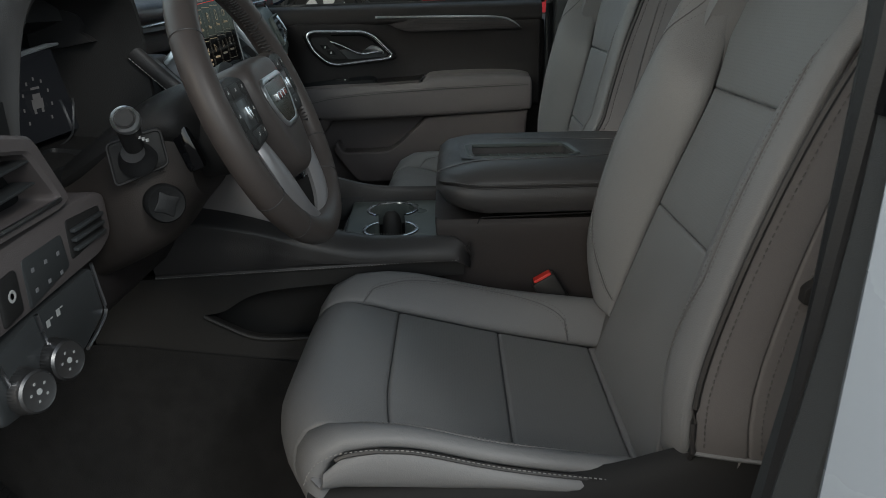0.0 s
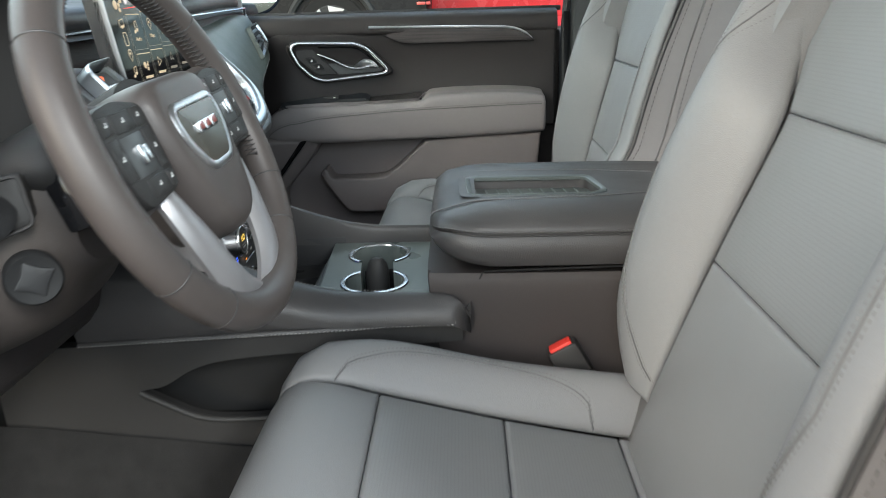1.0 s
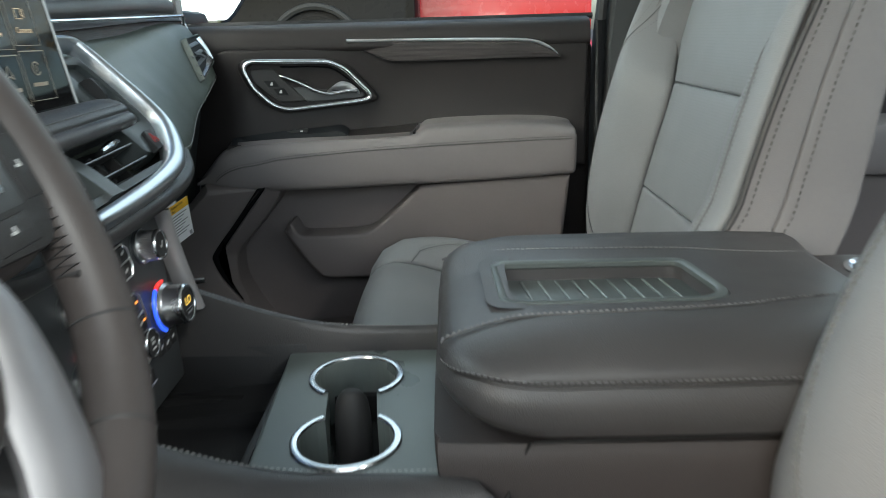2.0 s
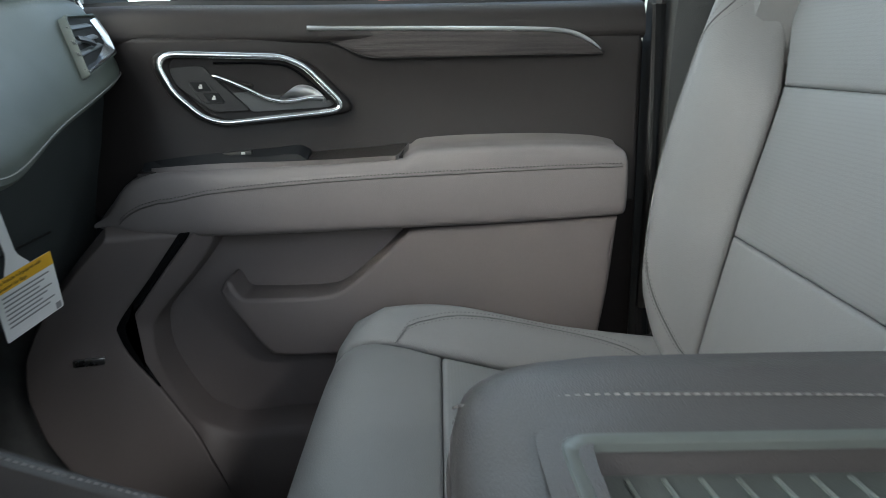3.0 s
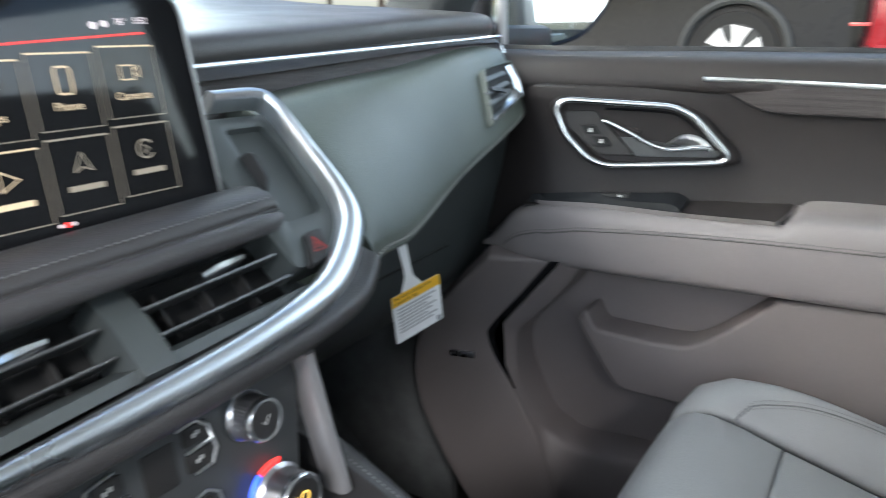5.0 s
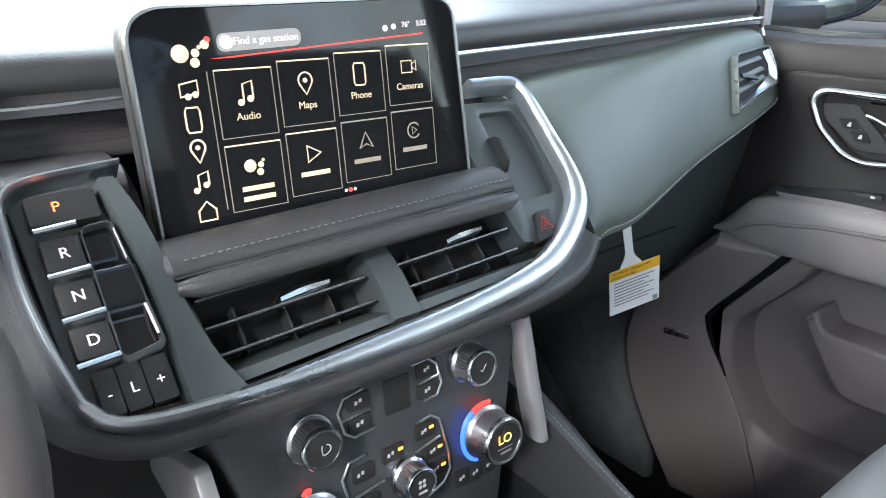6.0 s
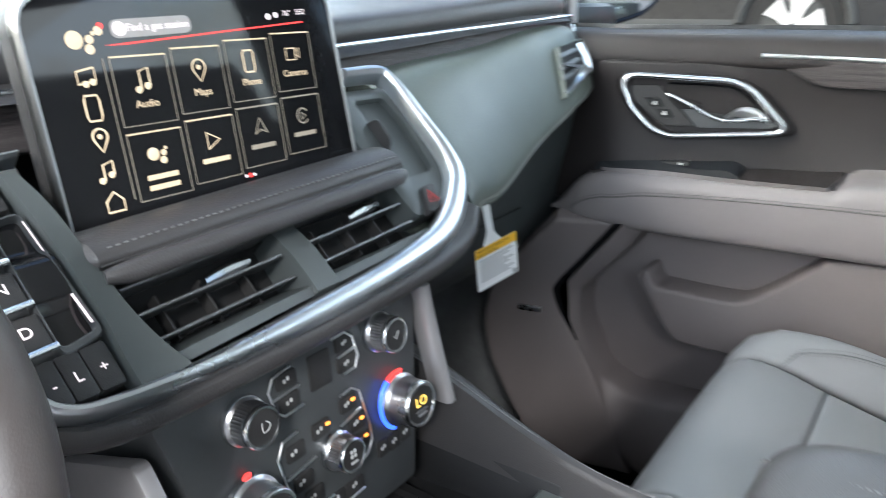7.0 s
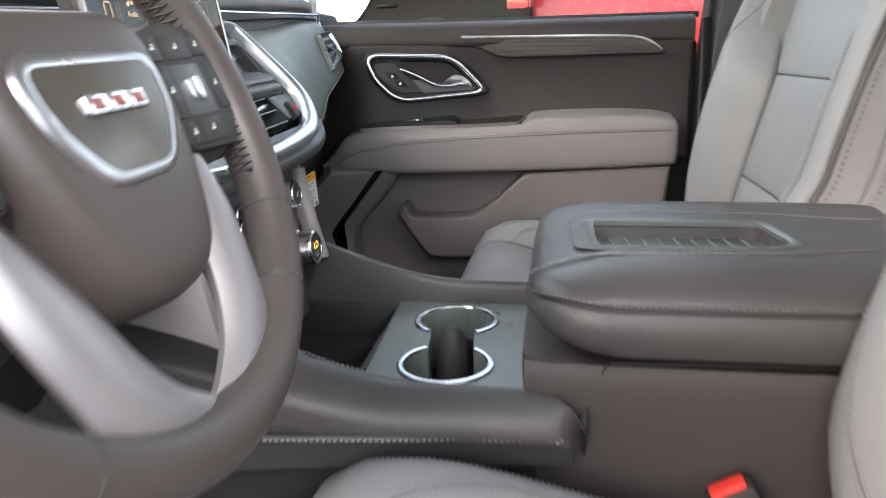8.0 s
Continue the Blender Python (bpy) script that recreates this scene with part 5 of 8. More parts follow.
# carpet that climbs to the console's side
for side in (-1, 1):
    part("carpet_side", loft([[(x, MID + side * 0.150 * f, 0.50), (x, MID + side * (0.150 * f + 0.004), z), (x, MID + side * (0.165 * f + 0.01), z - 0.02), (x, MID + side * (0.21 * f), 0.60), (x, MID + side * 0.30, 0.53), (x, MID + side * 0.42, 0.505), (x, MID + side * 0.42, 0.50)] for x, z, f in ((-0.92, 0.82, 1.45), (-0.6, 0.81, 1.36), (-0.4, 0.78, 1.23), (-0.2, 0.75, 1.1), (0.05, 0.74, 1.0))], 3, 2), CARPET, console, "black carpet rising beside the console")
# tunnel ahead of the console
part("tunnel", loft([[(x, MID - w, FLOOR), (x, MID - w, z - 0.05), (x, MID - w + 0.05, z), (x, MID + w - 0.05, z), (x, MID + w, z - 0.05), (x, MID + w, FLOOR)] for x, w, z in ((-0.95, 0.20, 0.95), (-0.62, 0.17, 0.93), (-0.46, 0.11, 0.92), (-0.30, 0.10, 0.90))], 2, 2), CARPET, console, "black carpeted tunnel")

# ---- dashboard ----
dash = thing("dashboard", (-0.6, MID, 0.85), "dark leather-wrapped dashboard with wood band and bright trim", "dashboard", kind="structure")
# deep upper pad under the windshield
secs = []
for y, x0, z0 in ((1.030, -0.470, 1.349), (1.13, -0.470, 1.350), (1.30, -0.470, 1.352), (1.60, -0.476, 1.362), (1.90, -0.478, 1.378), (2.06, -0.480, 1.382), (2.10, -0.49, 1.38)):
    secs.append([(x0 + 0.002, y, z0 - 0.010), (x0 + 0.006, y, z0 + 0.004), (x0 - 0.006, y, z0 + 0.017), (x0 - 0.06, y, z0 + 0.023), (x0 - 0.3, y, z0 + 0.036), (x0 - 0.55, y, z0 + 0.044), (x0 - 0.55, y, z0 - 0.06), (x0 - 0.03, y, z0 - 0.03)])
part("upper_pad", loft(secs, 5, 3), DARKHIDE, dash, "dark padded dashboard top")
secs = []
for y, x0 in ((0.50, -0.50), (0.66, -0.50), (0.88, -0.53), (1.035, -0.50)):
    secs.append([(x0, y, 1.385), (x0 - 0.04, y, 1.398), (x0 - 0.25, y, 1.392), (x0 - 0.50, y, 1.37), (x0 - 0.50, y, 1.31), (x0 - 0.03, y, 1.34)])
part("driver_pad", loft(secs, 4, 3), DARKHIDE, dash, "dark padded top behind the cluster hood")
secs = [[(-0.58, y, 1.30), (-0.44 + dx, y, 1.30), (-0.42 + dx, y, 1.355), (-0.45 + dx, y, 1.385), (-0.60, y, 1.395)] for y, dx in ((0.50, 0.02), (0.62, 0.02), (0.715, 0.0))]
part("driver_shoulder", loft(secs, 3, 3), COLUMN, dash, "dark padded shoulder beside the cluster")
part("bright_line", tube([(-0.459, y, float(np.interp(y, [0.5, 1.13, 1.55, 2.07], [1.350, 1.332, 1.350, 1.368]))) for y in np.linspace(1.07, 2.075, 40)] + [(-0.462, 2.083, 1.355), (-0.455, 2.088, 1.335)], 0.0026, sides=8), CHROME, dash, "bright metal line")


def band(u, v):
    y = 1.070 + 1.015 * u
    top = float(np.interp(y, [0.5, 1.13, 1.55, 2.08], [1.349, 1.330, 1.348, 1.366]))
    low = float(np.interp(y, [0.5, 1.13, 1.55, 1.7, 2.09], [1.298, 1.292, 1.292, 1.300, 1.336]))
    return (-0.470 + 0.010 * (1 - v), y, low + (top - low) * v)


part("wood_band", pad(band, 30, 5, 0.003, 0.02, (0.98, 0.04), 0, (1, 0, 0)), WOOD, dash, "charcoal wood-grain band")

part("dash_core", box((-0.84, MID, 1.22), (0.26, 1.52, 0.24), 0.01), BLACK, dash)

# passenger pad, from the bright frame to the side vent
PADS = [(1.546, [(-0.472, 1.300), (-0.446, 1.310), (-0.412, 1.300), (-0.352, 1.252), (-0.306, 1.212), (-0.298, 1.192), (-0.306, 1.180), (-0.38, 1.155), (-0.47, 1.20)]),
        (1.572, [(-0.473, 1.304), (-0.447, 1.316), (-0.409, 1.308), (-0.353, 1.261), (-0.312, 1.219), (-0.304, 1.198), (-0.313, 1.186), (-0.39, 1.16), (-0.47, 1.20)]),
        (1.64, [(-0.474, 1.311), (-0.450, 1.323), (-0.415, 1.316), (-0.368, 1.270), (-0.327, 1.218), (-0.318, 1.197), (-0.328, 1.184), (-0.41, 1.16), (-0.47, 1.20)]),
        (1.80, [(-0.474, 1.322), (-0.455, 1.333), (-0.428, 1.325), (-0.395, 1.284), (-0.366, 1.236), (-0.360, 1.219), (-0.370, 1.207), (-0.43, 1.18), (-0.47, 1.21)]),
        (1.95, [(-0.474, 1.340), (-0.460, 1.349), (-0.436, 1.339), (-0.410, 1.296), (-0.390, 1.258), (-0.386, 1.243), (-0.395, 1.231), (-0.44, 1.21), (-0.47, 1.23)]),
        (2.05, [(-0.474, 1.348), (-0.466, 1.354), (-0.445, 1.345), (-0.424, 1.306), (-0.408, 1.276), (-0.405, 1.262), (-0.412, 1.252), (-0.44, 1.24), (-0.47, 1.25)]),
        (2.085, [(-0.476, 1.340), (-0.470, 1.344), (-0.458, 1.336), (-0.444, 1.306), (-0.434, 1.285), (-0.432, 1.275), (-0.438, 1.268), (-0.45, 1.26), (-0.472, 1.27)])]
part("passenger_pad", loft([[(x, y, z) for x, z in pts] for y, pts in PADS], 6, 4), PADHIDE, dash, "grey-green leather passenger pad")
sew = spline([(pts[5][0] + 0.001, y, pts[5][1] - 0.001) for y, pts in PADS], 10)
part("stitching", stitches(sew, 0.0055, 0.0042, 0.0012, up=(1, 0, 0)), THREAD, dash)

# glovebox and knee panels below
secs = [[(-0.46, y, 1.25), (-0.45, y, 1.20), (-0.475, y, 1.08), (-0.50, y, 1.0), (-0.58, y, 0.93), (-0.66, y, 0.93), (-0.66, y, 1.25)] for y in (1.52, 1.8, 2.09)]
part("glovebox", loft(secs, 2, 3), KICKPLASTIC, dash, "black glovebox door")
part("glovebox_joint", tube([(-0.472, 1.545, 1.085), (-0.472, 1.62, 1.083)], 0.002, sides=6), BLACK, dash)
part("joint", tube([(-0.478, 1.53, 1.06), (-0.475, 1.75, 1.07), (-0.473, 1.95, 1.075)], 0.0016, sides=5), BLACK, dash)

# ---- centre stack: a sloped face framed in bright metal ----
FACE_UP = Vector((-1.0, 0, 1.0)).normalized()     # up along the sloped face
FACE_OUT = Vector((1.0, 0, 1.0)).normalized()


def bent(xs, ys):
    """A plain interpolation that runs on beyond its ends."""
    def f(x):
        if x < xs[0]:
            return ys[0] + (x - xs[0]) * (ys[1] - ys[0]) / (xs[1] - xs[0])
        if x > xs[-1]:
            return ys[-1] + (x - xs[-1]) * (ys[-1] - ys[-2]) / (xs[-1] - xs[-2])
        return float(np.interp(x, xs, ys))
    return f


# the face is wider towards the driver and longer downwards than its nominal plan
face_y = bent([1.10, 1.1285, 1.19, 1.315, 1.478, 1.54], [1.088, 1.1165, 1.180, 1.3148, 1.4817, 1.541])
face_z = bent([1.2045, 1.2145, 1.236, 1.254, 1.272, 1.2895, 1.307, 1.327], [1.187, 1.200, 1.2235, 1.2435, 1.2635, 1.2855, 1.303, 1.3225])


def face_plan(points):
    """An outline of nominal (y, way up the face from 1.27) in the face's own plan."""
    return [Vector((face_y(q[0]), (face_z(1.27 + q[1] * 0.654) - 1.27) / FACE_UP.z, 0)) for q in points]


def on_face(y, z, out=0.0):
    """A point of the sloped face at the height z."""
    return true_face(face_y(y), face_z(z), out)


def true_face(y, z, out=0.0):
    return Vector((-0.306 - (z - 1.224), y, z)) + FACE_OUT * out


# leather-wrapped bull nose below the frame
NOSE = []
for y, z in ((1.068, 1.32), (1.072, 1.27), (1.084, 1.233), (1.103, 1.210), (1.14, 1.1975), (1.20, 1.195), (1.325, 1.196), (1.44, 1.199), (1.50, 1.205), (1.535, 1.217)):
    NOSE.append((y, z))
secs = []
for k, (y, z) in enumerate(NOSE):
    yi, zi = ((1.108, 1.302), (1.108, 1.270), (1.1135, 1.232), (1.118, 1.217), (1.146, 1.204), (1.207, 1.2045), (1.32, 1.2105), (1.44, 1.216), (1.494, 1.221), (1.525, 1.235))[k]
    p, q = on_face(y, z), on_face(yi, zi)
    d = (p - q).normalized()
    secs.append([q - FACE_OUT * 0.010, q + (p - q) * 0.6 - FACE_OUT * 0.005, p - FACE_OUT * 0.001, p + d * 0.007 - FACE_OUT * 0.009, p + d * 0.004 - FACE_OUT * 0.022, p - d * 0.02 - FACE_OUT * (0.050 if k > 3 else 0.028), q - FACE_OUT * (0.05 if k > 3 else 0.03)])
part("bull_nose", loft(secs, 4, 3), DARKHIDE, dash, "dark perforated leather roll under the centre frame")
part("stitching", stitches(spline([s[4] + (Vector(s[4]) - Vector(s[6])).normalized() * 0.001 for s in secs], 10), 0.0055, 0.0042, 0.0012, up=(1, 0, 0)), THREAD, dash)

# the frame: (y, z, half its width along the face)
LOOP = [(1.162, 1.3010, 0.0026), (1.120, 1.2988, 0.0030), (1.101, 1.2962, 0.0036), (1.0935, 1.2915, 0.0042), (1.0905, 1.283, 0.0044), (1.0903, 1.2426, 0.0050), (1.0985, 1.2045, 0.0052), (1.1037, 1.1955, 0.0054),
        (1.1115, 1.1890, 0.0056), (1.128, 1.1848, 0.0058), (1.1685, 1.1821, 0.0063), (1.22, 1.1817, 0.0072), (1.29, 1.1830, 0.0082), (1.368, 1.1860, 0.0090), (1.441, 1.1924, 0.0104), (1.479, 1.2016, 0.0112),
        (1.512, 1.2173, 0.0108), (1.531, 1.2325, 0.0096), (1.537, 1.2522, 0.0072), (1.5365, 1.278, 0.0060), (1.536, 1.3015, 0.0056), (1.532, 1.3155, 0.0055), (1.521, 1.3222, 0.0052), (1.474, 1.3228, 0.0050)]
line = spline([(y, z, w * (0.62 if y < 1.125 else 0.62 + 0.33 * min((y - 1.125) / 0.15, 1))) for y, z, w in LOOP], 4)
secs = []
for k, q in enumerate(line):
    c = true_face(q.x, q.y)
    a, b = line[max(k - 1, 0)], line[min(k + 1, len(line) - 1)]
    along_ = (true_face(b.x, b.y) - true_face(a.x, a.y)).normalized()
    side_ = FACE_OUT.cross(along_).normalized() * q.z
    secs.append([c - side_ * 1.05 - FACE_OUT * 0.006, c - side_ + FACE_OUT * 0.0095, c - side_ * 0.80 + FACE_OUT * 0.0120, c - side_ * 0.3 + FACE_OUT * 0.0140, c + side_ * 0.3 + FACE_OUT * 0.0140,
                 c + side_ * 0.80 + FACE_OUT * 0.0115, c + side_ + FACE_OUT * 0.0085, c + side_ * 1.05 - FACE_OUT * 0.006])
part("bright_frame", loft(secs, 1, 2, smooth_v=False), FRAMEMETAL, dash, "bright satin metal frame")
# lower control stack
stack_poly = [(1.170, 1.17), (1.452, 1.17), (1.446, 1.135), (1.438, 1.09), (1.429, 1.02), (1.42, 0.965), (1.205, 0.965), (1.197, 1.02), (1.186, 1.09), (1.174, 1.135)]
STACK_UP = Vector((-0.10, 0, 1)).normalized()
part("control_stack", prism(rounded([(y, (z - 1.06), 0) for y, z in stack_poly], 0.006), Vector((-0.288, 0, 1.06)), (0, 1, 0), STACK_UP, 0.12, 0.003), STACK, dash, "black control panel")
for side in (1,):
    yb = 1.300 + side * 0.152
    part("silver_strut", loft([[(x - 0.012, y - 0.006, z), (x + 0.006, y - 0.007, z), (x + 0.010, y, z), (x + 0.006, y + 0.007, z), (x - 0.012, y + 0.006, z)] for x, y, z in
                               ((-0.292, yb - side * 0.006, 1.150), (-0.290, yb, 1.12), (-0.283, yb + side * 0.004, 1.08), (-0.272, yb + side * 0.008, 1.03))], 3, 2), SILVER, dash, "silver painted strut")

fin = rounded([(-0.41, 1.078, 0), (-0.302, 1.116, 0), (-0.284, 1.09, 0), (-0.272, 1.035, 0), (-0.266, 1.016, 0), (-0.41, 0.995, 0)], 0.006, 3)
part("silver_panel", prism(fin, (0, 1.160, 0), (1, 0, 0), (0, 0, 1), 0.012, 0.003), SILVER, dash, "pale silver painted panel")
# leather shoulder between wood band and frame
secs = [[(-0.475, y, 1.270), (-0.472, y, 1.290), (-0.460, y, 1.2985), (-0.430, y, 1.2985), (-0.412, y, 1.2975), (-0.402, y, 1.292), (-0.400, y, 1.28), (-0.42, y, 1.265)] for y in (1.066, 1.09, 1.14, 1.166, 1.172)]
part("inner_shoulder", loft(secs, 3, 3), DARKHIDE, dash, "dark leather shoulder above the gear keys")
# driver side of the dashboard: lower panel and side
secs = [[(-0.47, y, 1.30), (-0.40 + dx, y, 1.25), (-0.38 + dx, y, 1.15), (-0.36 + dx, y, 1.05), (-0.42 + dx, y, 0.98), (-0.56, y, 0.95), (-0.6, y, 1.3)] for y, dx in ((0.50, -0.02), (0.62, -0.02), (0.70, -0.03), (0.78, -0.05))]
part("driver_lower_panel", loft(secs, 3, 3), BROWNPLASTIC, dash, "dark taupe plastic lower panel")
secs = [[(-0.47, y, 1.165), (-0.43, y, 1.155), (-0.405, y, 1.11), (-0.42, y, 1.0), (-0.48, y, 0.96), (-0.6, y, 0.96), (-0.6, y, 1.165)] for y in (0.76, 0.90, 1.06, 1.124)]
part("column_panel", loft(secs, 2, 3), CONSOLEPLASTIC, dash, "dark plastic panel under the cluster")
secs = [[(-0.47, y, 1.28), (-0.42, y, 1.22), (-0.40, y, 1.12), (-0.42, y, 1.0), (-0.48, y, 0.96), (-0.6, y, 0.96), (-0.6, y, 1.28)] for y in (1.122, 1.14, 1.16, 1.19)]
part("knee_panel", loft(secs, 2, 3), CONSOLEPLASTIC, dash, "dark plastic knee panel")

# ---- steering wheel ----
WC = Vector((-0.188, 0.889, 1.253))
TILT_W = radians(22.4)
TURN_W = radians(2)      # the wheel stands a little turned
W_OUT = Vector((math.cos(TILT_W), 0, math.sin(TILT_W)))
W_UP = Vector((-math.sin(TILT_W), 0, math.cos(TILT_W)))
W_SIDE = Vector((0, 1, 0))


def on_wheel(a, b, out=0.0):
    """A point of the wheel's plane: a to the passenger side, b up, out towards the driver."""
    c, s = math.cos(TURN_W), math.sin(TURN_W)
    return WC + W_SIDE * (a * c - b * s) + W_UP * (a * s + b * c) + W_OUT * out


wheel = thing("steering_wheel", WC, "dark leather steering wheel with satin metal spokes and badge", "steering wheel")
R = 0.1655
W_A, W_B = on_wheel(1, 0) - WC, on_wheel(0, 1) - WC
W_TURN = Matrix((W_A, W_B, W_OUT)).transposed()
rim = [on_wheel(R * math.sin(i * math.tau / 96), R * math.cos(i * math.tau / 96) * 0.99, 0.0) for i in range(96)]
part("rim", tube(rim, 0.0170, closed=True, sides=18, up=W_OUT), WHEELHIDE, wheel)
for a in (53, -53, 119, -119, 140, -140):
    q = radians(a)
    c = on_wheel(R * math.sin(q), R * math.cos(q) * 0.99, 0.0)
    t = (W_A * math.cos(q) - W_B * math.sin(q)).normalized()
    part("rim_seam", lathe([(0.0172, -0.0008), (0.0176, 0), (0.0172, 0.0008)], c, t, 24), PIPING, wheel)
hub = rounded([(-0.066, 0.056, 0), (0.066, 0.056, 0), (0.071, 0.015, 0), (0.058, -0.045, 0), (0.032, -0.092, 0), (-0.032, -0.092, 0), (-0.058, -0.045, 0), (-0.071, 0.015, 0)], 0.03, 4)
part("hub_cover", loft([[on_wheel(q.x * f, q.y * f, d - 0.012) for q in hub] for f, d in ((0.96, -0.03), (1.01, -0.010), (1.01, 0.010), (0.985, 0.022), (0.93, 0.0295), (0.82, 0.0335), (0.5, 0.035), (0.05, 0.0355))], 3, 1, smooth_v=False), WHEELHIDE, wheel)
em = rounded([(-0.050, 0.026, 0), (0.050, 0.026, 0), (0.047, -0.002, 0), (0.026, -0.030, 0), (-0.026, -0.030, 0), (-0.047, -0.002, 0)], 0.012, 4)
part("badge_ring", tube([on_wheel(q.x, q.y, 0.0225) for q in em], 0.0052, closed=True, sides=8, flat=0.5, up=W_OUT), SATIN, wheel, "bright metal badge surround")
part("badge_plate", loft([[on_wheel(q.x * f, q.y * f, d) for q in em] for f, d in ((0.97, 0.015), (0.95, 0.0245), (0.05, 0.026))], 1, 1, smooth_v=False), BADGE, wheel)
for k in (-1, 0, 1):
    part("badge_block", prism(rounded([(-0.0076, -0.0050, 0), (0.0076, -0.0050, 0), (0.0076, 0.0050, 0), (-0.0076, 0.0050, 0)], 0.002), on_wheel(0.0164 * k, 0.004, 0.0280), W_A, W_B, 0.004, 0.0008), CHROME, wheel, "bright rimmed badge block")
    part("badge_block", prism(rounded([(-0.0044, -0.0026, 0), (0.0044, -0.0026, 0), (0.0044, 0.0026, 0), (-0.0044, 0.0026, 0)], 0.001), on_wheel(0.0164 * k + 0.001, 0.004, 0.0284), W_A, W_B, 0.002, 0.0005), DARKRED, wheel, "dull red badge block")
# spokes: two dark arms with switches, and a bright fork below
for side in (-1, 1):
    part("arm", loft([[on_wheel(side * a, b + h, d0), on_wheel(side * a, b + h * 0.6, d1), on_wheel(side * a, b - h * 0.6, d1), on_wheel(side * a, b - h, d0), on_wheel(side * a, b - h * 0.6, d0 - 0.02), on_wheel(side * a, b + h * 0.6, d0 - 0.02)]
                      for a, b, h, d0, d1 in ((0.05, 0.006, 0.040, -0.012, 0.000), (0.09, 0.008, 0.044, -0.010, 0.003), (0.125, 0.010, 0.046, -0.006, 0.006), (0.150, 0.012, 0.040, -0.002, 0.008))], 3, 2), WHEELHIDE, wheel)
    pod = rounded([(0.062, 0.042, 0), (0.104, 0.051, 0), (0.145, 0.047, 0), (0.151, 0.012, 0), (0.136, -0.032, 0), (0.072, -0.028, 0)], 0.012, 3)
    pod = [Vector((side * q.x, q.y, 0)) for q in pod]
    if side > 0:
        pod = pod[::-1]
    sp = part("switch_pod", prism(pod, on_wheel(0, 0, 0.011), W_A, W_B, 0.018, 0.003), PLASTIC, wheel, "black switch cluster")
    for a, b, w, h in ((0.108, 0.0335, 0.034, 0.0165), (0.106, -0.0185, 0.034, 0.0165), (0.0805, 0.0075, 0.0165, 0.034), (0.1370, 0.0085, 0.0165, 0.034), (0.0815, 0.0335, 0.0165, 0.0165), (0.0825, -0.0185, 0.0120, 0.0150), (0.1345, 0.0345, 0.0165, 0.0150)):
        part("switch_button", box(on_wheel(side * a, b, 0.0090), (w - 0.0012, h - 0.0012, 0.006), 0.0012, W_TURN), PLASTIC, sp)
        part("switch_mark", join(box(on_wheel(side * a, b, 0.0121), (0.0040, 0.0014, 0.0004), 0, W_TURN), box(on_wheel(side * a + 0.001, b + 0.0018, 0.0121), (0.0014, 0.0022, 0.0004), 0, W_TURN)), PRINT, sp)
    part("switch_button", box(on_wheel(side * 0.1085, 0.0075, 0.0085), (0.038, 0.033, 0.006), 0.002, W_TURN), STACK, sp, "raised black roller key")
    part("thumb_roller", box(on_wheel(side * 0.110, 0.007, 0.0120), (0.006, 0.016, 0.007), 0.002, W_TURN), CHROME, sp, "bright thumb roller")
    part("thumb_roller", box(on_wheel(side * 0.100, 0.007, 0.0115), (0.004, 0.013, 0.006), 0.0015, W_TURN), CHROME, sp, "bright thumb roller")
    part("spoke", loft([[on_wheel(side * (a - w), b, d - 0.010), on_wheel(side * (a - w * 0.75), b, d), on_wheel(side * a, b, d + 0.004), on_wheel(side * (a + w * 0.8), b, d), on_wheel(side * (a + w), b, d - 0.010)]
                        for a, b, w, d in ((0.084, -0.020, 0.009, 0.000), (0.081, -0.045, 0.015, 0.004), (0.073, -0.075, 0.020, 0.006), (0.064, -0.105, 0.022, 0.006), (0.054, -0.127, 0.026, 0.005), (0.038, -0.143, 0.030, 0.003), (0.016, -0.150, 0.020, 0.000))], 4, 2), SPOKE, wheel, "pale satin metal spoke")
for side in (-1, 1):
    zig = []
    for k in range(90):
        a = radians(side * (22 + 88 * k / 89))
        rr, oo = R - 0.0165, 0.0065 if k % 2 else -0.0050
        zig.append(on_wheel(rr * math.sin(a), rr * math.cos(a), oo))
    part("lacing", tube(zig, 0.0020, sides=5), PIPING, wheel, "dark laced stitching inside the rim")
part("hub_back", lathe([(0.05, -0.12), (0.062, -0.05), (0.066, -0.02)], WC, W_OUT, 32), PLASTIC, wheel)

# ---- steering column ----
column = thing("steering_column", (-0.34, 0.889, 1.05), "dark taupe steering column shroud with a gear stalk", "steering column")
secs = []
for x, w, z0, z1 in ((-0.50, 0.055, 1.02, 1.15), (-0.42, 0.070, 1.04, 1.185), (-0.35, 0.100, 1.07, 1.238), (-0.315, 0.107, 1.09, 1.255), (-0.29, 0.094, 1.12, 1.262), (-0.262, 0.075, 1.15, 1.258)):
    zc = (z0 + z1) / 2
    secs.append([(x, 0.895 + w * math.copysign(abs(math.cos(a)) ** 0.7, math.cos(a)), zc + (z1 - z0) / 2 * math.copysign(abs(math.sin(a)) ** 0.8, math.sin(a))) for a in [i * math.tau / 14 + 0.22 for i in range(14)]])
part("shroud", loft(secs, 4, 3), COLUMN, column, "taupe plastic lower shroud")
part("upper_shroud", loft([[(x, 0.895 + w * math.cos(a), z + h * math.sin(a)) for a in [i * math.tau / 12 for i in range(12)]] for x, w, z, h in ((-0.44, 0.05, 1.17, 0.02), (-0.36, 0.078, 1.215, 0.03), (-0.31, 0.092, 1.238, 0.036), (-0.27, 0.09, 1.245, 0.040), (-0.245, 0.06, 1.24, 0.045))], 4, 2), PLASTIC, column, "black upper shroud")
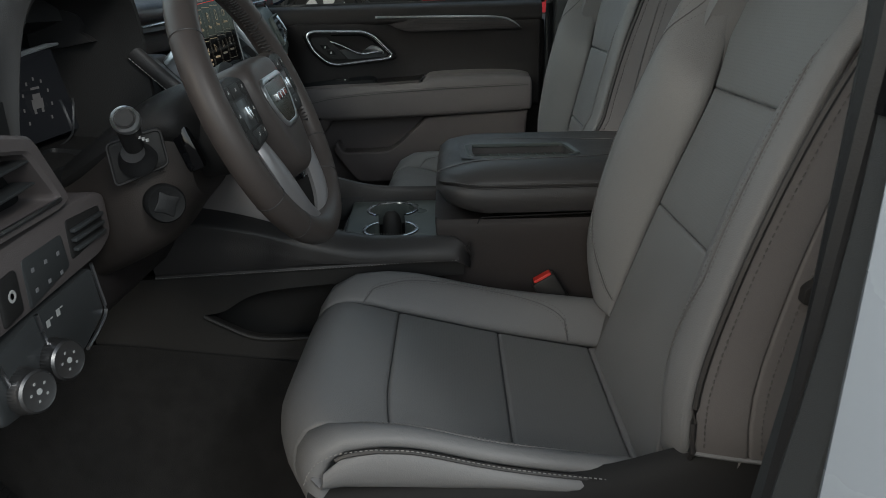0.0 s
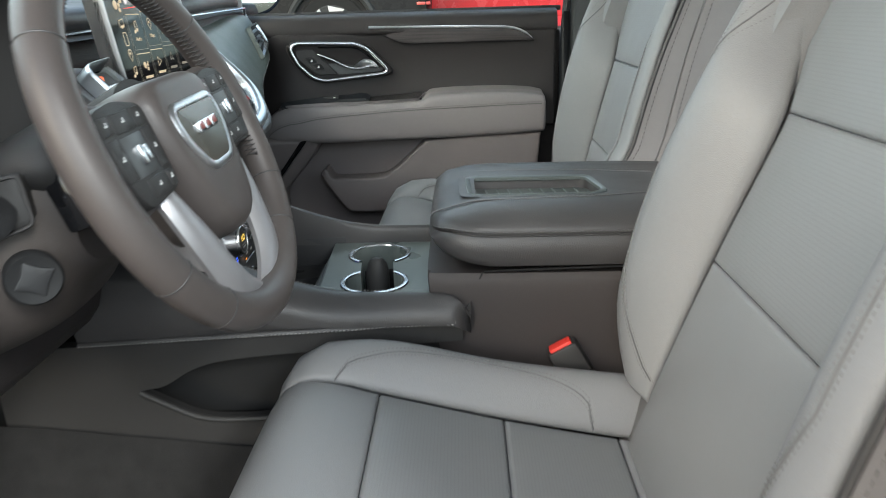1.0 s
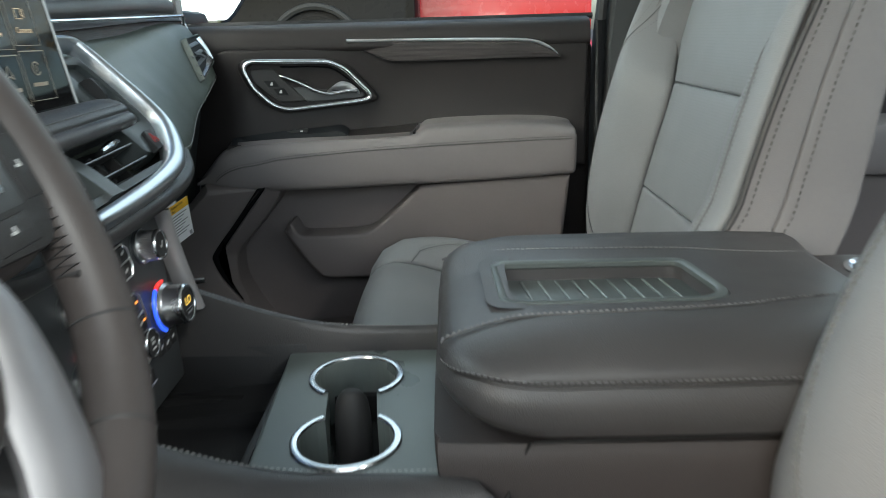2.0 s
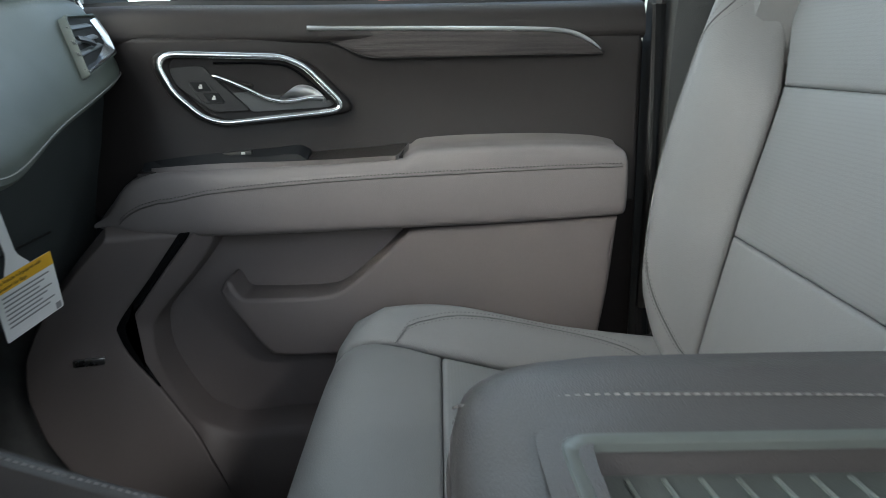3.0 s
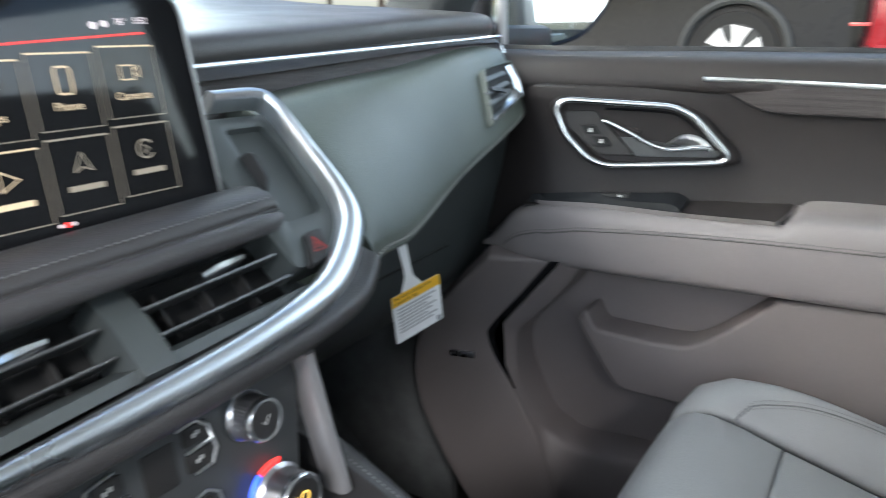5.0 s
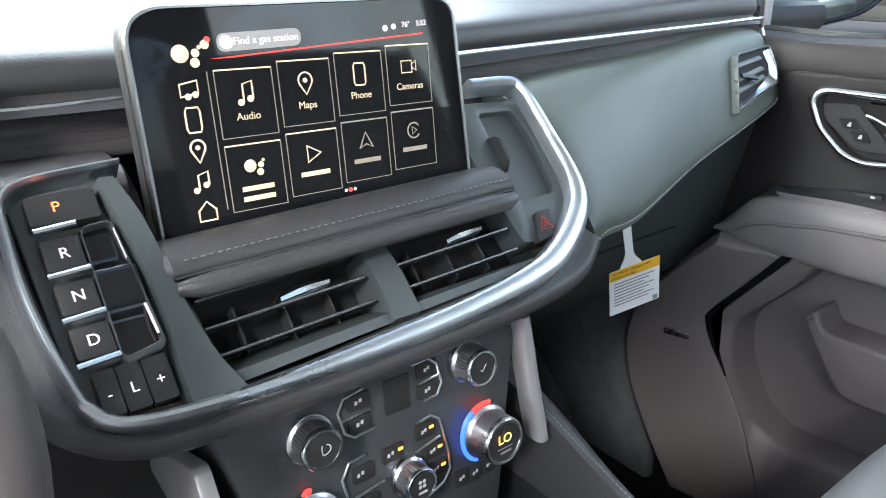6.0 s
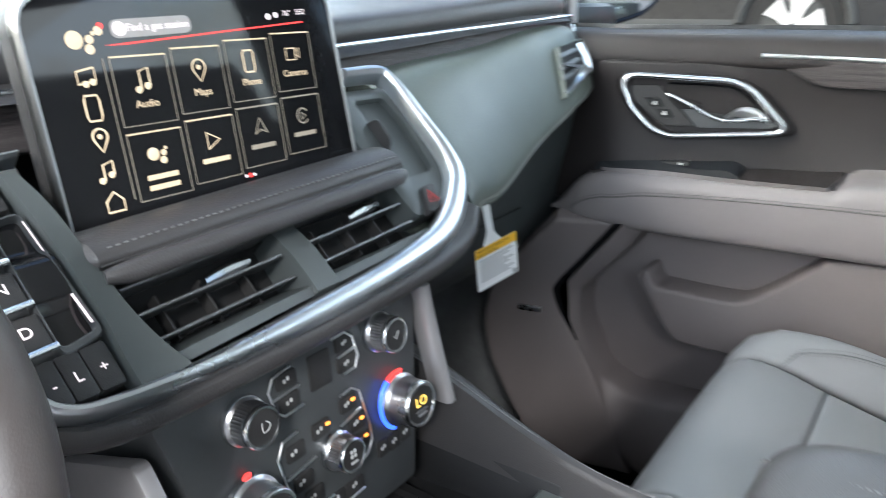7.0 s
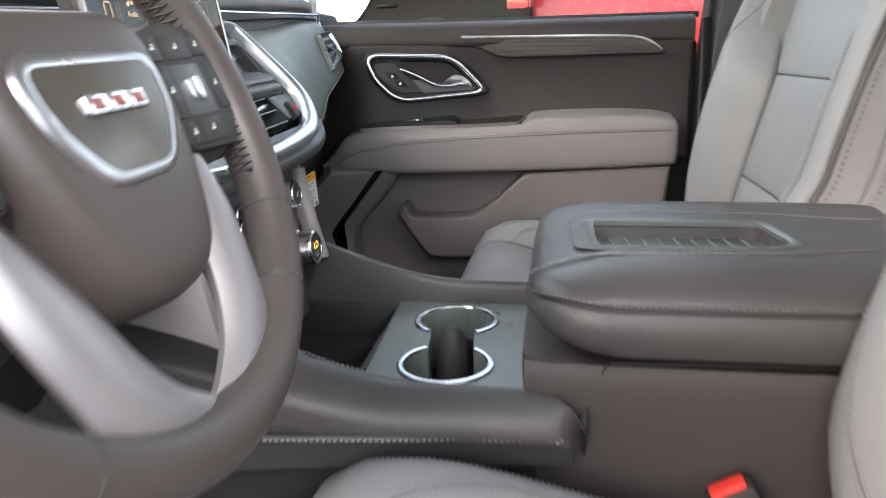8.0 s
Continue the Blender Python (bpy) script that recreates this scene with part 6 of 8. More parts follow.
KN = Vector((0.58, -0.80, 0.05)).normalized()
KC = Vector((-0.284, 0.786, 1.161))
part("tilt_knob", lathe([(0.0215, -0.018), (0.0222, 0.000), (0.0200, 0.0030), (0.0175, 0.0022), (0.010, 0.0005), (0, 0.0005)], KC, KN, 40), BLACK, column, "round black adjuster knob")
e1 = KN.cross(Vector((0, 0, 1))).normalized()
e2 = e1.cross(KN)
star = [Vector(((0.0175 if k % 2 == 0 else 0.0104) * math.cos(k * math.pi / 4 + 0.35), (0.0175 if k % 2 == 0 else 0.0104) * math.sin(k * math.pi / 4 + 0.35), 0)) for k in range(8)]
part("knob_grip", prism(rounded(star, 0.003, 3), KC + KN * 0.0032, e1 if e1.cross(e2).dot(KN) > 0 else -e1, e2, 0.006, 0.0015), RUBBER, column)
PX = Vector((0.94, 0.35, 0)).normalized()
BO = Vector((-0.303, 0.776, 1.219))
bo = rounded([(-0.026, -0.031, 0), (0.030, -0.012, 0), (0.026, 0.027, 0), (-0.029, 0.015, 0)], 0.006, 3)
part("boot_plate", prism(bo, BO, PX, (0, 0, 1), 0.04, 0.002), PLASTIC, column, "black plate round the stalk")
part("boot_edge", tube([BO + PX * q.x * 1.02 + Vector((0, 0, q.y * 1.02)) + Vector((0.0005, -0.001, 0)) for q in bo], 0.0014, closed=True, sides=6, up=(0.35, -0.94, 0)), PIPING, column)
part("boot", lathe([(0.021, 0.0), (0.019, 0.006), (0.0145, 0.012), (0.0125, 0.020)], BO + Vector((0, 0.0, -0.004)), (0.15, -0.80, 0.55), 28), RUBBER, column, "black rubber boot")
stalk = part("stalk", tube([(-0.306, 0.79, 1.212), (-0.303, 0.775, 1.222), (-0.297, 0.755, 1.243), (-0.292, 0.738, 1.261)], [0.0100, 0.0095, 0.0115, 0.0128], sides=18), PLASTIC, column, "black stalk with a bright end")
AX = Vector((0.22, -0.86, 0.46))
part("stalk_ring", lathe([(0.0132, -0.010), (0.0148, -0.004), (0.0142, 0.002), (0.0115, 0.0045), (0.0102, 0.003)], (-0.290, 0.733, 1.265), AX, 40), BRIGHT, stalk, "bright metal ring")
part("stalk_button", lathe([(0.0106, -0.004), (0.0103, 0.004), (0.0088, 0.0055), (0, 0.0056)], (-0.290, 0.733, 1.265), AX, 28), PLASTIC, stalk)
for k in range(4):
    part("stalk_mark", box((-0.288 + 0.003 * k, 0.746 + 0.002 * k, 1.246 - 0.002 * k), (0.002, 0.004, 0.003), 0), PRINT, stalk)
part("paddle", box((-0.262, 0.818, 1.218), (0.022, 0.014, 0.055), 0.005, Matrix.Rotation(radians(-20), 3, "Y")), GLOSS, column, "gloss black shift paddle")

# ---- centre screen ----
SCR_UP = Vector((-0.145, 0, 1)).normalized()
SCR_OUT = Vector((1, 0, 0.145)).normalized()


def on_screen(y, z, out=0.0):
    return Vector((-0.3725 - 0.145 * (z - 1.34), y - 0.0135, z)) + SCR_OUT * out


display = thing("infotainment_screen", (-0.37, MID, 1.25), "black glossy touchscreen showing a lit menu, bright metal edge", "touchscreen")
shape = rounded([(1.191, -0.10, 0), (1.4605, -0.10, 0), (1.4525, 0.064, 0), (1.438, 0.0722, 0), (1.204, 0.0672, 0), (1.189, 0.056, 0)], [0.01, 0.01, 0.014, 0.012, 0.012, 0.014], 4)
part("housing", prism(shape, on_screen(0, 1.335, -0.001), (0, 1, 0), SCR_UP, 0.022, 0.003), PLASTIC, display)
inset = [Vector((1.32 + (q.x - 1.32) * 0.979, q.y * 0.968 - 0.0005, 0)) for q in shape]
part("edge_trim", ringplate(shape, inset, on_screen(0, 1.335, 0.002), (0, 1, 0), SCR_UP, 0.012, 0.0015), SCREENEDGE, display, "satin metal edge")
part("glass", prism(inset, on_screen(0, 1.335, 0.0005), (0, 1, 0), SCR_UP, 0.004, 0.0), SCREENGLASS, display, "glossy black glass")


def mark(pts, mat_, name, width=0.0011, closed=True, out=0.0012):
    """A drawn line on the glass."""
    return part(name, tube([on_screen(y, z, out) for y, z in pts], width / 2, closed=closed, sides=4, flat=0.3, up=SCR_OUT), mat_, display)


def dot(y, z, r, mat_, name="icon"):
    return part(name, lathe([(r, 0), (r * 0.9, 0.0003), (0, 0.0003)], on_screen(y, z, 0.0009), SCR_OUT, 20), mat_, display)


for row in range(2):
    for col in range(4):
        y0 = 1.2425 + 0.0462 * col
        z0 = (1.3602 if row == 0 else 1.3100) + 0.0031 * col
        w, h = 0.0415, 0.0450
        m = LITWARM if (row == 0 or col < 2) else LITDIM
        mark([(y0, z0), (y0 + w, z0), (y0 + w, z0 - h), (y0, z0 - h)], LITDIM, "tile", 0.0008)
        mark([(y0, z0), (y0 + w, z0)], m, "tile_edge", 0.0011, closed=False)
        cy, cz = y0 + w / 2, z0 - 0.016
        words = (("Audio", "Maps", "Phone", "Cameras"), ("", "", "", ""))[row][col]
        if words:
            lettering(words, 0.0052, on_screen(cy, z0 - 0.0315), (0, 1, 0), SCR_UP, LITWARM, display, "caption", lift=0.0012)
        else:
            # captions that name makers are plain bars
            for k in range(2 if col == 0 else 1):
                part("caption_bar", box(on_screen(cy, z0 - 0.0305 - 0.007 * k, 0.001), (0.0004, 0.024, 0.0035), 0), m, display)
        if row == 0 and col == 0:
            mark([(cy - 0.002, cz - 0.006), (cy - 0.002, cz + 0.006), (cy + 0.005, cz + 0.008), (cy + 0.005, cz - 0.004)], LITWARM, "icon", 0.0013, closed=False)
            dot(cy - 0.004, cz - 0.006, 0.0024, LITWARM), dot(cy + 0.003, cz - 0.004, 0.0024, LITWARM)
        elif row == 0 and col == 1:
            mark([(cy + 0.0055 * math.sin(a), cz + 0.002 + 0.0055 * math.cos(a)) for a in np.linspace(-2.2, 2.2, 14)] + [(cy, cz - 0.008)], LITWARM, "icon", 0.0012)
            dot(cy, cz + 0.002, 0.0018, LITWARM)
        elif row == 0 and col == 2:
            mark([(cy - 0.004, cz + 0.008), (cy + 0.004, cz + 0.008), (cy + 0.005, cz + 0.006), (cy + 0.005, cz - 0.006), (cy + 0.004, cz - 0.008), (cy - 0.004, cz - 0.008), (cy - 0.005, cz - 0.006), (cy - 0.005, cz + 0.006)], LITWARM, "icon", 0.0013)
        elif row == 0 and col == 3:
            mark([(cy - 0.007, cz + 0.004), (cy + 0.003, cz + 0.004), (cy + 0.003, cz - 0.005), (cy - 0.007, cz - 0.005)], LITWARM, "icon", 0.0012)
            mark([(cy + 0.003, cz + 0.001), (cy + 0.007, cz + 0.004), (cy + 0.007, cz - 0.004), (cy + 0.003, cz - 0.001)], LITWARM, "icon", 0.001)
        elif col == 0:
            dot(cy - 0.004, cz + 0.001, 0.0045, LITWARM), dot(cy + 0.004, cz + 0.001, 0.0022, LITWARM), dot(cy + 0.003, cz - 0.004, 0.0026, LITWARM), dot(cy + 0.006, cz + 0.004, 0.0012, LITWARM)
        elif col == 1:
            mark([(cy - 0.005, cz + 0.006), (cy + 0.006, cz), (cy - 0.005, cz - 0.006)], LITWARM, "icon", 0.0016)
        elif col == 2:
            mark([(cy, cz + 0.007), (cy + 0.006, cz - 0.005), (cy, cz - 0.002), (cy - 0.006, cz - 0.005)], LITDIM, "icon", 0.0014)
        else:
            mark([(cy + 0.006 * math.cos(a), cz + 0.006 * math.sin(a)) for a in np.linspace(0.6, 5.7, 14)], LITDIM, "icon", 0.0012, closed=False)
            mark([(cy - 0.0015, cz + 0.003), (cy + 0.003, cz), (cy - 0.0015, cz - 0.003)], LITDIM, "icon", 0.0012)
# side column of icons
yc0 = 1.2245
dot(yc0 - 0.002, 1.372, 0.0058, LITWARM), dot(yc0 + 0.008, 1.372, 0.0028, LITWARM), dot(yc0 + 0.007, 1.366, 0.0032, LITWARM), dot(yc0 + 0.011, 1.3755, 0.0014, LITWARM)
mark([(yc0 - 0.006, 1.353), (yc0 + 0.006, 1.355), (yc0 + 0.006, 1.347), (yc0 - 0.006, 1.345)], LITWARM, "icon", 0.0013)
dot(yc0 - 0.001, 1.345, 0.0022, LITWARM), dot(yc0 + 0.004, 1.346, 0.0022, LITWARM)
mark([(yc0 - 0.004, 1.338), (yc0 + 0.004, 1.338), (yc0 + 0.005, 1.335), (yc0 + 0.005, 1.325), (yc0 + 0.004, 1.322), (yc0 - 0.004, 1.322), (yc0 - 0.005, 1.325), (yc0 - 0.005, 1.335)], LITWARM, "icon", 0.0013)
mark([(yc0 + 0.005 * math.sin(a), 1.312 + 0.005 * math.cos(a)) for a in np.linspace(-2.2, 2.2, 14)] + [(yc0, 1.302)], LITWARM, "icon", 0.0014)
dot(yc0, 1.312, 0.0017, LITWARM)
mark([(yc0 - 0.003, 1.284), (yc0 - 0.003, 1.294), (yc0 + 0.004, 1.296), (yc0 + 0.004, 1.287)], LITWARM, "icon", 0.0013, closed=False)
dot(yc0 - 0.005, 1.284, 0.0022, LITWARM), dot(yc0 + 0.002, 1.287, 0.0022, LITWARM)
mark([(yc0 - 0.006, 1.263), (yc0 - 0.006, 1.270), (yc0, 1.276), (yc0 + 0.006, 1.270), (yc0 + 0.006, 1.263)], LITWARM, "icon", 0.0014)
mark([(1.238, 1.360), (1.2385, 1.268)], LITDIM, "rule", 0.0006, closed=False)
# top bar
part("alert_line", box(on_screen(1.330, 1.3725, 0.001), (0.0004, 0.176, 0.0010), 0, Matrix.Rotation(radians(3.4), 3, "X")), LITRED, display, "lit red line")
pill = [Vector((q.x, q.y, 0)) for q in rounded([(-0.031, -0.006, 0), (0.031, -0.006, 0), (0.031, 0.006, 0), (-0.031, 0.006, 0)], 0.0058, 5)]
PILL_A = Vector((0, 1, 0.03)).normalized()
part("search_pill", prism(pill, on_screen(1.279, 1.3785, 0.0012), PILL_A, SCR_UP, 0.0006, 0), material("pill_grey", (0.2, 0.19, 0.18), 0.5, emit=(0.75, 0.70, 0.66), power=0.09), display, "grey rounded search field")
dot(1.2545, 1.3778, 0.0050, LITPINK)
lettering("Find a gas station", 0.0050, on_screen(1.2835, 1.3787), PILL_A, SCR_UP, LITPINK, display, "caption", lift=0.0016)
dot(1.2395, 1.377, 0.0030, LITWARM), dot(1.2415, 1.380, 0.0021, LITRED)
lettering("76°", 0.0042, on_screen(1.4025, 1.3845), PILL_A, SCR_UP, LITPINK, display, "caption", lift=0.0012)
lettering("5:52", 0.0042, on_screen(1.4175, 1.3853), PILL_A, SCR_UP, LITPINK, display, "caption", lift=0.0012)
dot(1.383, 1.3825, 0.0024, LITPINK), dot(1.391, 1.3835, 0.0022, LITPINK)
for k, m in ((-1, LITPINK), (0, LITRED), (1, LITPINK)):
    dot(1.3375 + 0.004 * k, 1.2655, 0.0013 if k else 0.0018, m)

# ---- leather brow between screen and vents ----
BROW_SET = Vector((0.004, -0.0105, -0.0035))
secs = []
for y, f in ((1.176, 0.7), (1.182, 0.95), (1.192, 1.0), (1.32, 1.02), (1.452, 1.0), (1.462, 0.95), (1.468, 0.7)):
    dz = 0.012 * (y - 1.185) / 0.28
    pts = [(-0.375, 1.236), (-0.375, 1.248), (-0.360, 1.2610), (-0.342, 1.2640), (-0.327, 1.2610), (-0.3185, 1.2545), (-0.3195, 1.248), (-0.328, 1.242), (-0.350, 1.236)]
    secs.append([BROW_SET + Vector((-0.35 + (x + 0.35) * f, y, 1.246 + (z - 1.246) * f + dz * 0.7)) for x, z in pts])
lower_roll = [BROW_SET + Vector((-0.312 - (0.004 if y < 1.184 or y > 1.458 else 0), y, 1.2435 + 0.0084 * (y - 1.185) / 0.28)) for y in np.linspace(1.180, 1.464, 24)]
part("brow_roll", tube(lower_roll, [0.0045, 0.0072] + [0.0078] * 20 + [0.0072, 0.0045], sides=14), DARKHIDE, dash, "dark leather roll over the vents")
brow = part("brow", loft(secs, 4, 3), DARKHIDE, dash, "dark stitched leather roll under the screen")
part("stitching", stitches([BROW_SET + Vector((-0.3215, y, 1.2590 + 0.0084 * (y - 1.185) / 0.28)) for y in np.linspace(1.186, 1.462, 40)], 0.0055, 0.004, 0.0011, up=(1, 0, 0.5)), GREYTHREAD, brow)
part("seam", tube([BROW_SET + Vector((-0.3175, y, 1.2500 + 0.0084 * (y - 1.185) / 0.28)) for y in np.linspace(1.180, 1.465, 30)], 0.0010, sides=5), PIPING, brow)

# ---- centre vents ----
part("vent_back", box(on_face(1.315, 1.226, -0.040), (0.005, 0.29, 0.08), 0, Matrix.Rotation(radians(-45), 3, "Y")), BLACK, dash)
part("vent_floor", loft([[on_face(1.186, 1.2095, 0.0), on_face(1.450, 1.217, 0.0), on_face(1.450, 1.225, -0.045), on_face(1.186, 1.222, -0.045)], [on_face(1.186, 1.2055, -0.002), on_face(1.450, 1.213, -0.002), on_face(1.450, 1.220, -0.047), on_face(1.186, 1.217, -0.047)]], 1, 1, smooth_v=False), SMOKEDARK, dash, "grey metal vent sill")
part("vent_divider", loft([[on_face(y - w, z, o), on_face(y + w, z, o), on_face(y + w, z, -0.04), on_face(y - w, z, -0.04)] for y, z, w, o in ((1.318, 1.247, 0.011, -0.008), (1.317, 1.23, 0.011, 0.0), (1.315, 1.209, 0.011, 0.004))], 2, 1, smooth_v=False), SMOKEDARK, dash, "grey divider between the vents")
for name_y0, name_y1, zt in ((1.190, 1.304, 0.0), (1.328, 1.446, 0.006)):
    vent = thing("air_vent", on_face((name_y0 + name_y1) / 2, 1.21, -0.03), "black centre air vent with bright slat edges and tab", "air vent", "centre air vents")
    for z in (1.2425, 1.2300, 1.2175):
        z += zt * 0.8
        lo, hi = (name_y0, z - 0.0005), (name_y1 - 0.002, z + 0.003)
        part("slat", loft([[on_face(y, zz, -0.006), on_face(y, zz + 0.0016, -0.007), on_face(y, zz + 0.0045, -0.030), on_face(y, zz + 0.003, -0.030)] for y, zz in (lo, hi)], 1, 1, smooth_v=False), STACK, vent)
        part("slat_edge", tube([on_face(y, zz + 0.0008, -0.0062) for y, zz in (lo, hi)], 0.0010, sides=6), DARKMETAL, vent, "bright slat edge")
    for k in range(3):
        y = name_y0 + 0.025 + (name_y1 - name_y0 - 0.05) * k / 2
        part("fin", box(on_face(y, 1.229 + zt * 0.7, -0.028), (0.012, 0.0018, 0.034), 0, Matrix.Rotation(radians(-45), 3, "Y")), PLASTIC, vent)
    tc = (name_y0 + name_y1) / 2 + 0.008
    part("tab", loft([[on_face(tc - 0.016, 1.2325 + zt, -0.003), on_face(tc - 0.016, 1.2355 + zt, -0.003), on_face(tc - 0.016, 1.235 + zt, -0.012), on_face(tc - 0.016, 1.232 + zt, -0.012)],
                      [on_face(tc, 1.233 + zt, 0.001), on_face(tc, 1.237 + zt, 0.001), on_face(tc, 1.236 + zt, -0.012), on_face(tc, 1.233 + zt, -0.012)],
                      [on_face(tc + 0.018, 1.234 + zt, 0.001), on_face(tc + 0.018, 1.2365 + zt, 0.001), on_face(tc + 0.018, 1.236 + zt, -0.010), on_face(tc + 0.018, 1.234 + zt, -0.010)]], 3, 2), CHROME, vent, "bright adjuster tab")

# ---- right of the vents: phone cubby and hazard switch ----
part("cubby_panel", ringplate(rounded(face_plan([(1.452, -0.066, 0), (1.505, -0.064, 0), (1.530, -0.045, 0), (1.540, 0.03, 0), (1.534, 0.074, 0), (1.440, 0.076, 0)]), 0.008, 3),
                              rounded(face_plan([(1.471, -0.028, 0), (1.514, -0.027, 0), (1.519, -0.021, 0), (1.524, 0.030, 0), (1.519, 0.061, 0), (1.476, 0.062, 0)]), 0.005, 3), true_face(0, 1.27, -0.003), (0, 1, 0), FACE_UP, 0.03, 0.002), SMOKEDARK, dash, "smoke-grey panel round the cubby")
part("cubby_floor", box(on_face(1.495, 1.283, -0.014), (0.11, 0.09, 0.004), 0, Matrix.Rotation(radians(45), 3, "Y")), SMOKEDARK, dash)
part("cubby_tab", prism(rounded([(-0.020, 0, 0), (0.018, 0, 0), (0.012, 0.016, 0), (-0.012, 0.014, 0)], 0.005), on_face(1.474, 1.281, -0.006), FACE_UP, FACE_OUT, 0.004, 0.001), PLASTIC, dash, "small black tab")
hz = part("hazard_switch", prism(rounded([(-0.016, -0.0135, 0), (0.003, -0.012, 0), (0.015, 0.0135, 0), (-0.004, 0.0135, 0)], 0.004), on_face(1.478, 1.2335, 0.002), (0, 1, 0), FACE_UP, 0.008, 0.0015), PLASTIC, dash, "black hazard switch")
part("hazard_mark", tube([on_face(1.478 + 0.0080 * math.sin(a), 1.2333 + 0.0052 * math.cos(a), 0.0025) for a in (0, math.tau / 3, 2 * math.tau / 3)], 0.0004, closed=True, sides=4, up=FACE_OUT), LITREDDIM, hz, "red warning triangle")
part("hazard_mark", tube([on_face(1.478 + 0.003 * math.sin(a), 1.2333 + 0.0020 * math.cos(a), 0.0025) for a in (0, math.tau / 3, 2 * math.tau / 3)], 0.0003, closed=True, sides=4, up=FACE_OUT), LITREDDIM, hz)

# ---- push-button gear selector ----
gear = thing("gear_selector", on_face(1.14, 1.21, -0.02), "black push-button gear selector with bright bars and lit letters", "gear selector")
part("base_panel", prism(rounded(face_plan([(1.113, -0.090, 0), (1.194, -0.094, 0), (1.188, -0.040, 0), (1.180, -0.01, 0), (1.162, 0.045, 0), (1.158, 0.05, 0), (1.108, 0.046, 0)]), 0.006), true_face(0, 1.27, -0.006), (0, 1, 0), FACE_UP, 0.02, 0.002), STACK, gear)
part("side_panel", loft([[on_face(y0, z, -0.006), on_face(y0 + 0.003, z, 0.006), on_face(y1 - 0.002, z, 0.006), on_face(y1, z, -0.012)] for y0, y1, z in ((1.156, 1.170, 1.300), (1.160, 1.178, 1.28), (1.164, 1.182, 1.255), (1.165, 1.186, 1.232), (1.163, 1.192, 1.215), (1.163, 1.200, 1.203))], 4, 1), SMOKEDARK, gear, "smoke-grey side panel")
def key(y0, y1, z0, z1, out=0.004):
    k = Vector((face_y(y1) - face_y(y0), (face_z(z1) - face_z(z0)) / FACE_UP.z, 0))
    o = rounded([(0, 0, 0), (k.x, 0, 0), (k.x, k.y, 0), (0, k.y, 0)], 0.0022, 3)
    return part("gear_key", prism(o, on_face(y0, z0, out), (0, 1, 0), FACE_UP, 0.010, 0.001), PLASTIC, gear)


key(1.116, 1.155, 1.2835, 1.2965)
for nm, z0, z1 in (("R", 1.2655, 1.2785), ("N", 1.2475, 1.2605), ("D", 1.2295, 1.2425)):
    key(1.1175, 1.1385, z0, z1)
    lettering(nm, 0.0070, on_face(1.1285, (z0 + z1) / 2, 0.004), (0, 1, 0), FACE_UP, LITPINK, gear, "gear_letter")
for z in (1.2815, 1.2635, 1.2455, 1.2275):
    part("bright_bar", tube([on_face(1.116, z - 0.0005, 0.006), on_face(1.139, z + 0.0005, 0.006)], 0.0020, sides=8), CHROME, gear, "bright bar")
lettering("P", 0.0070, on_face(1.132, 1.2895, 0.004), (0, 1, 0), FACE_UP, LITORANGE, gear, "gear_letter")
for nm, y0, y1 in (("-", 1.1215, 1.1335), ("L", 1.134, 1.147), ("+", 1.1475, 1.162)):
    key(y0, y1, 1.2075, 1.2245, 0.003)
    lettering(nm, 0.0065, on_face((y0 + y1) / 2, 1.2145, 0.003), (0, 1, 0), FACE_UP, LITPINK, gear, "gear_letter")
well = rounded(face_plan([(1.1405, (1.2265 - 1.27) / 0.654), (1.1635, (1.2295 - 1.27) / 0.654), (1.158, (1.282 - 1.27) / 0.654), (1.141, (1.281 - 1.27) / 0.654)]), 0.005, 3)
part("well", ringplate([Vector((1.139 + (q.x - 1.139) * 1.12, q.y * 1.04 - 0.002, 0)) for q in well], well, true_face(0, 1.27, 0.004), (0, 1, 0), FACE_UP, 0.010, 0.001), STACK, gear)
part("well_floor", loft([[on_face(1.141, z, o), on_face(1.163, z, o), on_face(1.163, z, o - 0.004), on_face(1.141, z, o - 0.004)] for z, o in ((1.228, -0.004), (1.240, -0.004), (1.248, 0.003), (1.262, 0.003), (1.268, -0.004), (1.281, -0.004))], 3, 1, smooth_v=False), GLOSS, gear, "glossy black finger well")
for z0, z1 in ((1.2325, 1.2455), (1.2655, 1.2785)):
    part("light_strip", tube([on_face(1.1622 - (z0 - 1.2325) * 0.06, z0, 0.0025), on_face(1.1615 - (z1 - 1.2325) * 0.06, z1, 0.0025)], 0.0008, sides=5), LITPINK, gear, "thin lit strip")

# ---- audio and climate controls ----
stack_y = bent([1.248, 1.268, 1.285, 1.338, 1.383, 1.4115, 1.428], [1.2340, 1.2400, 1.265, 1.3225, 1.361, 1.3870, 1.4035])


def on_stack(y, z, out=0.0):
    return Vector((-0.288 - 0.10 * (z - 1.06), stack_y(y), z + 0.001)) + Vector((0.995, 0, 0.0995)) * out


OUT = Vector((0.995, 0, 0.0995))
panel = thing("climate_panel", on_stack(1.33, 0.97), "black audio and climate panel with knurled bright knobs", "control panel")


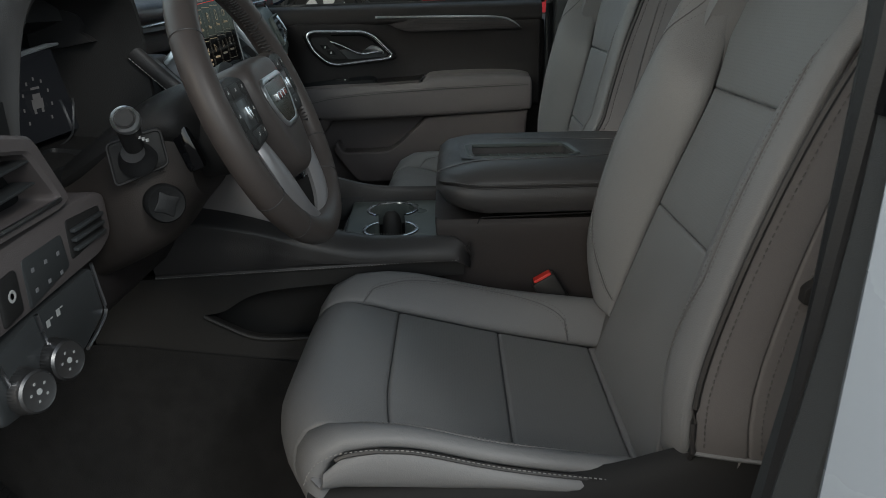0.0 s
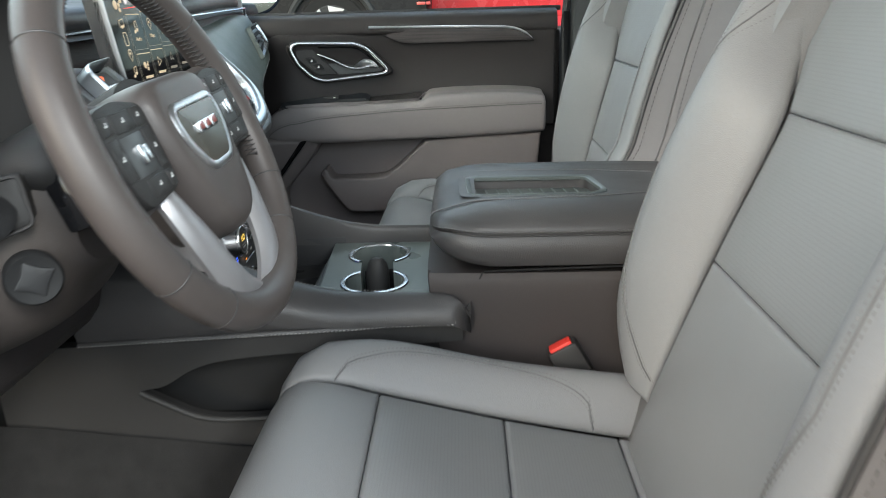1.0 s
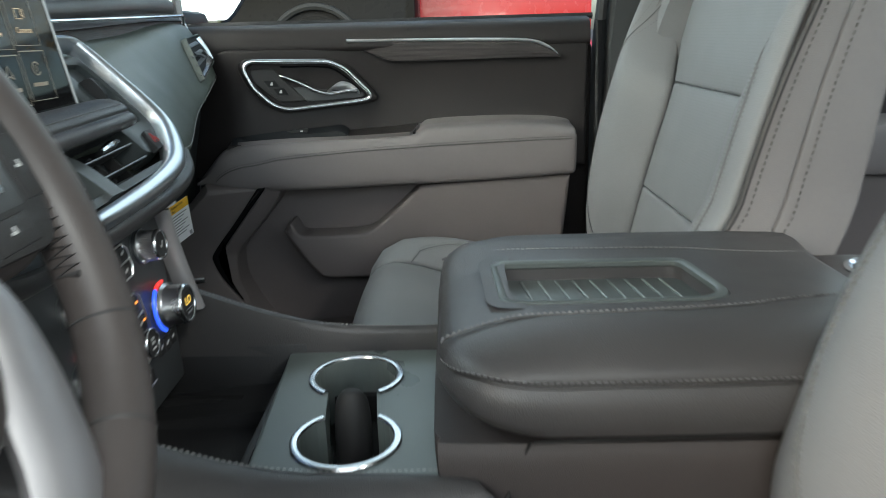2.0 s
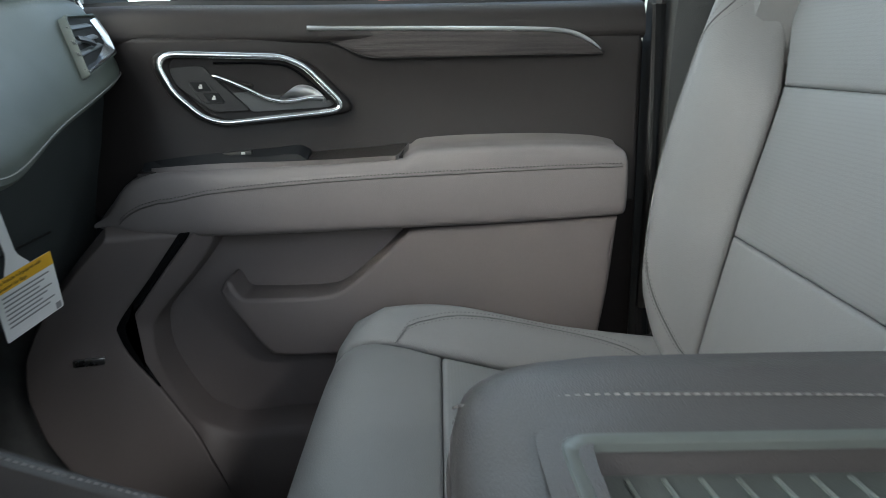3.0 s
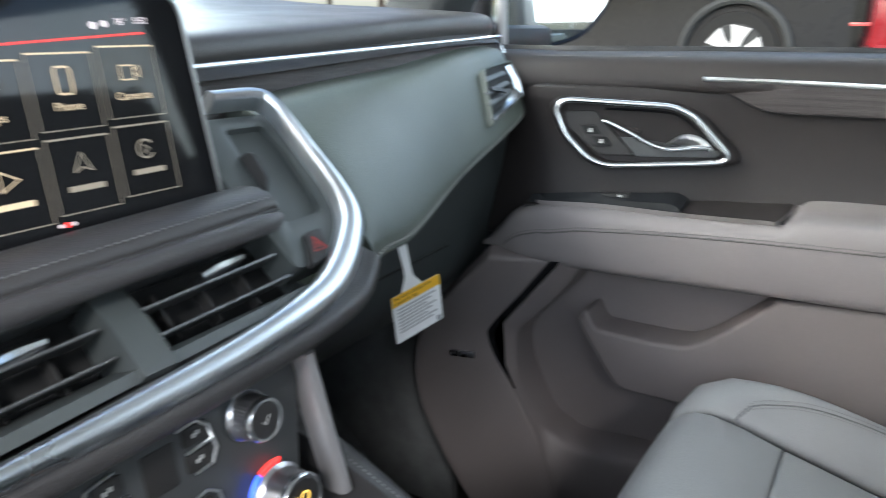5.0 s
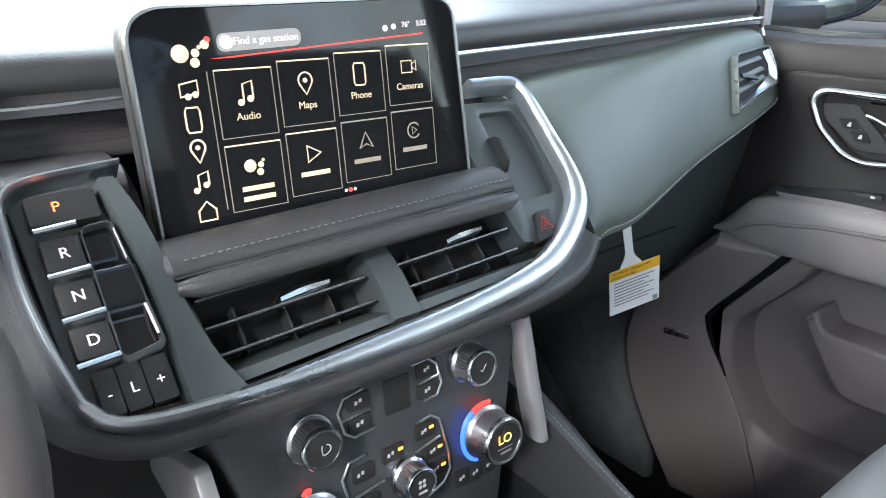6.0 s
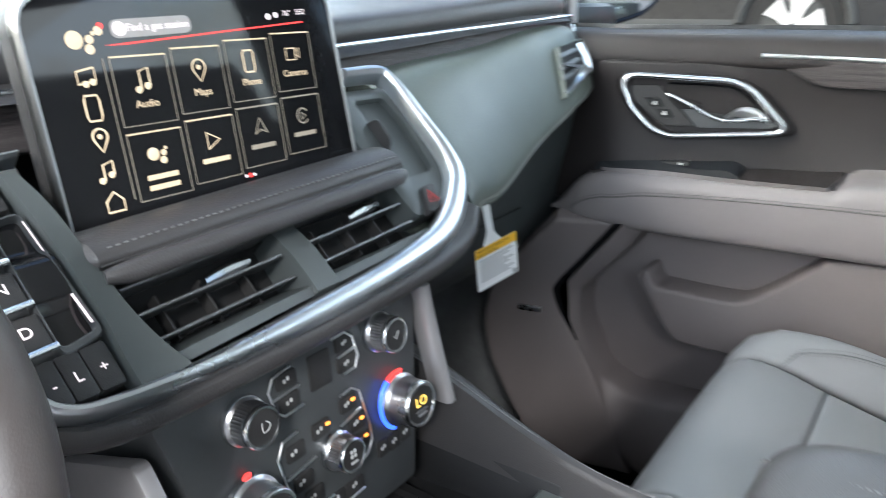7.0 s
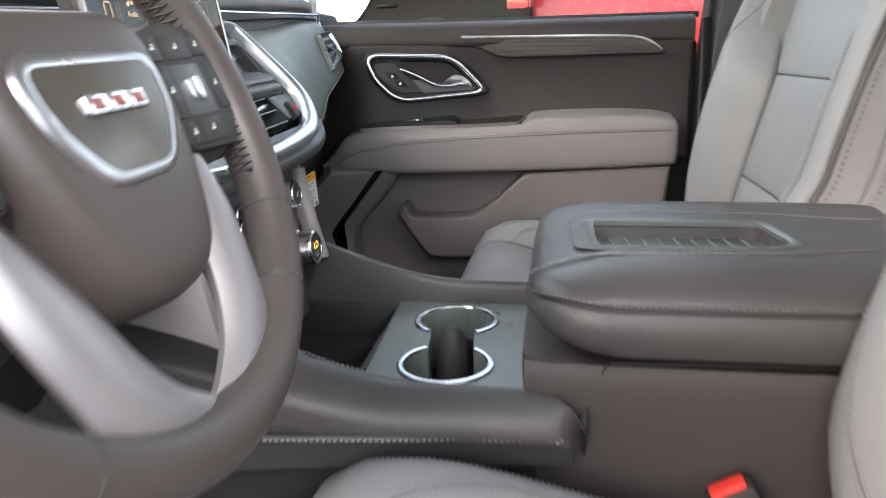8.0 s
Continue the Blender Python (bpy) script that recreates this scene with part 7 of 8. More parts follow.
def knob(y, z, r, depth, name, label):
    c = on_stack(y, z)
    k = part(name, lathe([(r * 1.12, 0), (r * 1.12, depth * 0.22), (r * 1.0, depth * 0.30), (r, depth * 0.34), (r * 0.97, depth * 0.86), (r * 0.93, depth * 0.9)], c, OUT, 44, 40, 0.0010, (3, 4)), SATIN, panel, label)
    part("knob_rim", lathe([(r * 0.99, depth * 0.86), (r * 0.99, depth * 0.94), (r * 0.92, depth * 1.01), (r * 0.82, depth * 1.0), (r * 0.80, depth * 0.96)], c, OUT, 44), CHROME, k, "bright rim")
    part("knob_band", lathe([(r * 1.14, depth * 0.02), (r * 1.17, depth * 0.10), (r * 1.13, depth * 0.22), (r * 1.05, depth * 0.24)], c, OUT, 44), CHROME, k, "bright band")
    part("knob_face", lathe([(r * 0.80, depth * 0.94), (r * 0.79, depth * 0.97), (0, depth * 0.975)], c, OUT, 32), PLASTIC, k)
    return k


k = knob(1.268, 1.112, 0.0165, 0.024, "volume_knob", "knurled black and bright volume knob")
part("power_mark", tube([on_stack(1.268 + 0.004 * math.sin(a), 1.112 + 0.004 * math.cos(a), 0.024) for a in np.linspace(0.5, 5.8, 14)], 0.0004, sides=4, up=OUT), PRINT, k)
k = knob(1.4115, 1.124, 0.0160, 0.024, "tune_knob", "knurled black and bright tuning knob")
part("tick_mark", tube([on_stack(1.4085, 1.1235, 0.024), on_stack(1.4105, 1.121, 0.024), on_stack(1.4150, 1.127, 0.024)], 0.0004, sides=4, up=OUT), PRINT, k)
for y, z in ((1.248, 1.046), (1.428, 1.053)):
    k = knob(y, z, 0.0215, 0.030, "temperature_knob", "knurled temperature knob with lit ring and readout")
    for a0, a1, m in ((-2.75, -0.55, LITBLUE), (-0.50, 0.25, LITRED)):
        part("lit_ring", tube([on_stack(y + 0.0262 * math.sin(a), z + 0.0262 * math.cos(a), 0.004) for a in np.linspace(a0, a1, 24)], 0.0019, sides=6, up=OUT), m, k, "lit ring")
    lettering("LO", 0.0085, on_stack(y, z + 0.003, 0.0293), (0, 1, 0), (-0.0995, 0, 0.995), material("lit_yellow", (0.6, 0.4, 0.1), 0.4, emit=(1, 0.62, 0.10), power=0.7), k, "readout")
    part("readout_bar", box(on_stack(y + 0.001, z - 0.0095, 0.0295), (0.0005, 0.012, 0.0022), 0), INK, k)
    part("readout_bar", box(on_stack(y, z - 0.0055, 0.0295), (0.0005, 0.016, 0.0006), 0), INK, k)


def open_frame(pts, name="bright_outline"):
    return part(name, tube([on_stack(y, z, 0.002) for y, z in pts], 0.0011, sides=6, up=OUT), BRIGHT, panel, "bright outline")


def button(y, z, w, h, out=0.002):
    o = rounded([(-w / 2, -h / 2, 0), (w / 2, -h / 2, 0), (w / 2, h / 2, 0), (-w / 2, h / 2, 0)], 0.002, 2)
    return part("button", prism(o, on_stack(y, z, out), (0, 1, 0), (-0.0995, 0, 0.995), 0.004, 0.0006), PLASTIC, panel)


def glyph(y, z, n=2):
    """A small pale symbol on a button."""
    bits = [box(on_stack(y + dx, z + dz, 0.0023), (0.0005, 0.0022, 0.0030), 0) for dx, dz in ((-0.0025, 0), (0.001, 0.0012), (0.003, -0.001))[:n]]
    part("button_mark", join(*bits), PRINT, panel)


def led(y, z, m=LITAMBER):
    part("indicator", box(on_stack(y, z, 0.0024), (0.0008, 0.0045, 0.0026), 0.0003), m, panel, "small lit amber indicator")


# radio keys
open_frame([(1.306, 1.134), (1.290, 1.131), (1.285, 1.121), (1.289, 1.103), (1.296, 1.097), (1.314, 1.0985)])
open_frame([(1.350, 1.137), (1.368, 1.138), (1.378, 1.131), (1.383, 1.113), (1.377, 1.104), (1.361, 1.103)])
open_frame([(1.288, 1.1135), (1.312, 1.1155)]), open_frame([(1.356, 1.119), (1.381, 1.121)])
for y, z in ((1.302, 1.124), (1.302, 1.106), (1.367, 1.129), (1.367, 1.111)):
    button(y, z, 0.020, 0.013), glyph(y, z)
button(1.3345, 1.117, 0.024, 0.030, 0.001)
# climate keys
open_frame([(1.304, 1.080), (1.290, 1.078), (1.284, 1.066), (1.290, 1.030), (1.298, 1.010), (1.306, 1.006), (1.330, 1.007)])
open_frame([(1.352, 1.086), (1.368, 1.088), (1.378, 1.082), (1.387, 1.048), (1.388, 1.032), (1.380, 1.022), (1.362, 1.016)])
open_frame([(1.289, 1.0455), (1.318, 1.050)]), open_frame([(1.348, 1.061), (1.378, 1.066)])
for y, z, on in ((1.301, 1.064, 0), (1.327, 1.069, 1), (1.362, 1.076, 1), (1.371, 1.055, 1), (1.374, 1.037, 1), (1.304, 1.036, 0), (1.312, 1.018, 0)):
    button(y, z, 0.019, 0.014), glyph(y - 0.002, z)
    if on:
        led(y + 0.006, z + 0.002)
k = knob(1.338, 1.044, 0.0150, 0.022, "fan_knob", "knurled bright fan knob")
for dy, dz in ((-0.002, 0.002), (0.002, 0.002), (-0.002, -0.002), (0.002, -0.002)):
    part("fan_mark", lathe([(0.0017, 0), (0, 0.0003)], on_stack(1.338 + dy, 1.046 + dz, 0.0218), OUT, 12), PRINT, k)
part("fan_mark", box(on_stack(1.338, 1.0385, 0.0218), (0.0005, 0.008, 0.002), 0), PRINT, k)
# lower keys
for y in (1.332, 1.356):
    button(y, 1.000, 0.022, 0.014), glyph(y, 1.002)
led(1.322, 0.9955)
open_frame([(1.320, 0.9905), (1.369, 0.9935)])
for y, z in ((1.272, 1.005), (1.290, 1.004), (1.402, 1.016), (1.418, 1.015), (1.434, 1.016)):
    button(y, z, 0.014, 0.016), glyph(y, z)
led(1.286, 1.0095, LITBLUE), led(1.286, 1.0055, LITBLUE), led(1.286, 1.0015, LITBLUE)
part("socket_flap", box(on_stack(1.320, 0.968, 0.006), (0.010, 0.004, 0.032), 0.001), SATIN, panel, "thin metal socket flap")

# ---- side vent at the passenger end ----
vent = thing("side_vent", (-0.42, 2.0, 1.25), "black side air vent with a bright corner surround", "air vent")
VN = Vector((0.8764, 0.0527, 0.4787)).normalized()
VA = Vector((-0.0786, 0.9963, 0.0343)).normalized()
VU = VN.cross(VA).normalized()
VC = Vector((-0.4018, 1.9812, 1.2877))


def on_vent(a, b, out=0.0):
    return VC + VA * a + VU * b + VN * out


vo = rounded([(-0.073, -0.027, 0), (0.055, -0.004, 0), (0.0685, 0.020, 0), (0.065, 0.047, 0), (-0.027, 0.043, 0)], [0.005, 0.009, 0.03, 0.005, 0.008], 4)
vg = [Vector((0.01 + (q.x - 0.01) * 1.05, 0.010 + (q.y - 0.010) * 1.09, 0)) for q in vo]
part("surround", ringplate(vg, vo, on_vent(0, 0, 0.0055), VA, VU, 0.012, 0.0022), PADHIDE, vent, "soft green-grey lip")
part("cavity", prism(vo, on_vent(0, 0, 0.0014), VA, VU, 0.002, 0), BLACK, vent)
for a0, b0, a1, b1 in ((-0.039, 0.0270, 0.034, 0.0318), (-0.052, 0.0090, 0.030, 0.0170), (-0.061, -0.0060, 0.027, 0.0055)):
    part("slat", loft([[on_vent(a, b, 0.0050), on_vent(a, b + 0.0020, 0.0050), on_vent(a, b + 0.0065, 0.0016), on_vent(a, b, 0.0016)] for a, b in ((a0, b0), (a1, b1))], 1, 1, smooth_v=False), STACK, vent)
part("tab", loft([[on_vent(a, b - 0.0026, o), on_vent(a, b + 0.0026, o), on_vent(a + 0.003, b + 0.0026, o - 0.005), on_vent(a + 0.003, b - 0.0026, o - 0.005)] for a, b, o in ((-0.036, 0.0165, 0.0065), (-0.020, 0.0120, 0.0095), (-0.005, 0.0075, 0.0095))], 2, 1, smooth_v=False), STACK, vent, "black adjuster tab")
# a bright band that lines the outer and lower sides
rim_line = spline([(-0.071, -0.0255, 0), (-0.02, -0.0165, 0), (0.040, -0.0058, 0), (0.054, -0.001, 0), (0.062, 0.010, 0), (0.0668, 0.022, 0), (0.0645, 0.044, 0)], 5)
secs = []
for k, q in enumerate(rim_line):
    t = (rim_line[min(k + 1, len(rim_line) - 1)] - rim_line[max(k - 1, 0)]).normalized()
    n = Vector((-t.y, t.x, 0))
    wide = 0.0060 + 0.009 * min(max((q.x + 0.01) / 0.06, 0), 1)
    secs.append([on_vent(q.x, q.y, 0.0070), on_vent(q.x + n.x * 0.0024, q.y + n.y * 0.0024, 0.0070), on_vent(q.x + n.x * 0.0032, q.y + n.y * 0.0032, 0.0058), on_vent(q.x + n.x * wide, q.y + n.y * wide, 0.0020), on_vent(q.x, q.y, 0.0016)])
part("bright_corner", loft(secs, 1, 1, smooth_v=False), CHROME, vent, "bright metal corner")

# ---- hanging paper tag ----
tag = thing("warning_tag", (-0.40, 1.75, 1.15), "white and yellow paper tag hanging under the dashboard", "paper tag")
TA, TU = Vector((0.24, 0.95, 0.17)).normalized(), Vector((0.03, -0.10, 1)).normalized()
TN = TA.cross(TU).normalized()
TU = TN.cross(TA)
TC = Vector((-0.402, 1.766, 1.052))
part("card", prism(rounded([(-0.039, -0.032, 0), (0.039, -0.032, 0), (0.039, 0.032, 0), (-0.039, 0.032, 0)], 0.002, 2), TC, TA, TU, 0.0008, 0), PAPER, tag)
part("yellow_band", prism([(-0.039, 0.018, 0), (0.039, 0.018, 0), (0.039, 0.0322, 0), (-0.039, 0.0322, 0)], TC + TN * 0.0004, TA, TU, 0.0003, 0), YELLOW, tag, "yellow printed band")
neck = rounded([(-0.024, 0.030, 0), (0.014, 0.030, 0), (-0.002, 0.048, 0), (-0.012, 0.150, 0), (-0.026, 0.152, 0), (-0.014, 0.05, 0)], 0.006, 3)
part("hanger", prism(neck, TC, TA, TU, 0.0008, 0), PAPER, tag, "white paper hanger")
for k, words in enumerate(("This Vehicle is Equipped with", "Advanced Air Bags")):
    lettering(words, 0.0036, TC + TA * -0.036 + TU * (0.0280 - 0.0062 * k), TA, TU, INKDARK, tag, "printed_words", "LEFT", 0.0006)
for k in range(8):
    part("text_bar", box(TC + TA * (-0.001 - 0.004 * (k % 3)) + TU * (0.013 - 0.0045 * k) + TN * 0.0006, (0.062 - 0.008 * (k % 3), 0.0016, 0.0003), 0, Matrix((TA, TU, TN)).transposed()), INK, tag)
part("code_mark", box(TC + TA * 0.032 + TU * -0.027 + TN * 0.0006, (0.007, 0.007, 0.0003), 0, Matrix((TA, TU, TN)).transposed()), INK, tag)

# ---- instrument cluster ----
cluster = thing("instrument_cluster", (-0.5, 0.895, 1.19), "black hooded instrument cluster with a dim digital display", "instrument cluster")
HOOD = [(0.70, 1.185), (0.722, 1.27), (0.765, 1.36), (0.82, 1.400), (0.90, 1.412), (0.97, 1.412), (1.035, 1.402), (1.064, 1.36), (1.074, 1.28), (1.076, 1.190)]
secs = []
for f, x, flare in ((1.0, -0.56, 1.0), (1.0, -0.47, 1.0), (1.02, -0.43, 1.0), (1.0, -0.398, 1.0), (0.955, -0.395, 1.0), (0.93, -0.42, 1.0), (0.93, -0.47, 0.94), (0.94, -0.525, 0.88)):
    secs.append([(x, 0.88 + (y - 0.88) * f * (flare if y > 0.88 else 1.0), 1.19 + (z - 1.19) * f) for y, z in HOOD])
part("hood", loft(secs, 2, 4, closed=False), PLASTIC, cluster, "black cluster hood")
part("backing", box((-0.545, 0.872, 1.285), (0.012, 0.36, 0.20), 0.004), GLOSS, cluster)
part("display_panel", box((-0.512, 0.925, 1.264), (0.008, 0.31, 0.118), 0.003, Matrix.Rotation(radians(-8), 3, "Y")), LCD, cluster, "dark glossy display")
# daylight mirrored on the display's upper edge, put in as a pale matt strip
part("bright_line", tube([(-0.500, 0.895, 1.312), (-0.500, 0.95, 1.320), (-0.500, 1.00, 1.3245), (-0.500, 1.050, 1.3255)], [0.0014, 0.0034, 0.0034, 0.0012], sides=6), PAPER, cluster, "thin pale line painted for a reflection on the display edge")
part("lower_trim", tube(spline([(-0.500, 0.78, 1.186), (-0.500, 0.86, 1.187), (-0.500, 0.875, 1.190), (-0.500, 0.89, 1.188), (-0.500, 0.96, 1.191), (-0.500, 1.00, 1.195), (-0.500, 1.025, 1.205), (-0.500, 1.040, 1.235), (-0.500, 1.042, 1.25)], 4), 0.0016, sides=6), SATIN, cluster, "thin metal trim")
gc = Vector((-0.505, 0.958, 1.252))
for k in range(9):
    a = radians(-125 + 250 * k / 8)
    part("gauge_mark", box(gc + Vector((0.002, 0.034 * math.sin(a), 0.034 * math.cos(a))), (0.0006, 0.003, 0.0045), 0), LITGAUGE, cluster)
part("car_picture", join(box(gc + Vector((0.002, 0.0, 0.002)), (0.0006, 0.026, 0.012), 0.0), box(gc + Vector((0.002, 0.0, 0.011)), (0.0006, 0.018, 0.008), 0.0), box(gc + Vector((0.002, -0.009, -0.007)), (0.0006, 0.005, 0.006), 0.0), box(gc + Vector((0.002, 0.009, -0.007)), (0.0006, 0.005, 0.006), 0.0)), LITGAUGE, cluster, "small grey vehicle picture")
part("caption_bar", box(gc + Vector((0.002, 0, 0.022)), (0.0006, 0.020, 0.003), 0), LITGAUGE, cluster)
part("red_mark", box(gc + Vector((0.002, 0.012, -0.030)), (0.0006, 0.004, 0.006), 0), LITRED, cluster, "small red lamp")
part("text_mark", box(gc + Vector((0.002, -0.012, -0.031)), (0.0006, 0.004, 0.005), 0), LITGAUGE, cluster)
# shelf and small bin under the display
part("shelf", loft([[(-0.56, y, 1.196), (-0.47, y, 1.190), (-0.445, y, 1.176), (-0.445, y, 1.155), (-0.56, y, 1.155)] for y in (0.67, 0.89, 1.10)], 2, 2), PLASTIC, cluster, "black shelf")
part("shelf_bin", ringplate(rounded([(-0.035, -0.10, 0), (0.035, -0.10, 0), (0.03, 0.09, 0), (-0.035, 0.09, 0)], 0.012), rounded([(-0.03, -0.093, 0), (0.03, -0.093, 0), (0.025, 0.083, 0), (-0.03, 0.083, 0)], 0.010), (-0.46, 0.86, 1.195), (1, 0, -0.1), (0, 1, 0), 0.02, 0.002), RUBBER, cluster)

# ---- light switches beside the column ----
lights = thing("light_switch_panel", (-0.37, 0.67, 1.03), "dark taupe switch panel with knurled light knobs", "switch panel")
LX = -0.362


def on_left(y, z, out=0.0):
    return Vector((LX + out, y, z))


def left_plate(name, pts, r, out, depth, mat_, label="", bevel=0.003):
    o = rounded([(y, z, 0) for y, z in pts], r, 3)
    return part(name, prism(o, on_left(0, 0, out), (0, 1, 0), (0, 0, 1), depth, bevel), mat_, lights, label)


left_plate("upper_bezel", [(0.50, 1.10), (0.765, 1.112), (0.797, 1.125), (0.795, 1.175), (0.765, 1.182), (0.72, 1.183), (0.50, 1.172)], 0.012, 0.006, 0.05, BROWNPLASTIC, "dark taupe upper bezel", 0.006)
left_plate("slot_frame", [(0.700, 1.126), (0.777, 1.133), (0.775, 1.166), (0.700, 1.170)], 0.006, 0.0075, 0.01, PLASTIC, "black slot")
for k in range(3):
    part("slot_slat", box(on_left(0.738, 1.137 + 0.010 * k, 0.010), (0.006, 0.066, 0.004), 0.001), STACK, lights)
left_plate("button_block", [(0.614, 1.108), (0.695, 1.122), (0.690, 1.160), (0.616, 1.158)], 0.006, 0.0075, 0.01, STACK, "black button block")
for r in range(2):
    for c in range(3):
        part("button_mark", box(on_left(0.628 + 0.023 * c, 1.124 + 0.020 * r, 0.0085), (0.0006, 0.0045, 0.004), 0), INK, lights)
left_plate("brake_button", [(0.572, 1.108), (0.604, 1.113), (0.605, 1.155), (0.574, 1.152)], 0.006, 0.009, 0.01, PLASTIC, "black parking brake button")
part("brake_mark", lathe([(0.006, 0), (0.005, 0.0004), (0.0035, 0.0004), (0.003, 0)], on_left(0.589, 1.134, 0.0095), (1, 0, 0), 20), PRINT, lights)
left_plate("lower_plate", [(0.545, 1.025), (0.60, 1.018), (0.70, 1.026), (0.752, 1.046), (0.742, 1.104), (0.62, 1.10), (0.55, 1.085)], 0.008, 0.002, 0.04, STACK, "black lower plate")
part("plate_edge", tube(spline([on_left(y, z, 0.003) for y, z in ((0.741, 1.108), (0.747, 1.08), (0.753, 1.048), (0.735, 1.036), (0.70, 1.025))], 5), 0.0022, sides=6), SATIN, lights, "grey metal edge")
part("plate_edge", tube([on_left(y, z, 0.004) for y, z in ((0.625, 1.100), (0.632, 1.062))], 0.002, sides=6), SATIN, lights, "grey metal edge")
part("plate_edge", tube([on_left(y, z, 0.004) for y, z in ((0.556, 1.082), (0.566, 1.052))], 0.002, sides=6), SATIN, lights, "grey metal edge")
for y, z in ((0.641, 1.083), (0.661, 1.086)):
    part("dimmer_mark", join(box(on_left(y, z, 0.0035), (0.0006, 0.006, 0.007), 0), box(on_left(y + 0.007, z + 0.003, 0.0035), (0.0006, 0.004, 0.0014), 0)), PRINT, lights)
for y, z in ((0.637, 1.046), (0.581, 1.044)):
    ax = Vector((0.93, -0.30, 0.12)).normalized()
    c = on_left(y, z, 0.0)
    k = part("light_knob", lathe([(0.0225, 0), (0.0225, 0.004), (0.0210, 0.006), (0.0210, 0.018), (0.0195, 0.021)], c, ax, 44, 40, 0.0009, (2, 3)), DARKMETAL, lights, "knurled bright light knob")
    part("knob_rim", lathe([(0.0200, 0.019), (0.0200, 0.023), (0.0178, 0.025), (0.0165, 0.0245)], c, ax, 44), DARKMETAL, k, "dark metal rim")
    part("knob_face", lathe([(0.0170, 0.021), (0.0165, 0.0242), (0, 0.0245)], c, ax, 32), BLACK, k)
    e1 = ax.cross(Vector((0, 0, 1))).normalized()
    e2 = e1.cross(ax).normalized()
    for q in range(5):
        a = q * math.tau / 5
        part("knob_mark", box(c + ax * 0.0249 + (e1 * math.cos(a) + e2 * math.sin(a)) * 0.009, (0.0008, 0.0022, 0.0022), 0), PRINT, k)
    part("knob_mark", lathe([(0.003, 0), (0, 0.0003)], c + ax * 0.0248, ax, 12), PRINT, k)
# driver side vent above the bezel
dv = thing("air_vent", (-0.37, 0.58, 1.19), "black driver side air vent with a bright lower lip", "air vent")
part("surround", ringplate(rounded([(0.48, 1.180, 0), (0.690, 1.184, 0), (0.715, 1.190, 0), (0.670, 1.262, 0), (0.48, 1.30, 0)], 0.010, 3), rounded([(0.49, 1.192, 0), (0.680, 1.193, 0), (0.693, 1.196, 0), (0.655, 1.248, 0), (0.49, 1.275, 0)], 0.008, 3), (LX + 0.012, 0, 0), (0, 1, 0), (0, 0, 1), 0.05, 0.004), BROWNPLASTIC, dv)
part("cavity", box((LX - 0.030, 0.59, 1.235), (0.004, 0.22, 0.11), 0), BLACK, dv)
for k in range(2):
    part("slat", box((LX - 0.004, 0.575, 1.212 + 0.022 * k), (0.022, 0.18, 0.003), 0.001, Matrix.Rotation(radians(4), 3, "X")), STACK, dv)
part("bright_lip", tube([(LX + 0.013, 0.49, 1.192), (LX + 0.013, 0.60, 1.1925), (LX + 0.013, 0.690, 1.195)], 0.0026, sides=6), SATIN, dv, "bright lower lip")

# ---- foot well ----
mat_pts = rounded([(-0.74, 0.58, 0), (0.02, 0.58, 0), (0.02, 1.0, 0), (-0.70, 1.0, 0)], 0.04, 4)
solid("floor_mat", prism([Vector((q.x, q.y, 0)) for q in mat_pts], (0, 0, FLOOR + 0.008), (1, 0, 0), (0, 1, 0), 0.007, 0.002), MAT, "black carpeted floor mat in the driver foot well", "floor mat")
pedal = thing("brake_pedal", (-0.66, 0.86, 0.60), "black ribbed rubber brake pedal", "pedal")
ROT = Matrix.Rotation(radians(-35), 3, "Y")
part("pedal_plate", box((-0.66, 0.86, 0.68), (0.02, 0.12, 0.075), 0.008, ROT), RUBBER, pedal)
for k in range(5):
    part("pedal_rib", box(Vector((-0.66, 0.86, 0.68)) + ROT @ Vector((0.012, 0, -0.026 + 0.013 * k)), (0.006, 0.105, 0.004), 0.001, ROT), RUBBER, pedal)
part("pedal_arm", tube([(-0.67, 0.86, 0.69), (-0.72, 0.86, 0.85), (-0.74, 0.86, 1.0)], 0.010), BLACK, pedal)
wrap = bmesh.new()
random.seed(4)
grid_v = [[wrap.verts.new((-0.56 + 0.15 * i / 9 + random.uniform(-0.006, 0.006), 0.70 + 0.16 * j / 9 + random.uniform(-0.006, 0.006), FLOOR + 0.014 + random.uniform(0, 0.022) * (0.4 + math.sin(i / 9 * math.pi) * math.sin(j / 9 * math.pi)))) for j in range(10)] for i in range(10)]
for i in range(9):
    for j in range(9):
        wrap.faces.new((grid_v[i][j], grid_v[i + 1][j], grid_v[i + 1][j + 1], grid_v[i][j + 1]))
film_mat = bpy.data.materials.new("clear_film")
film_mat.use_nodes = True
fb = film_mat.node_tree.nodes["Principled BSDF"]
fb.inputs["Base Color"].default_value = (0.9, 0.92, 0.92, 1)
fb.inputs["Roughness"].default_value = 0.12
fb.inputs["Transmission Weight"].default_value = 0.9
fb.inputs["IOR"].default_value = 1.15
bmesh.ops.solidify(wrap, geom=list(wrap.faces), thickness=0.0006)
solid("plastic_wrap", wrap, film_mat, "crumpled clear plastic wrap on the floor mat", "plastic wrap")

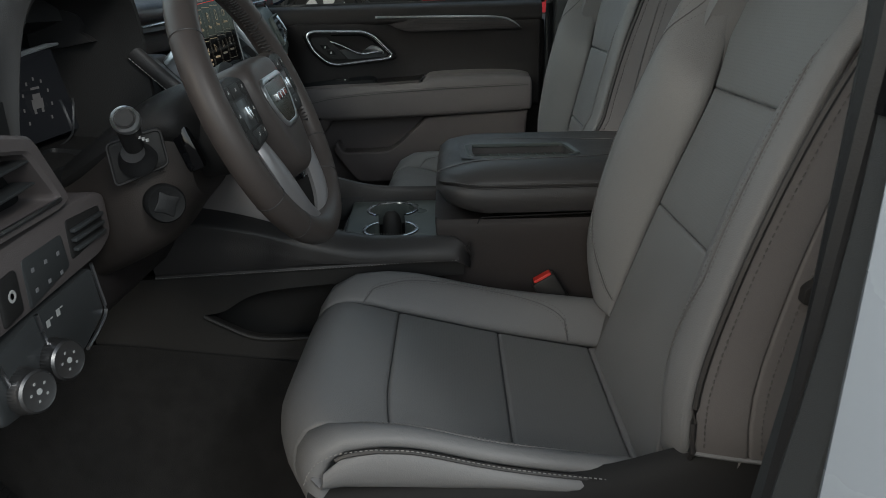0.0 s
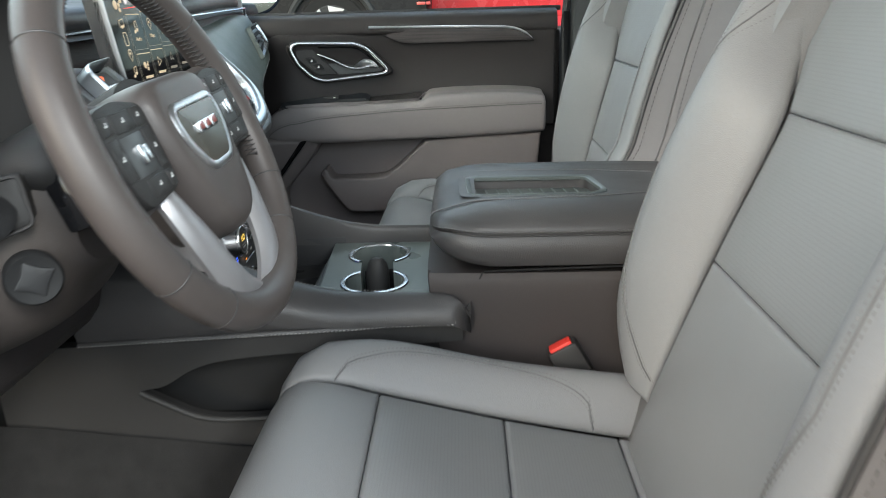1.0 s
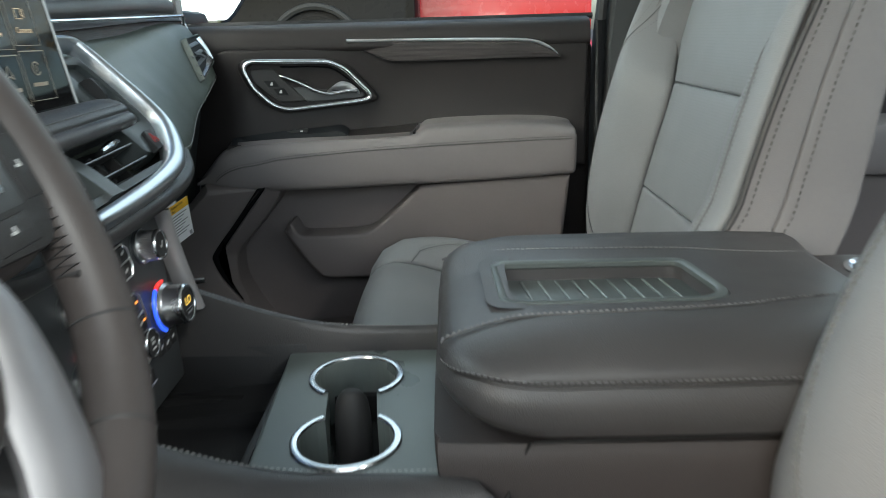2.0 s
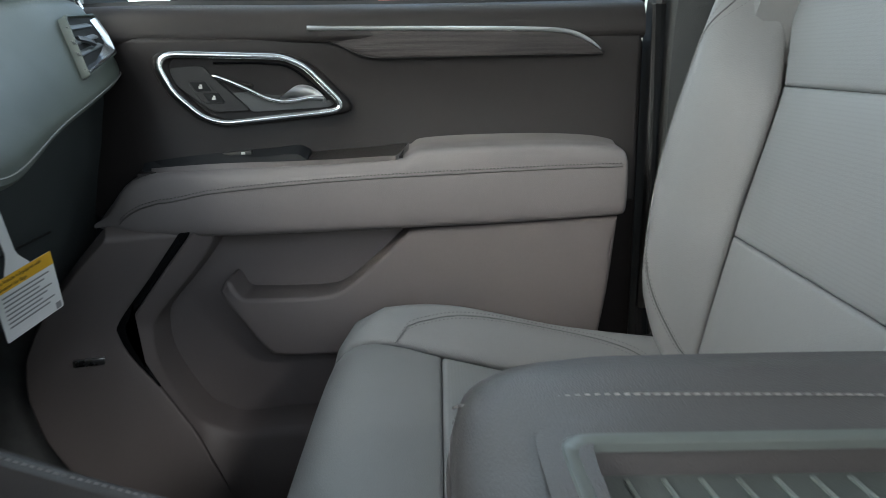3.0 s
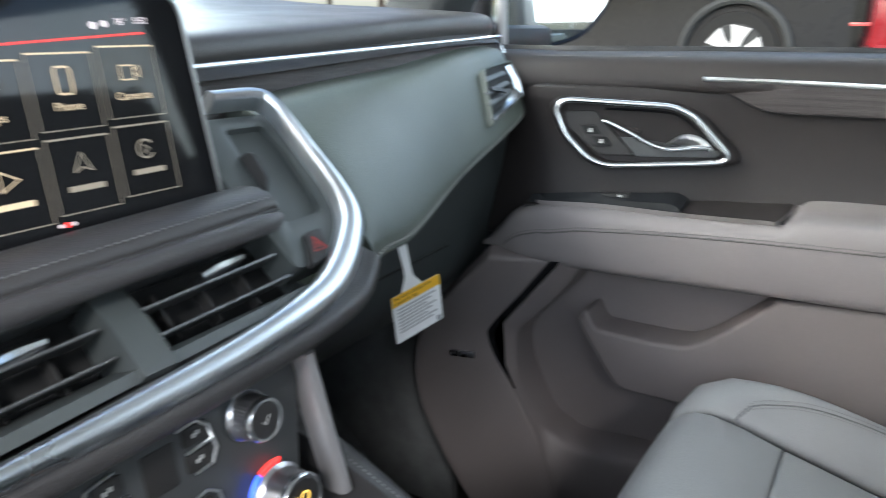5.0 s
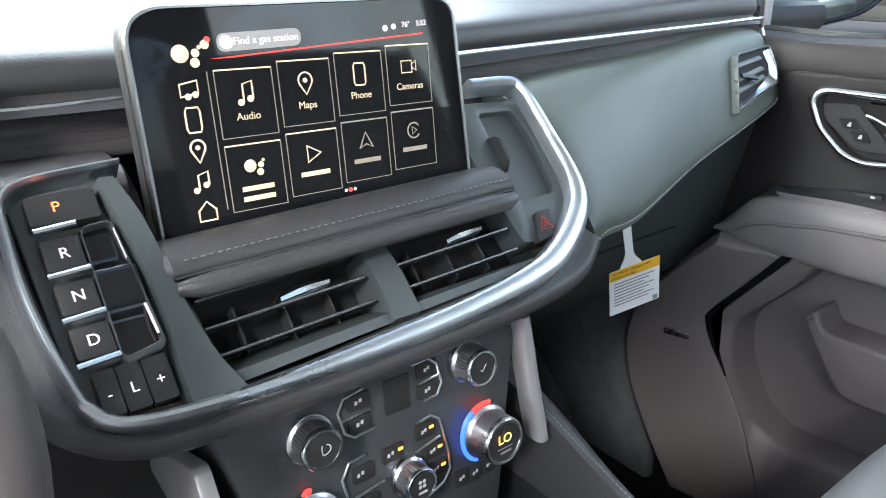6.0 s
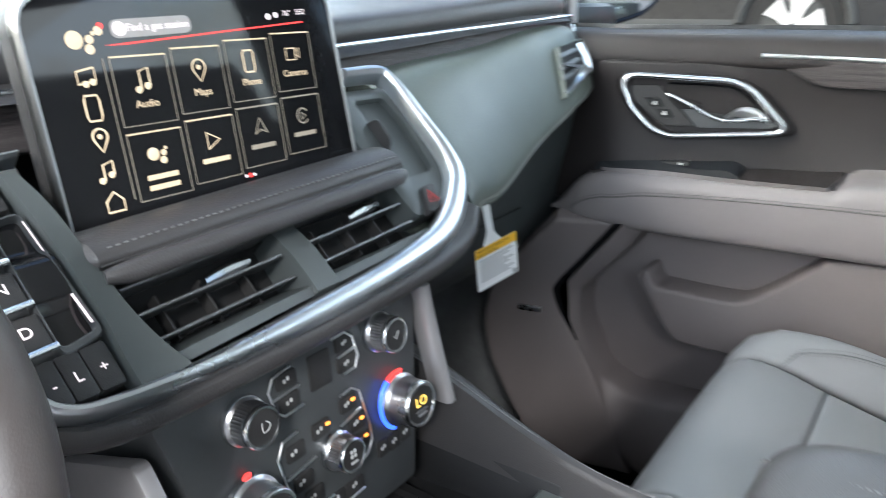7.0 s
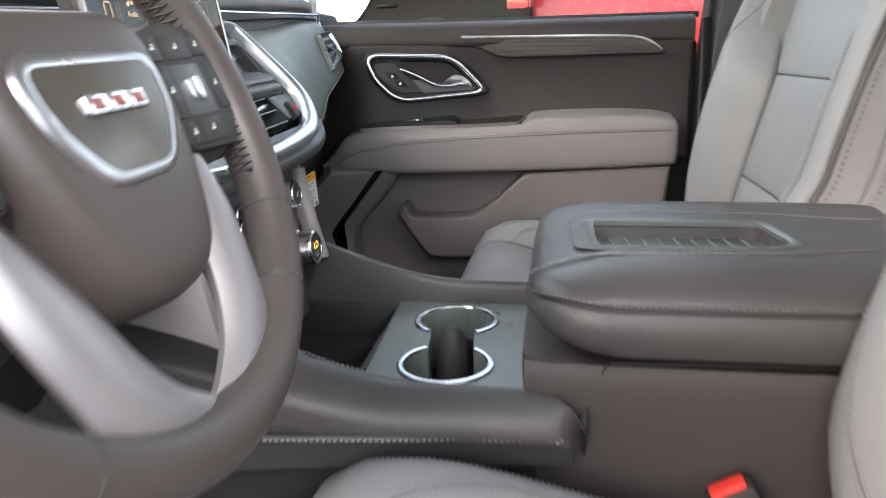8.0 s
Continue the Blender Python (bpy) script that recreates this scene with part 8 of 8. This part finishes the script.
# ---- rear door on the passenger side ----
rear = thing("door_rear", (0.9, 2.14, FLOOR + 0.1), "dark rear passenger door panel with a bright handle ring", "car door", kind="structure")
part("upper_panel", pad(lambda u, v: (0.50 + 0.85 * u, 2.125 + 0.015 * math.sin(v * math.pi), 1.05 + 0.27 * v), 12, 8, 0.008, 0.05, (0.85, 0.27), 0, (0, -1, 0)), DOORPLASTIC, rear)
part("belt_ledge", loft([[(x, 2.16, 1.30), (x, 2.122, 1.302), (x, 2.116, 1.318), (x, 2.13, 1.340), (x, 2.16, 1.345)] for x in (0.49, 0.9, 1.36)], 2, 3), DARKHIDE, rear)
rr = [(q.x + 0.995, 2.108, q.y + 0.012) for q in ring]
part("handle_ring", tube(rr, 0.0046, closed=True, sides=8, up=(0, 1, 0)), CHROME, rear, "bright metal handle surround")
part("handle_bowl", prism([Vector((q.x + 0.995, q.y + 0.012, 0)) for q in ring], (0, 2.112, 0), (1, 0, 0), (0, 0, 1), 0.01, 0), BLACK, rear)
part("handle_lever", tube([(q.x + 0.995, 2.104, q.z + 0.012) for q in lever], [0.0034 + 0.006 * max(0, (i - 14) / 16) ** 1.4 for i in range(len(lever))], sides=8), CHROME, rear, "bright metal pull lever")
part("armrest", loft([[(x, 2.15, t), (x, 2.06, t - 0.002), (x, 2.045, t - 0.02), (x, 2.045, l + 0.02), (x, 2.06, l), (x, 2.15, l)] for x, t, l in ((0.50, 1.13, 1.05), (0.8, 1.14, 1.04), (1.34, 1.15, 1.04))], 3, 3), TAUPE, rear)
part("lower_panel", pad(lambda u, v: (0.50 + 0.84 * u, 2.09, 0.58 + 0.47 * v), 6, 6, 0.01, 0.05, (0.84, 0.47), 0, (0, -1, 0)), BROWNPLASTIC, rear)
part("window_line", tube([(0.50, 2.135, 1.350), (0.9, 2.14, 1.351), (1.36, 2.14, 1.352)], 0.004, sides=6), SATIN, rear, "bright line under the window")

# ---- windows ----
GLASS = bpy.data.materials.new("window_glass")
GLASS.use_nodes = True
gn = GLASS.node_tree
gb = gn.nodes["Principled BSDF"]
gb.inputs["Base Color"].default_value = (0.93, 0.97, 0.95, 1)
gb.inputs["Roughness"].default_value = 0.0
gb.inputs["Transmission Weight"].default_value = 1.0
gb.inputs["IOR"].default_value = 1.01
for nm, xs, lab in (("window_1", (0.30, -0.62), "clear front passenger side window"), ("window_2", (1.36, 0.47), "rear passenger side window")):
    w = solid(nm, loft([[(x, 2.185, 1.33), (x, 2.189, 1.33), (x, 2.109, 1.82), (x, 2.105, 1.82)] for x in xs], 1, 1, smooth_v=False), GLASS, lab, "window", "structure")
    w.visible_shadow = False
ws = solid("windshield", loft([[(-1.07, y, 1.40), (-1.066, y, 1.396), (-0.40, y, 1.83), (-0.404, y, 1.834)] for y in (0.52, MID, 2.12)], 3, 1, smooth_v=False), GLASS, "clear windshield over the dashboard", "windshield", "structure")
ws.visible_shadow = False
solid("window_frame", tube([(-0.495, 2.152, 1.335), (-0.492, 2.140, 1.45), (-0.488, 2.105, 1.66)], 0.009, sides=8), SATIN, "bright upright post of the window", "window frame", "structure")

# ---- door mirror outside the window ----
mirror = thing("door_mirror", (-0.52, 2.42, 1.33), "black door mirror with bright reflecting glass", "door mirror")
mo = rounded([(-0.665, 1.385, 0), (-0.575, 1.334, 0), (-0.475, 1.362, 0), (-0.420, 1.43, 0), (-0.42, 1.56, 0), (-0.67, 1.57, 0)], [0.02, 0.03, 0.03, 0.03, 0.04, 0.04], 4)
MY = 2.45
MA = Vector((0.62, 0.78, 0)).normalized()
part("shell", loft([[Vector((-0.545, MY, 1.46)) + MA * ((q.x + 0.545) * f * 1.1) + Vector((0, 0, (q.y - 1.46) * f)) + Vector((-0.78, 0.62, 0)) * d for q in mo] for f, d in ((0.93, 0.002), (0.97, -0.004), (1.02, 0.004), (1.06, 0.03), (1.0, 0.09), (0.7, 0.13), (0.1, 0.145))], 3, 1, smooth_v=False), GLOSS, mirror)
REFLECT = material("mirror_glass", (0.92, 0.92, 0.92), 0.02, metal=1.0, tint=0.01, wear=0.01)
part("mirror_glass", prism([Vector(((q.x + 0.545) * 1.1 * 0.93, (q.y - 1.46) * 0.93, 0)) for q in mo], (-0.545, MY, 1.46), MA, (0, 0, 1), 0.003, 0.0), REFLECT, mirror, "mirror glass")
part("foot", box((-0.56, 2.30, 1.36), (0.10, 0.20, 0.05), 0.02), PLASTIC, mirror)

# ---- ground and the cars beyond ----
solid("ground", loft([[(x, -400, GROUND), (x, 3.2, GROUND), (x, 4.6, 0.78), (x, 400, 0.78), (x, 400, -1), (x, -400, -1)] for x in (-400, 400)], 1, 1, smooth_v=False),
      material("asphalt", (0.055, 0.055, 0.057), 0.85, grain=0.8, grain_scale=120, grain_kind="NOISE", tint=0.25, tint_scale=2), "grey asphalt lot that rises beside the car", "ground", "structure")
BLACKPAINT = material("black_car_paint", (0.008, 0.0085, 0.009), 0.3, tint=0.05, spec=0.12)
REDPAINT = material("red_car_paint", (0.42, 0.025, 0.03), 0.25, coat=0.7, tint=0.04)
CLAD = material("grey_cladding", (0.04, 0.042, 0.042), 0.6, tint=0.05, spec=0.15)
TYRE = material("tyre", (0.022, 0.022, 0.022), 0.85, spec=0.1, grain=0.5, grain_scale=80, tint=0.1)
SPOKEPAINT = material("silver_wheel_paint", (0.5, 0.5, 0.5), 0.4, tint=0.03)
CARGLASS = material("dark_car_glass", (0.015, 0.02, 0.02), 0.05, tint=0.03)
LAMP = material("lamp_lens", (0.45, 0.08, 0.07), 0.1, coat=0.6, tint=0.05)


def parked_car(name, x0, y, zg, length, paint, label, wheel_r=0.37, wheels=(0.82, -0.95)):
    """A parked sport utility; x0: its rear end, its front towards -x; y: its near side."""
    car = thing(name, (x0 - length / 2, y + 0.95, zg), label, "car", "parked cars")
    front = x0 - length
    prof = [(x0 - 0.02, 0.45), (x0, 0.75), (x0 - 0.04, 1.10), (x0 - 0.25, 1.16), (front + 1.2, 1.14), (front + 0.3, 1.05), (front + 0.05, 0.95), (front, 0.6), (front + 0.1, 0.35), (x0 - 0.1, 0.33)]
    part("body", loft([[(x0 - length / 2 + (x - x0 + length / 2) * f, y + d, zg + 0.72 + (z - 0.72) * f) for x, z in prof] for d, f in ((0.0, 0.97), (0.04, 1.0), (0.5, 1.0), (1.86, 1.0), (1.90, 0.97))], 2, 3), paint, car)
    roof = [(x0 - 0.12, 1.14), (x0 - 0.35, 1.70), (x0 - 1.2, 1.80), (x0 - 2.4, 1.78), (front + 1.3, 1.15)]
    part("cabin", loft([[(x, y + d, zg + z) for x, z in roof] for d in (0.10, 0.20, 1.70, 1.80)], 2, 3), paint, car)
    part("side_glass", loft([[(x0 - 0.45, y + 0.09 + k, zg + 1.20), (x0 - 0.50, y + 0.11 + k, zg + 1.62), (x0 - 2.3, y + 0.11 + k, zg + 1.66), (front + 1.7, y + 0.09 + k, zg + 1.22)] for k in (0, 0.02)], 1, 1, smooth_v=False), CARGLASS, car)
    for wx in (x0 - wheels[0], front - wheels[1]):
        part("wheel_arch", tube([(wx + 0.45 * math.cos(a), y - 0.012, zg + wheel_r + 0.45 * math.sin(a)) for a in np.linspace(-0.25, math.pi + 0.25, 24)], 0.055, sides=8, flat=0.7), CLAD, car, "grey wheel arch trim")
        part("arch_well", lathe([(0.43, 0), (0.43, 0.3)], (wx, y - 0.006, zg + wheel_r), (0, 1, 0), 32), BLACK, car)
        w = part("wheel", lathe([(wheel_r * 0.68, -0.02), (wheel_r * 0.95, -0.035), (wheel_r, 0.0), (wheel_r, 0.22), (wheel_r * 0.7, 0.24)], (wx, y + 0.0, zg + wheel_r), (0, 1, 0), 40), TYRE, car)
        part("rim", lathe([(wheel_r * 0.70, -0.030), (wheel_r * 0.66, -0.034), (wheel_r * 0.63, -0.01), (wheel_r * 0.60, 0.06), (0, 0.06)], (wx, y, zg + wheel_r), (0, 1, 0), 40), CLAD, w)
        for k in range(6):
            a = k * math.tau / 6 + 0.3
            d = Vector((math.cos(a), 0, math.sin(a)))
            e = Vector((-math.sin(a), 0, math.cos(a)))
            c = Vector((wx, y - 0.055, zg + wheel_r))
            part("rim_spoke", loft([[c + d * r + e * hw, c + d * r + e * hw + Vector((0, 0.03, 0)), c + d * r - e * hw + Vector((0, 0.03, 0)), c + d * r - e * hw] for r, hw in ((0.03, 0.035), (0.14, 0.045), (wheel_r * 0.65, 0.085))], 2, 1, smooth_v=False), SPOKEPAINT, w, "silver wheel spoke")
    part("lower_cladding", box((x0 - length / 2, y + 0.02, zg + 0.36), (length - 2.6, 0.05, 0.14), 0.02), CLAD, car)
    part("tail_lamp", box((x0 - 0.14, y + 0.02, zg + 0.98), (0.24, 0.05, 0.15), 0.02), LAMP, car, "red tail lamp")
    part("reflector", box((x0 - 0.06, y + 0.005, zg + 0.62), (0.14, 0.02, 0.03), 0.005), LAMP, car)
    for k in (1.45, 2.6):
        part("door_handle", box((x0 - k, y - 0.01, zg + 0.98), (0.2, 0.03, 0.035), 0.01), paint, car)
        part("door_joint", box((x0 - k + 0.16, y + 0.004, zg + 0.78), (0.008, 0.006, 0.62), 0), BLACK, car)
    return car


parked_car("parked_car", -0.26, 8.0, 0.78, 4.7, BLACKPAINT, "black parked sport utility with silver wheels and grey arches", wheels=(1.0, -0.95))
red_car = parked_car("parked_car", 0.0, 0.0, 0.78, 4.7, REDPAINT, "red parked sport utility standing end-on beside the black one")
red_car.rotation_euler = (0, 0, radians(-90))
red_car.location = (0.52, 11.0, 0.78)
white_car = parked_car("parked_car", 0.0, 0.0, GROUND, 5.2, WHITEPAINT, "white parked vehicle far behind, seen in the mirror")
white_car.rotation_euler = (0, 0, radians(-90))
white_car.location = (17.0, -2.2, GROUND)

# ---- autumn trees round the lot ----
random.seed(11)
GOLD = [material("golden_leaves", (0.42, 0.27, 0.07), 0.7, tint=0.35, tint_scale=0.6), material("green_leaves", (0.13, 0.16, 0.05), 0.7, tint=0.35, tint_scale=0.6)]
BARK = material("bark", (0.09, 0.07, 0.05), 0.9, grain=0.8, grain_scale=30, tint=0.3)


def tree(x, y, height, leaf):
    """A tapered trunk with limbs and a crown of many loose leaf clumps."""
    t = thing("tree", (x, y, 0.78 if y > 4.6 else GROUND), "autumn tree with golden leaves beside the lot" if leaf == 0 else "green-gold tree beside the lot", "tree", "trees round the lot")
    z0 = t.location.z
    bits = [tube([(x, y, z0 - 0.1), (x + 0.1, y, z0 + height * 0.35), (x - 0.1, y + 0.1, z0 + height * 0.85)], [0.20, 0.15, 0.04], sides=7)]
    for k in range(7):
        a, h = random.uniform(0, math.tau), height * random.uniform(0.28, 0.65)
        bits.append(tube([(x, y, z0 + h), (x + math.cos(a) * height * 0.14, y + math.sin(a) * height * 0.14, z0 + h + height * 0.1), (x + math.cos(a) * height * 0.24, y + math.sin(a) * height * 0.24, z0 + h + height * 0.24)], [0.07, 0.05, 0.02], sides=5))
    part("trunk", join(*bits), BARK, t)
    verts, faces = [], []
    lumps = [(random.gauss(0, 0.17) * height, random.gauss(0, 0.17) * height, height * random.uniform(0.35, 0.98), height * random.uniform(0.07, 0.14)) for _ in range(26)]
    for _ in range(1500):
        lx, ly, lz, lr = random.choice(lumps)
        d = Vector((random.gauss(0, 1), random.gauss(0, 1), random.gauss(0, 1))).normalized() * lr * random.uniform(0.5, 1.1)
        c = Vector((x + lx, y + ly, z0 + lz)) + d
        u = Vector((random.gauss(0, 1), random.gauss(0, 1), random.gauss(0, 1))).normalized()
        v = u.cross(Vector((0.3, 0.2, 1))).normalized()
        s_ = random.uniform(0.08, 0.19)
        n0 = len(verts)
        verts += [c - u * s_, c + v * s_ * 0.5, c + u * s_, c - v * s_ * 0.5]
        faces.append((n0, n0 + 1, n0 + 2, n0 + 3))
    me = bpy.data.meshes.new("crown")
    me.from_pydata([tuple(q) for q in verts], [], faces)
    me.materials.append(GOLD[leaf])
    ob = new("crown", me)
    ob.parent = t
    ob.matrix_parent_inverse = place(t).inverted()
    return t


for k in range(11):
    tree(-16 + 4.6 * k + random.uniform(-1, 1), 19 + random.uniform(-1.5, 3), random.uniform(6.5, 9.5), 0 if k % 4 else 1)
for k in range(6):
    tree(24 + random.uniform(-2, 2), -14 + 5 * k, random.uniform(6, 9), k % 2)
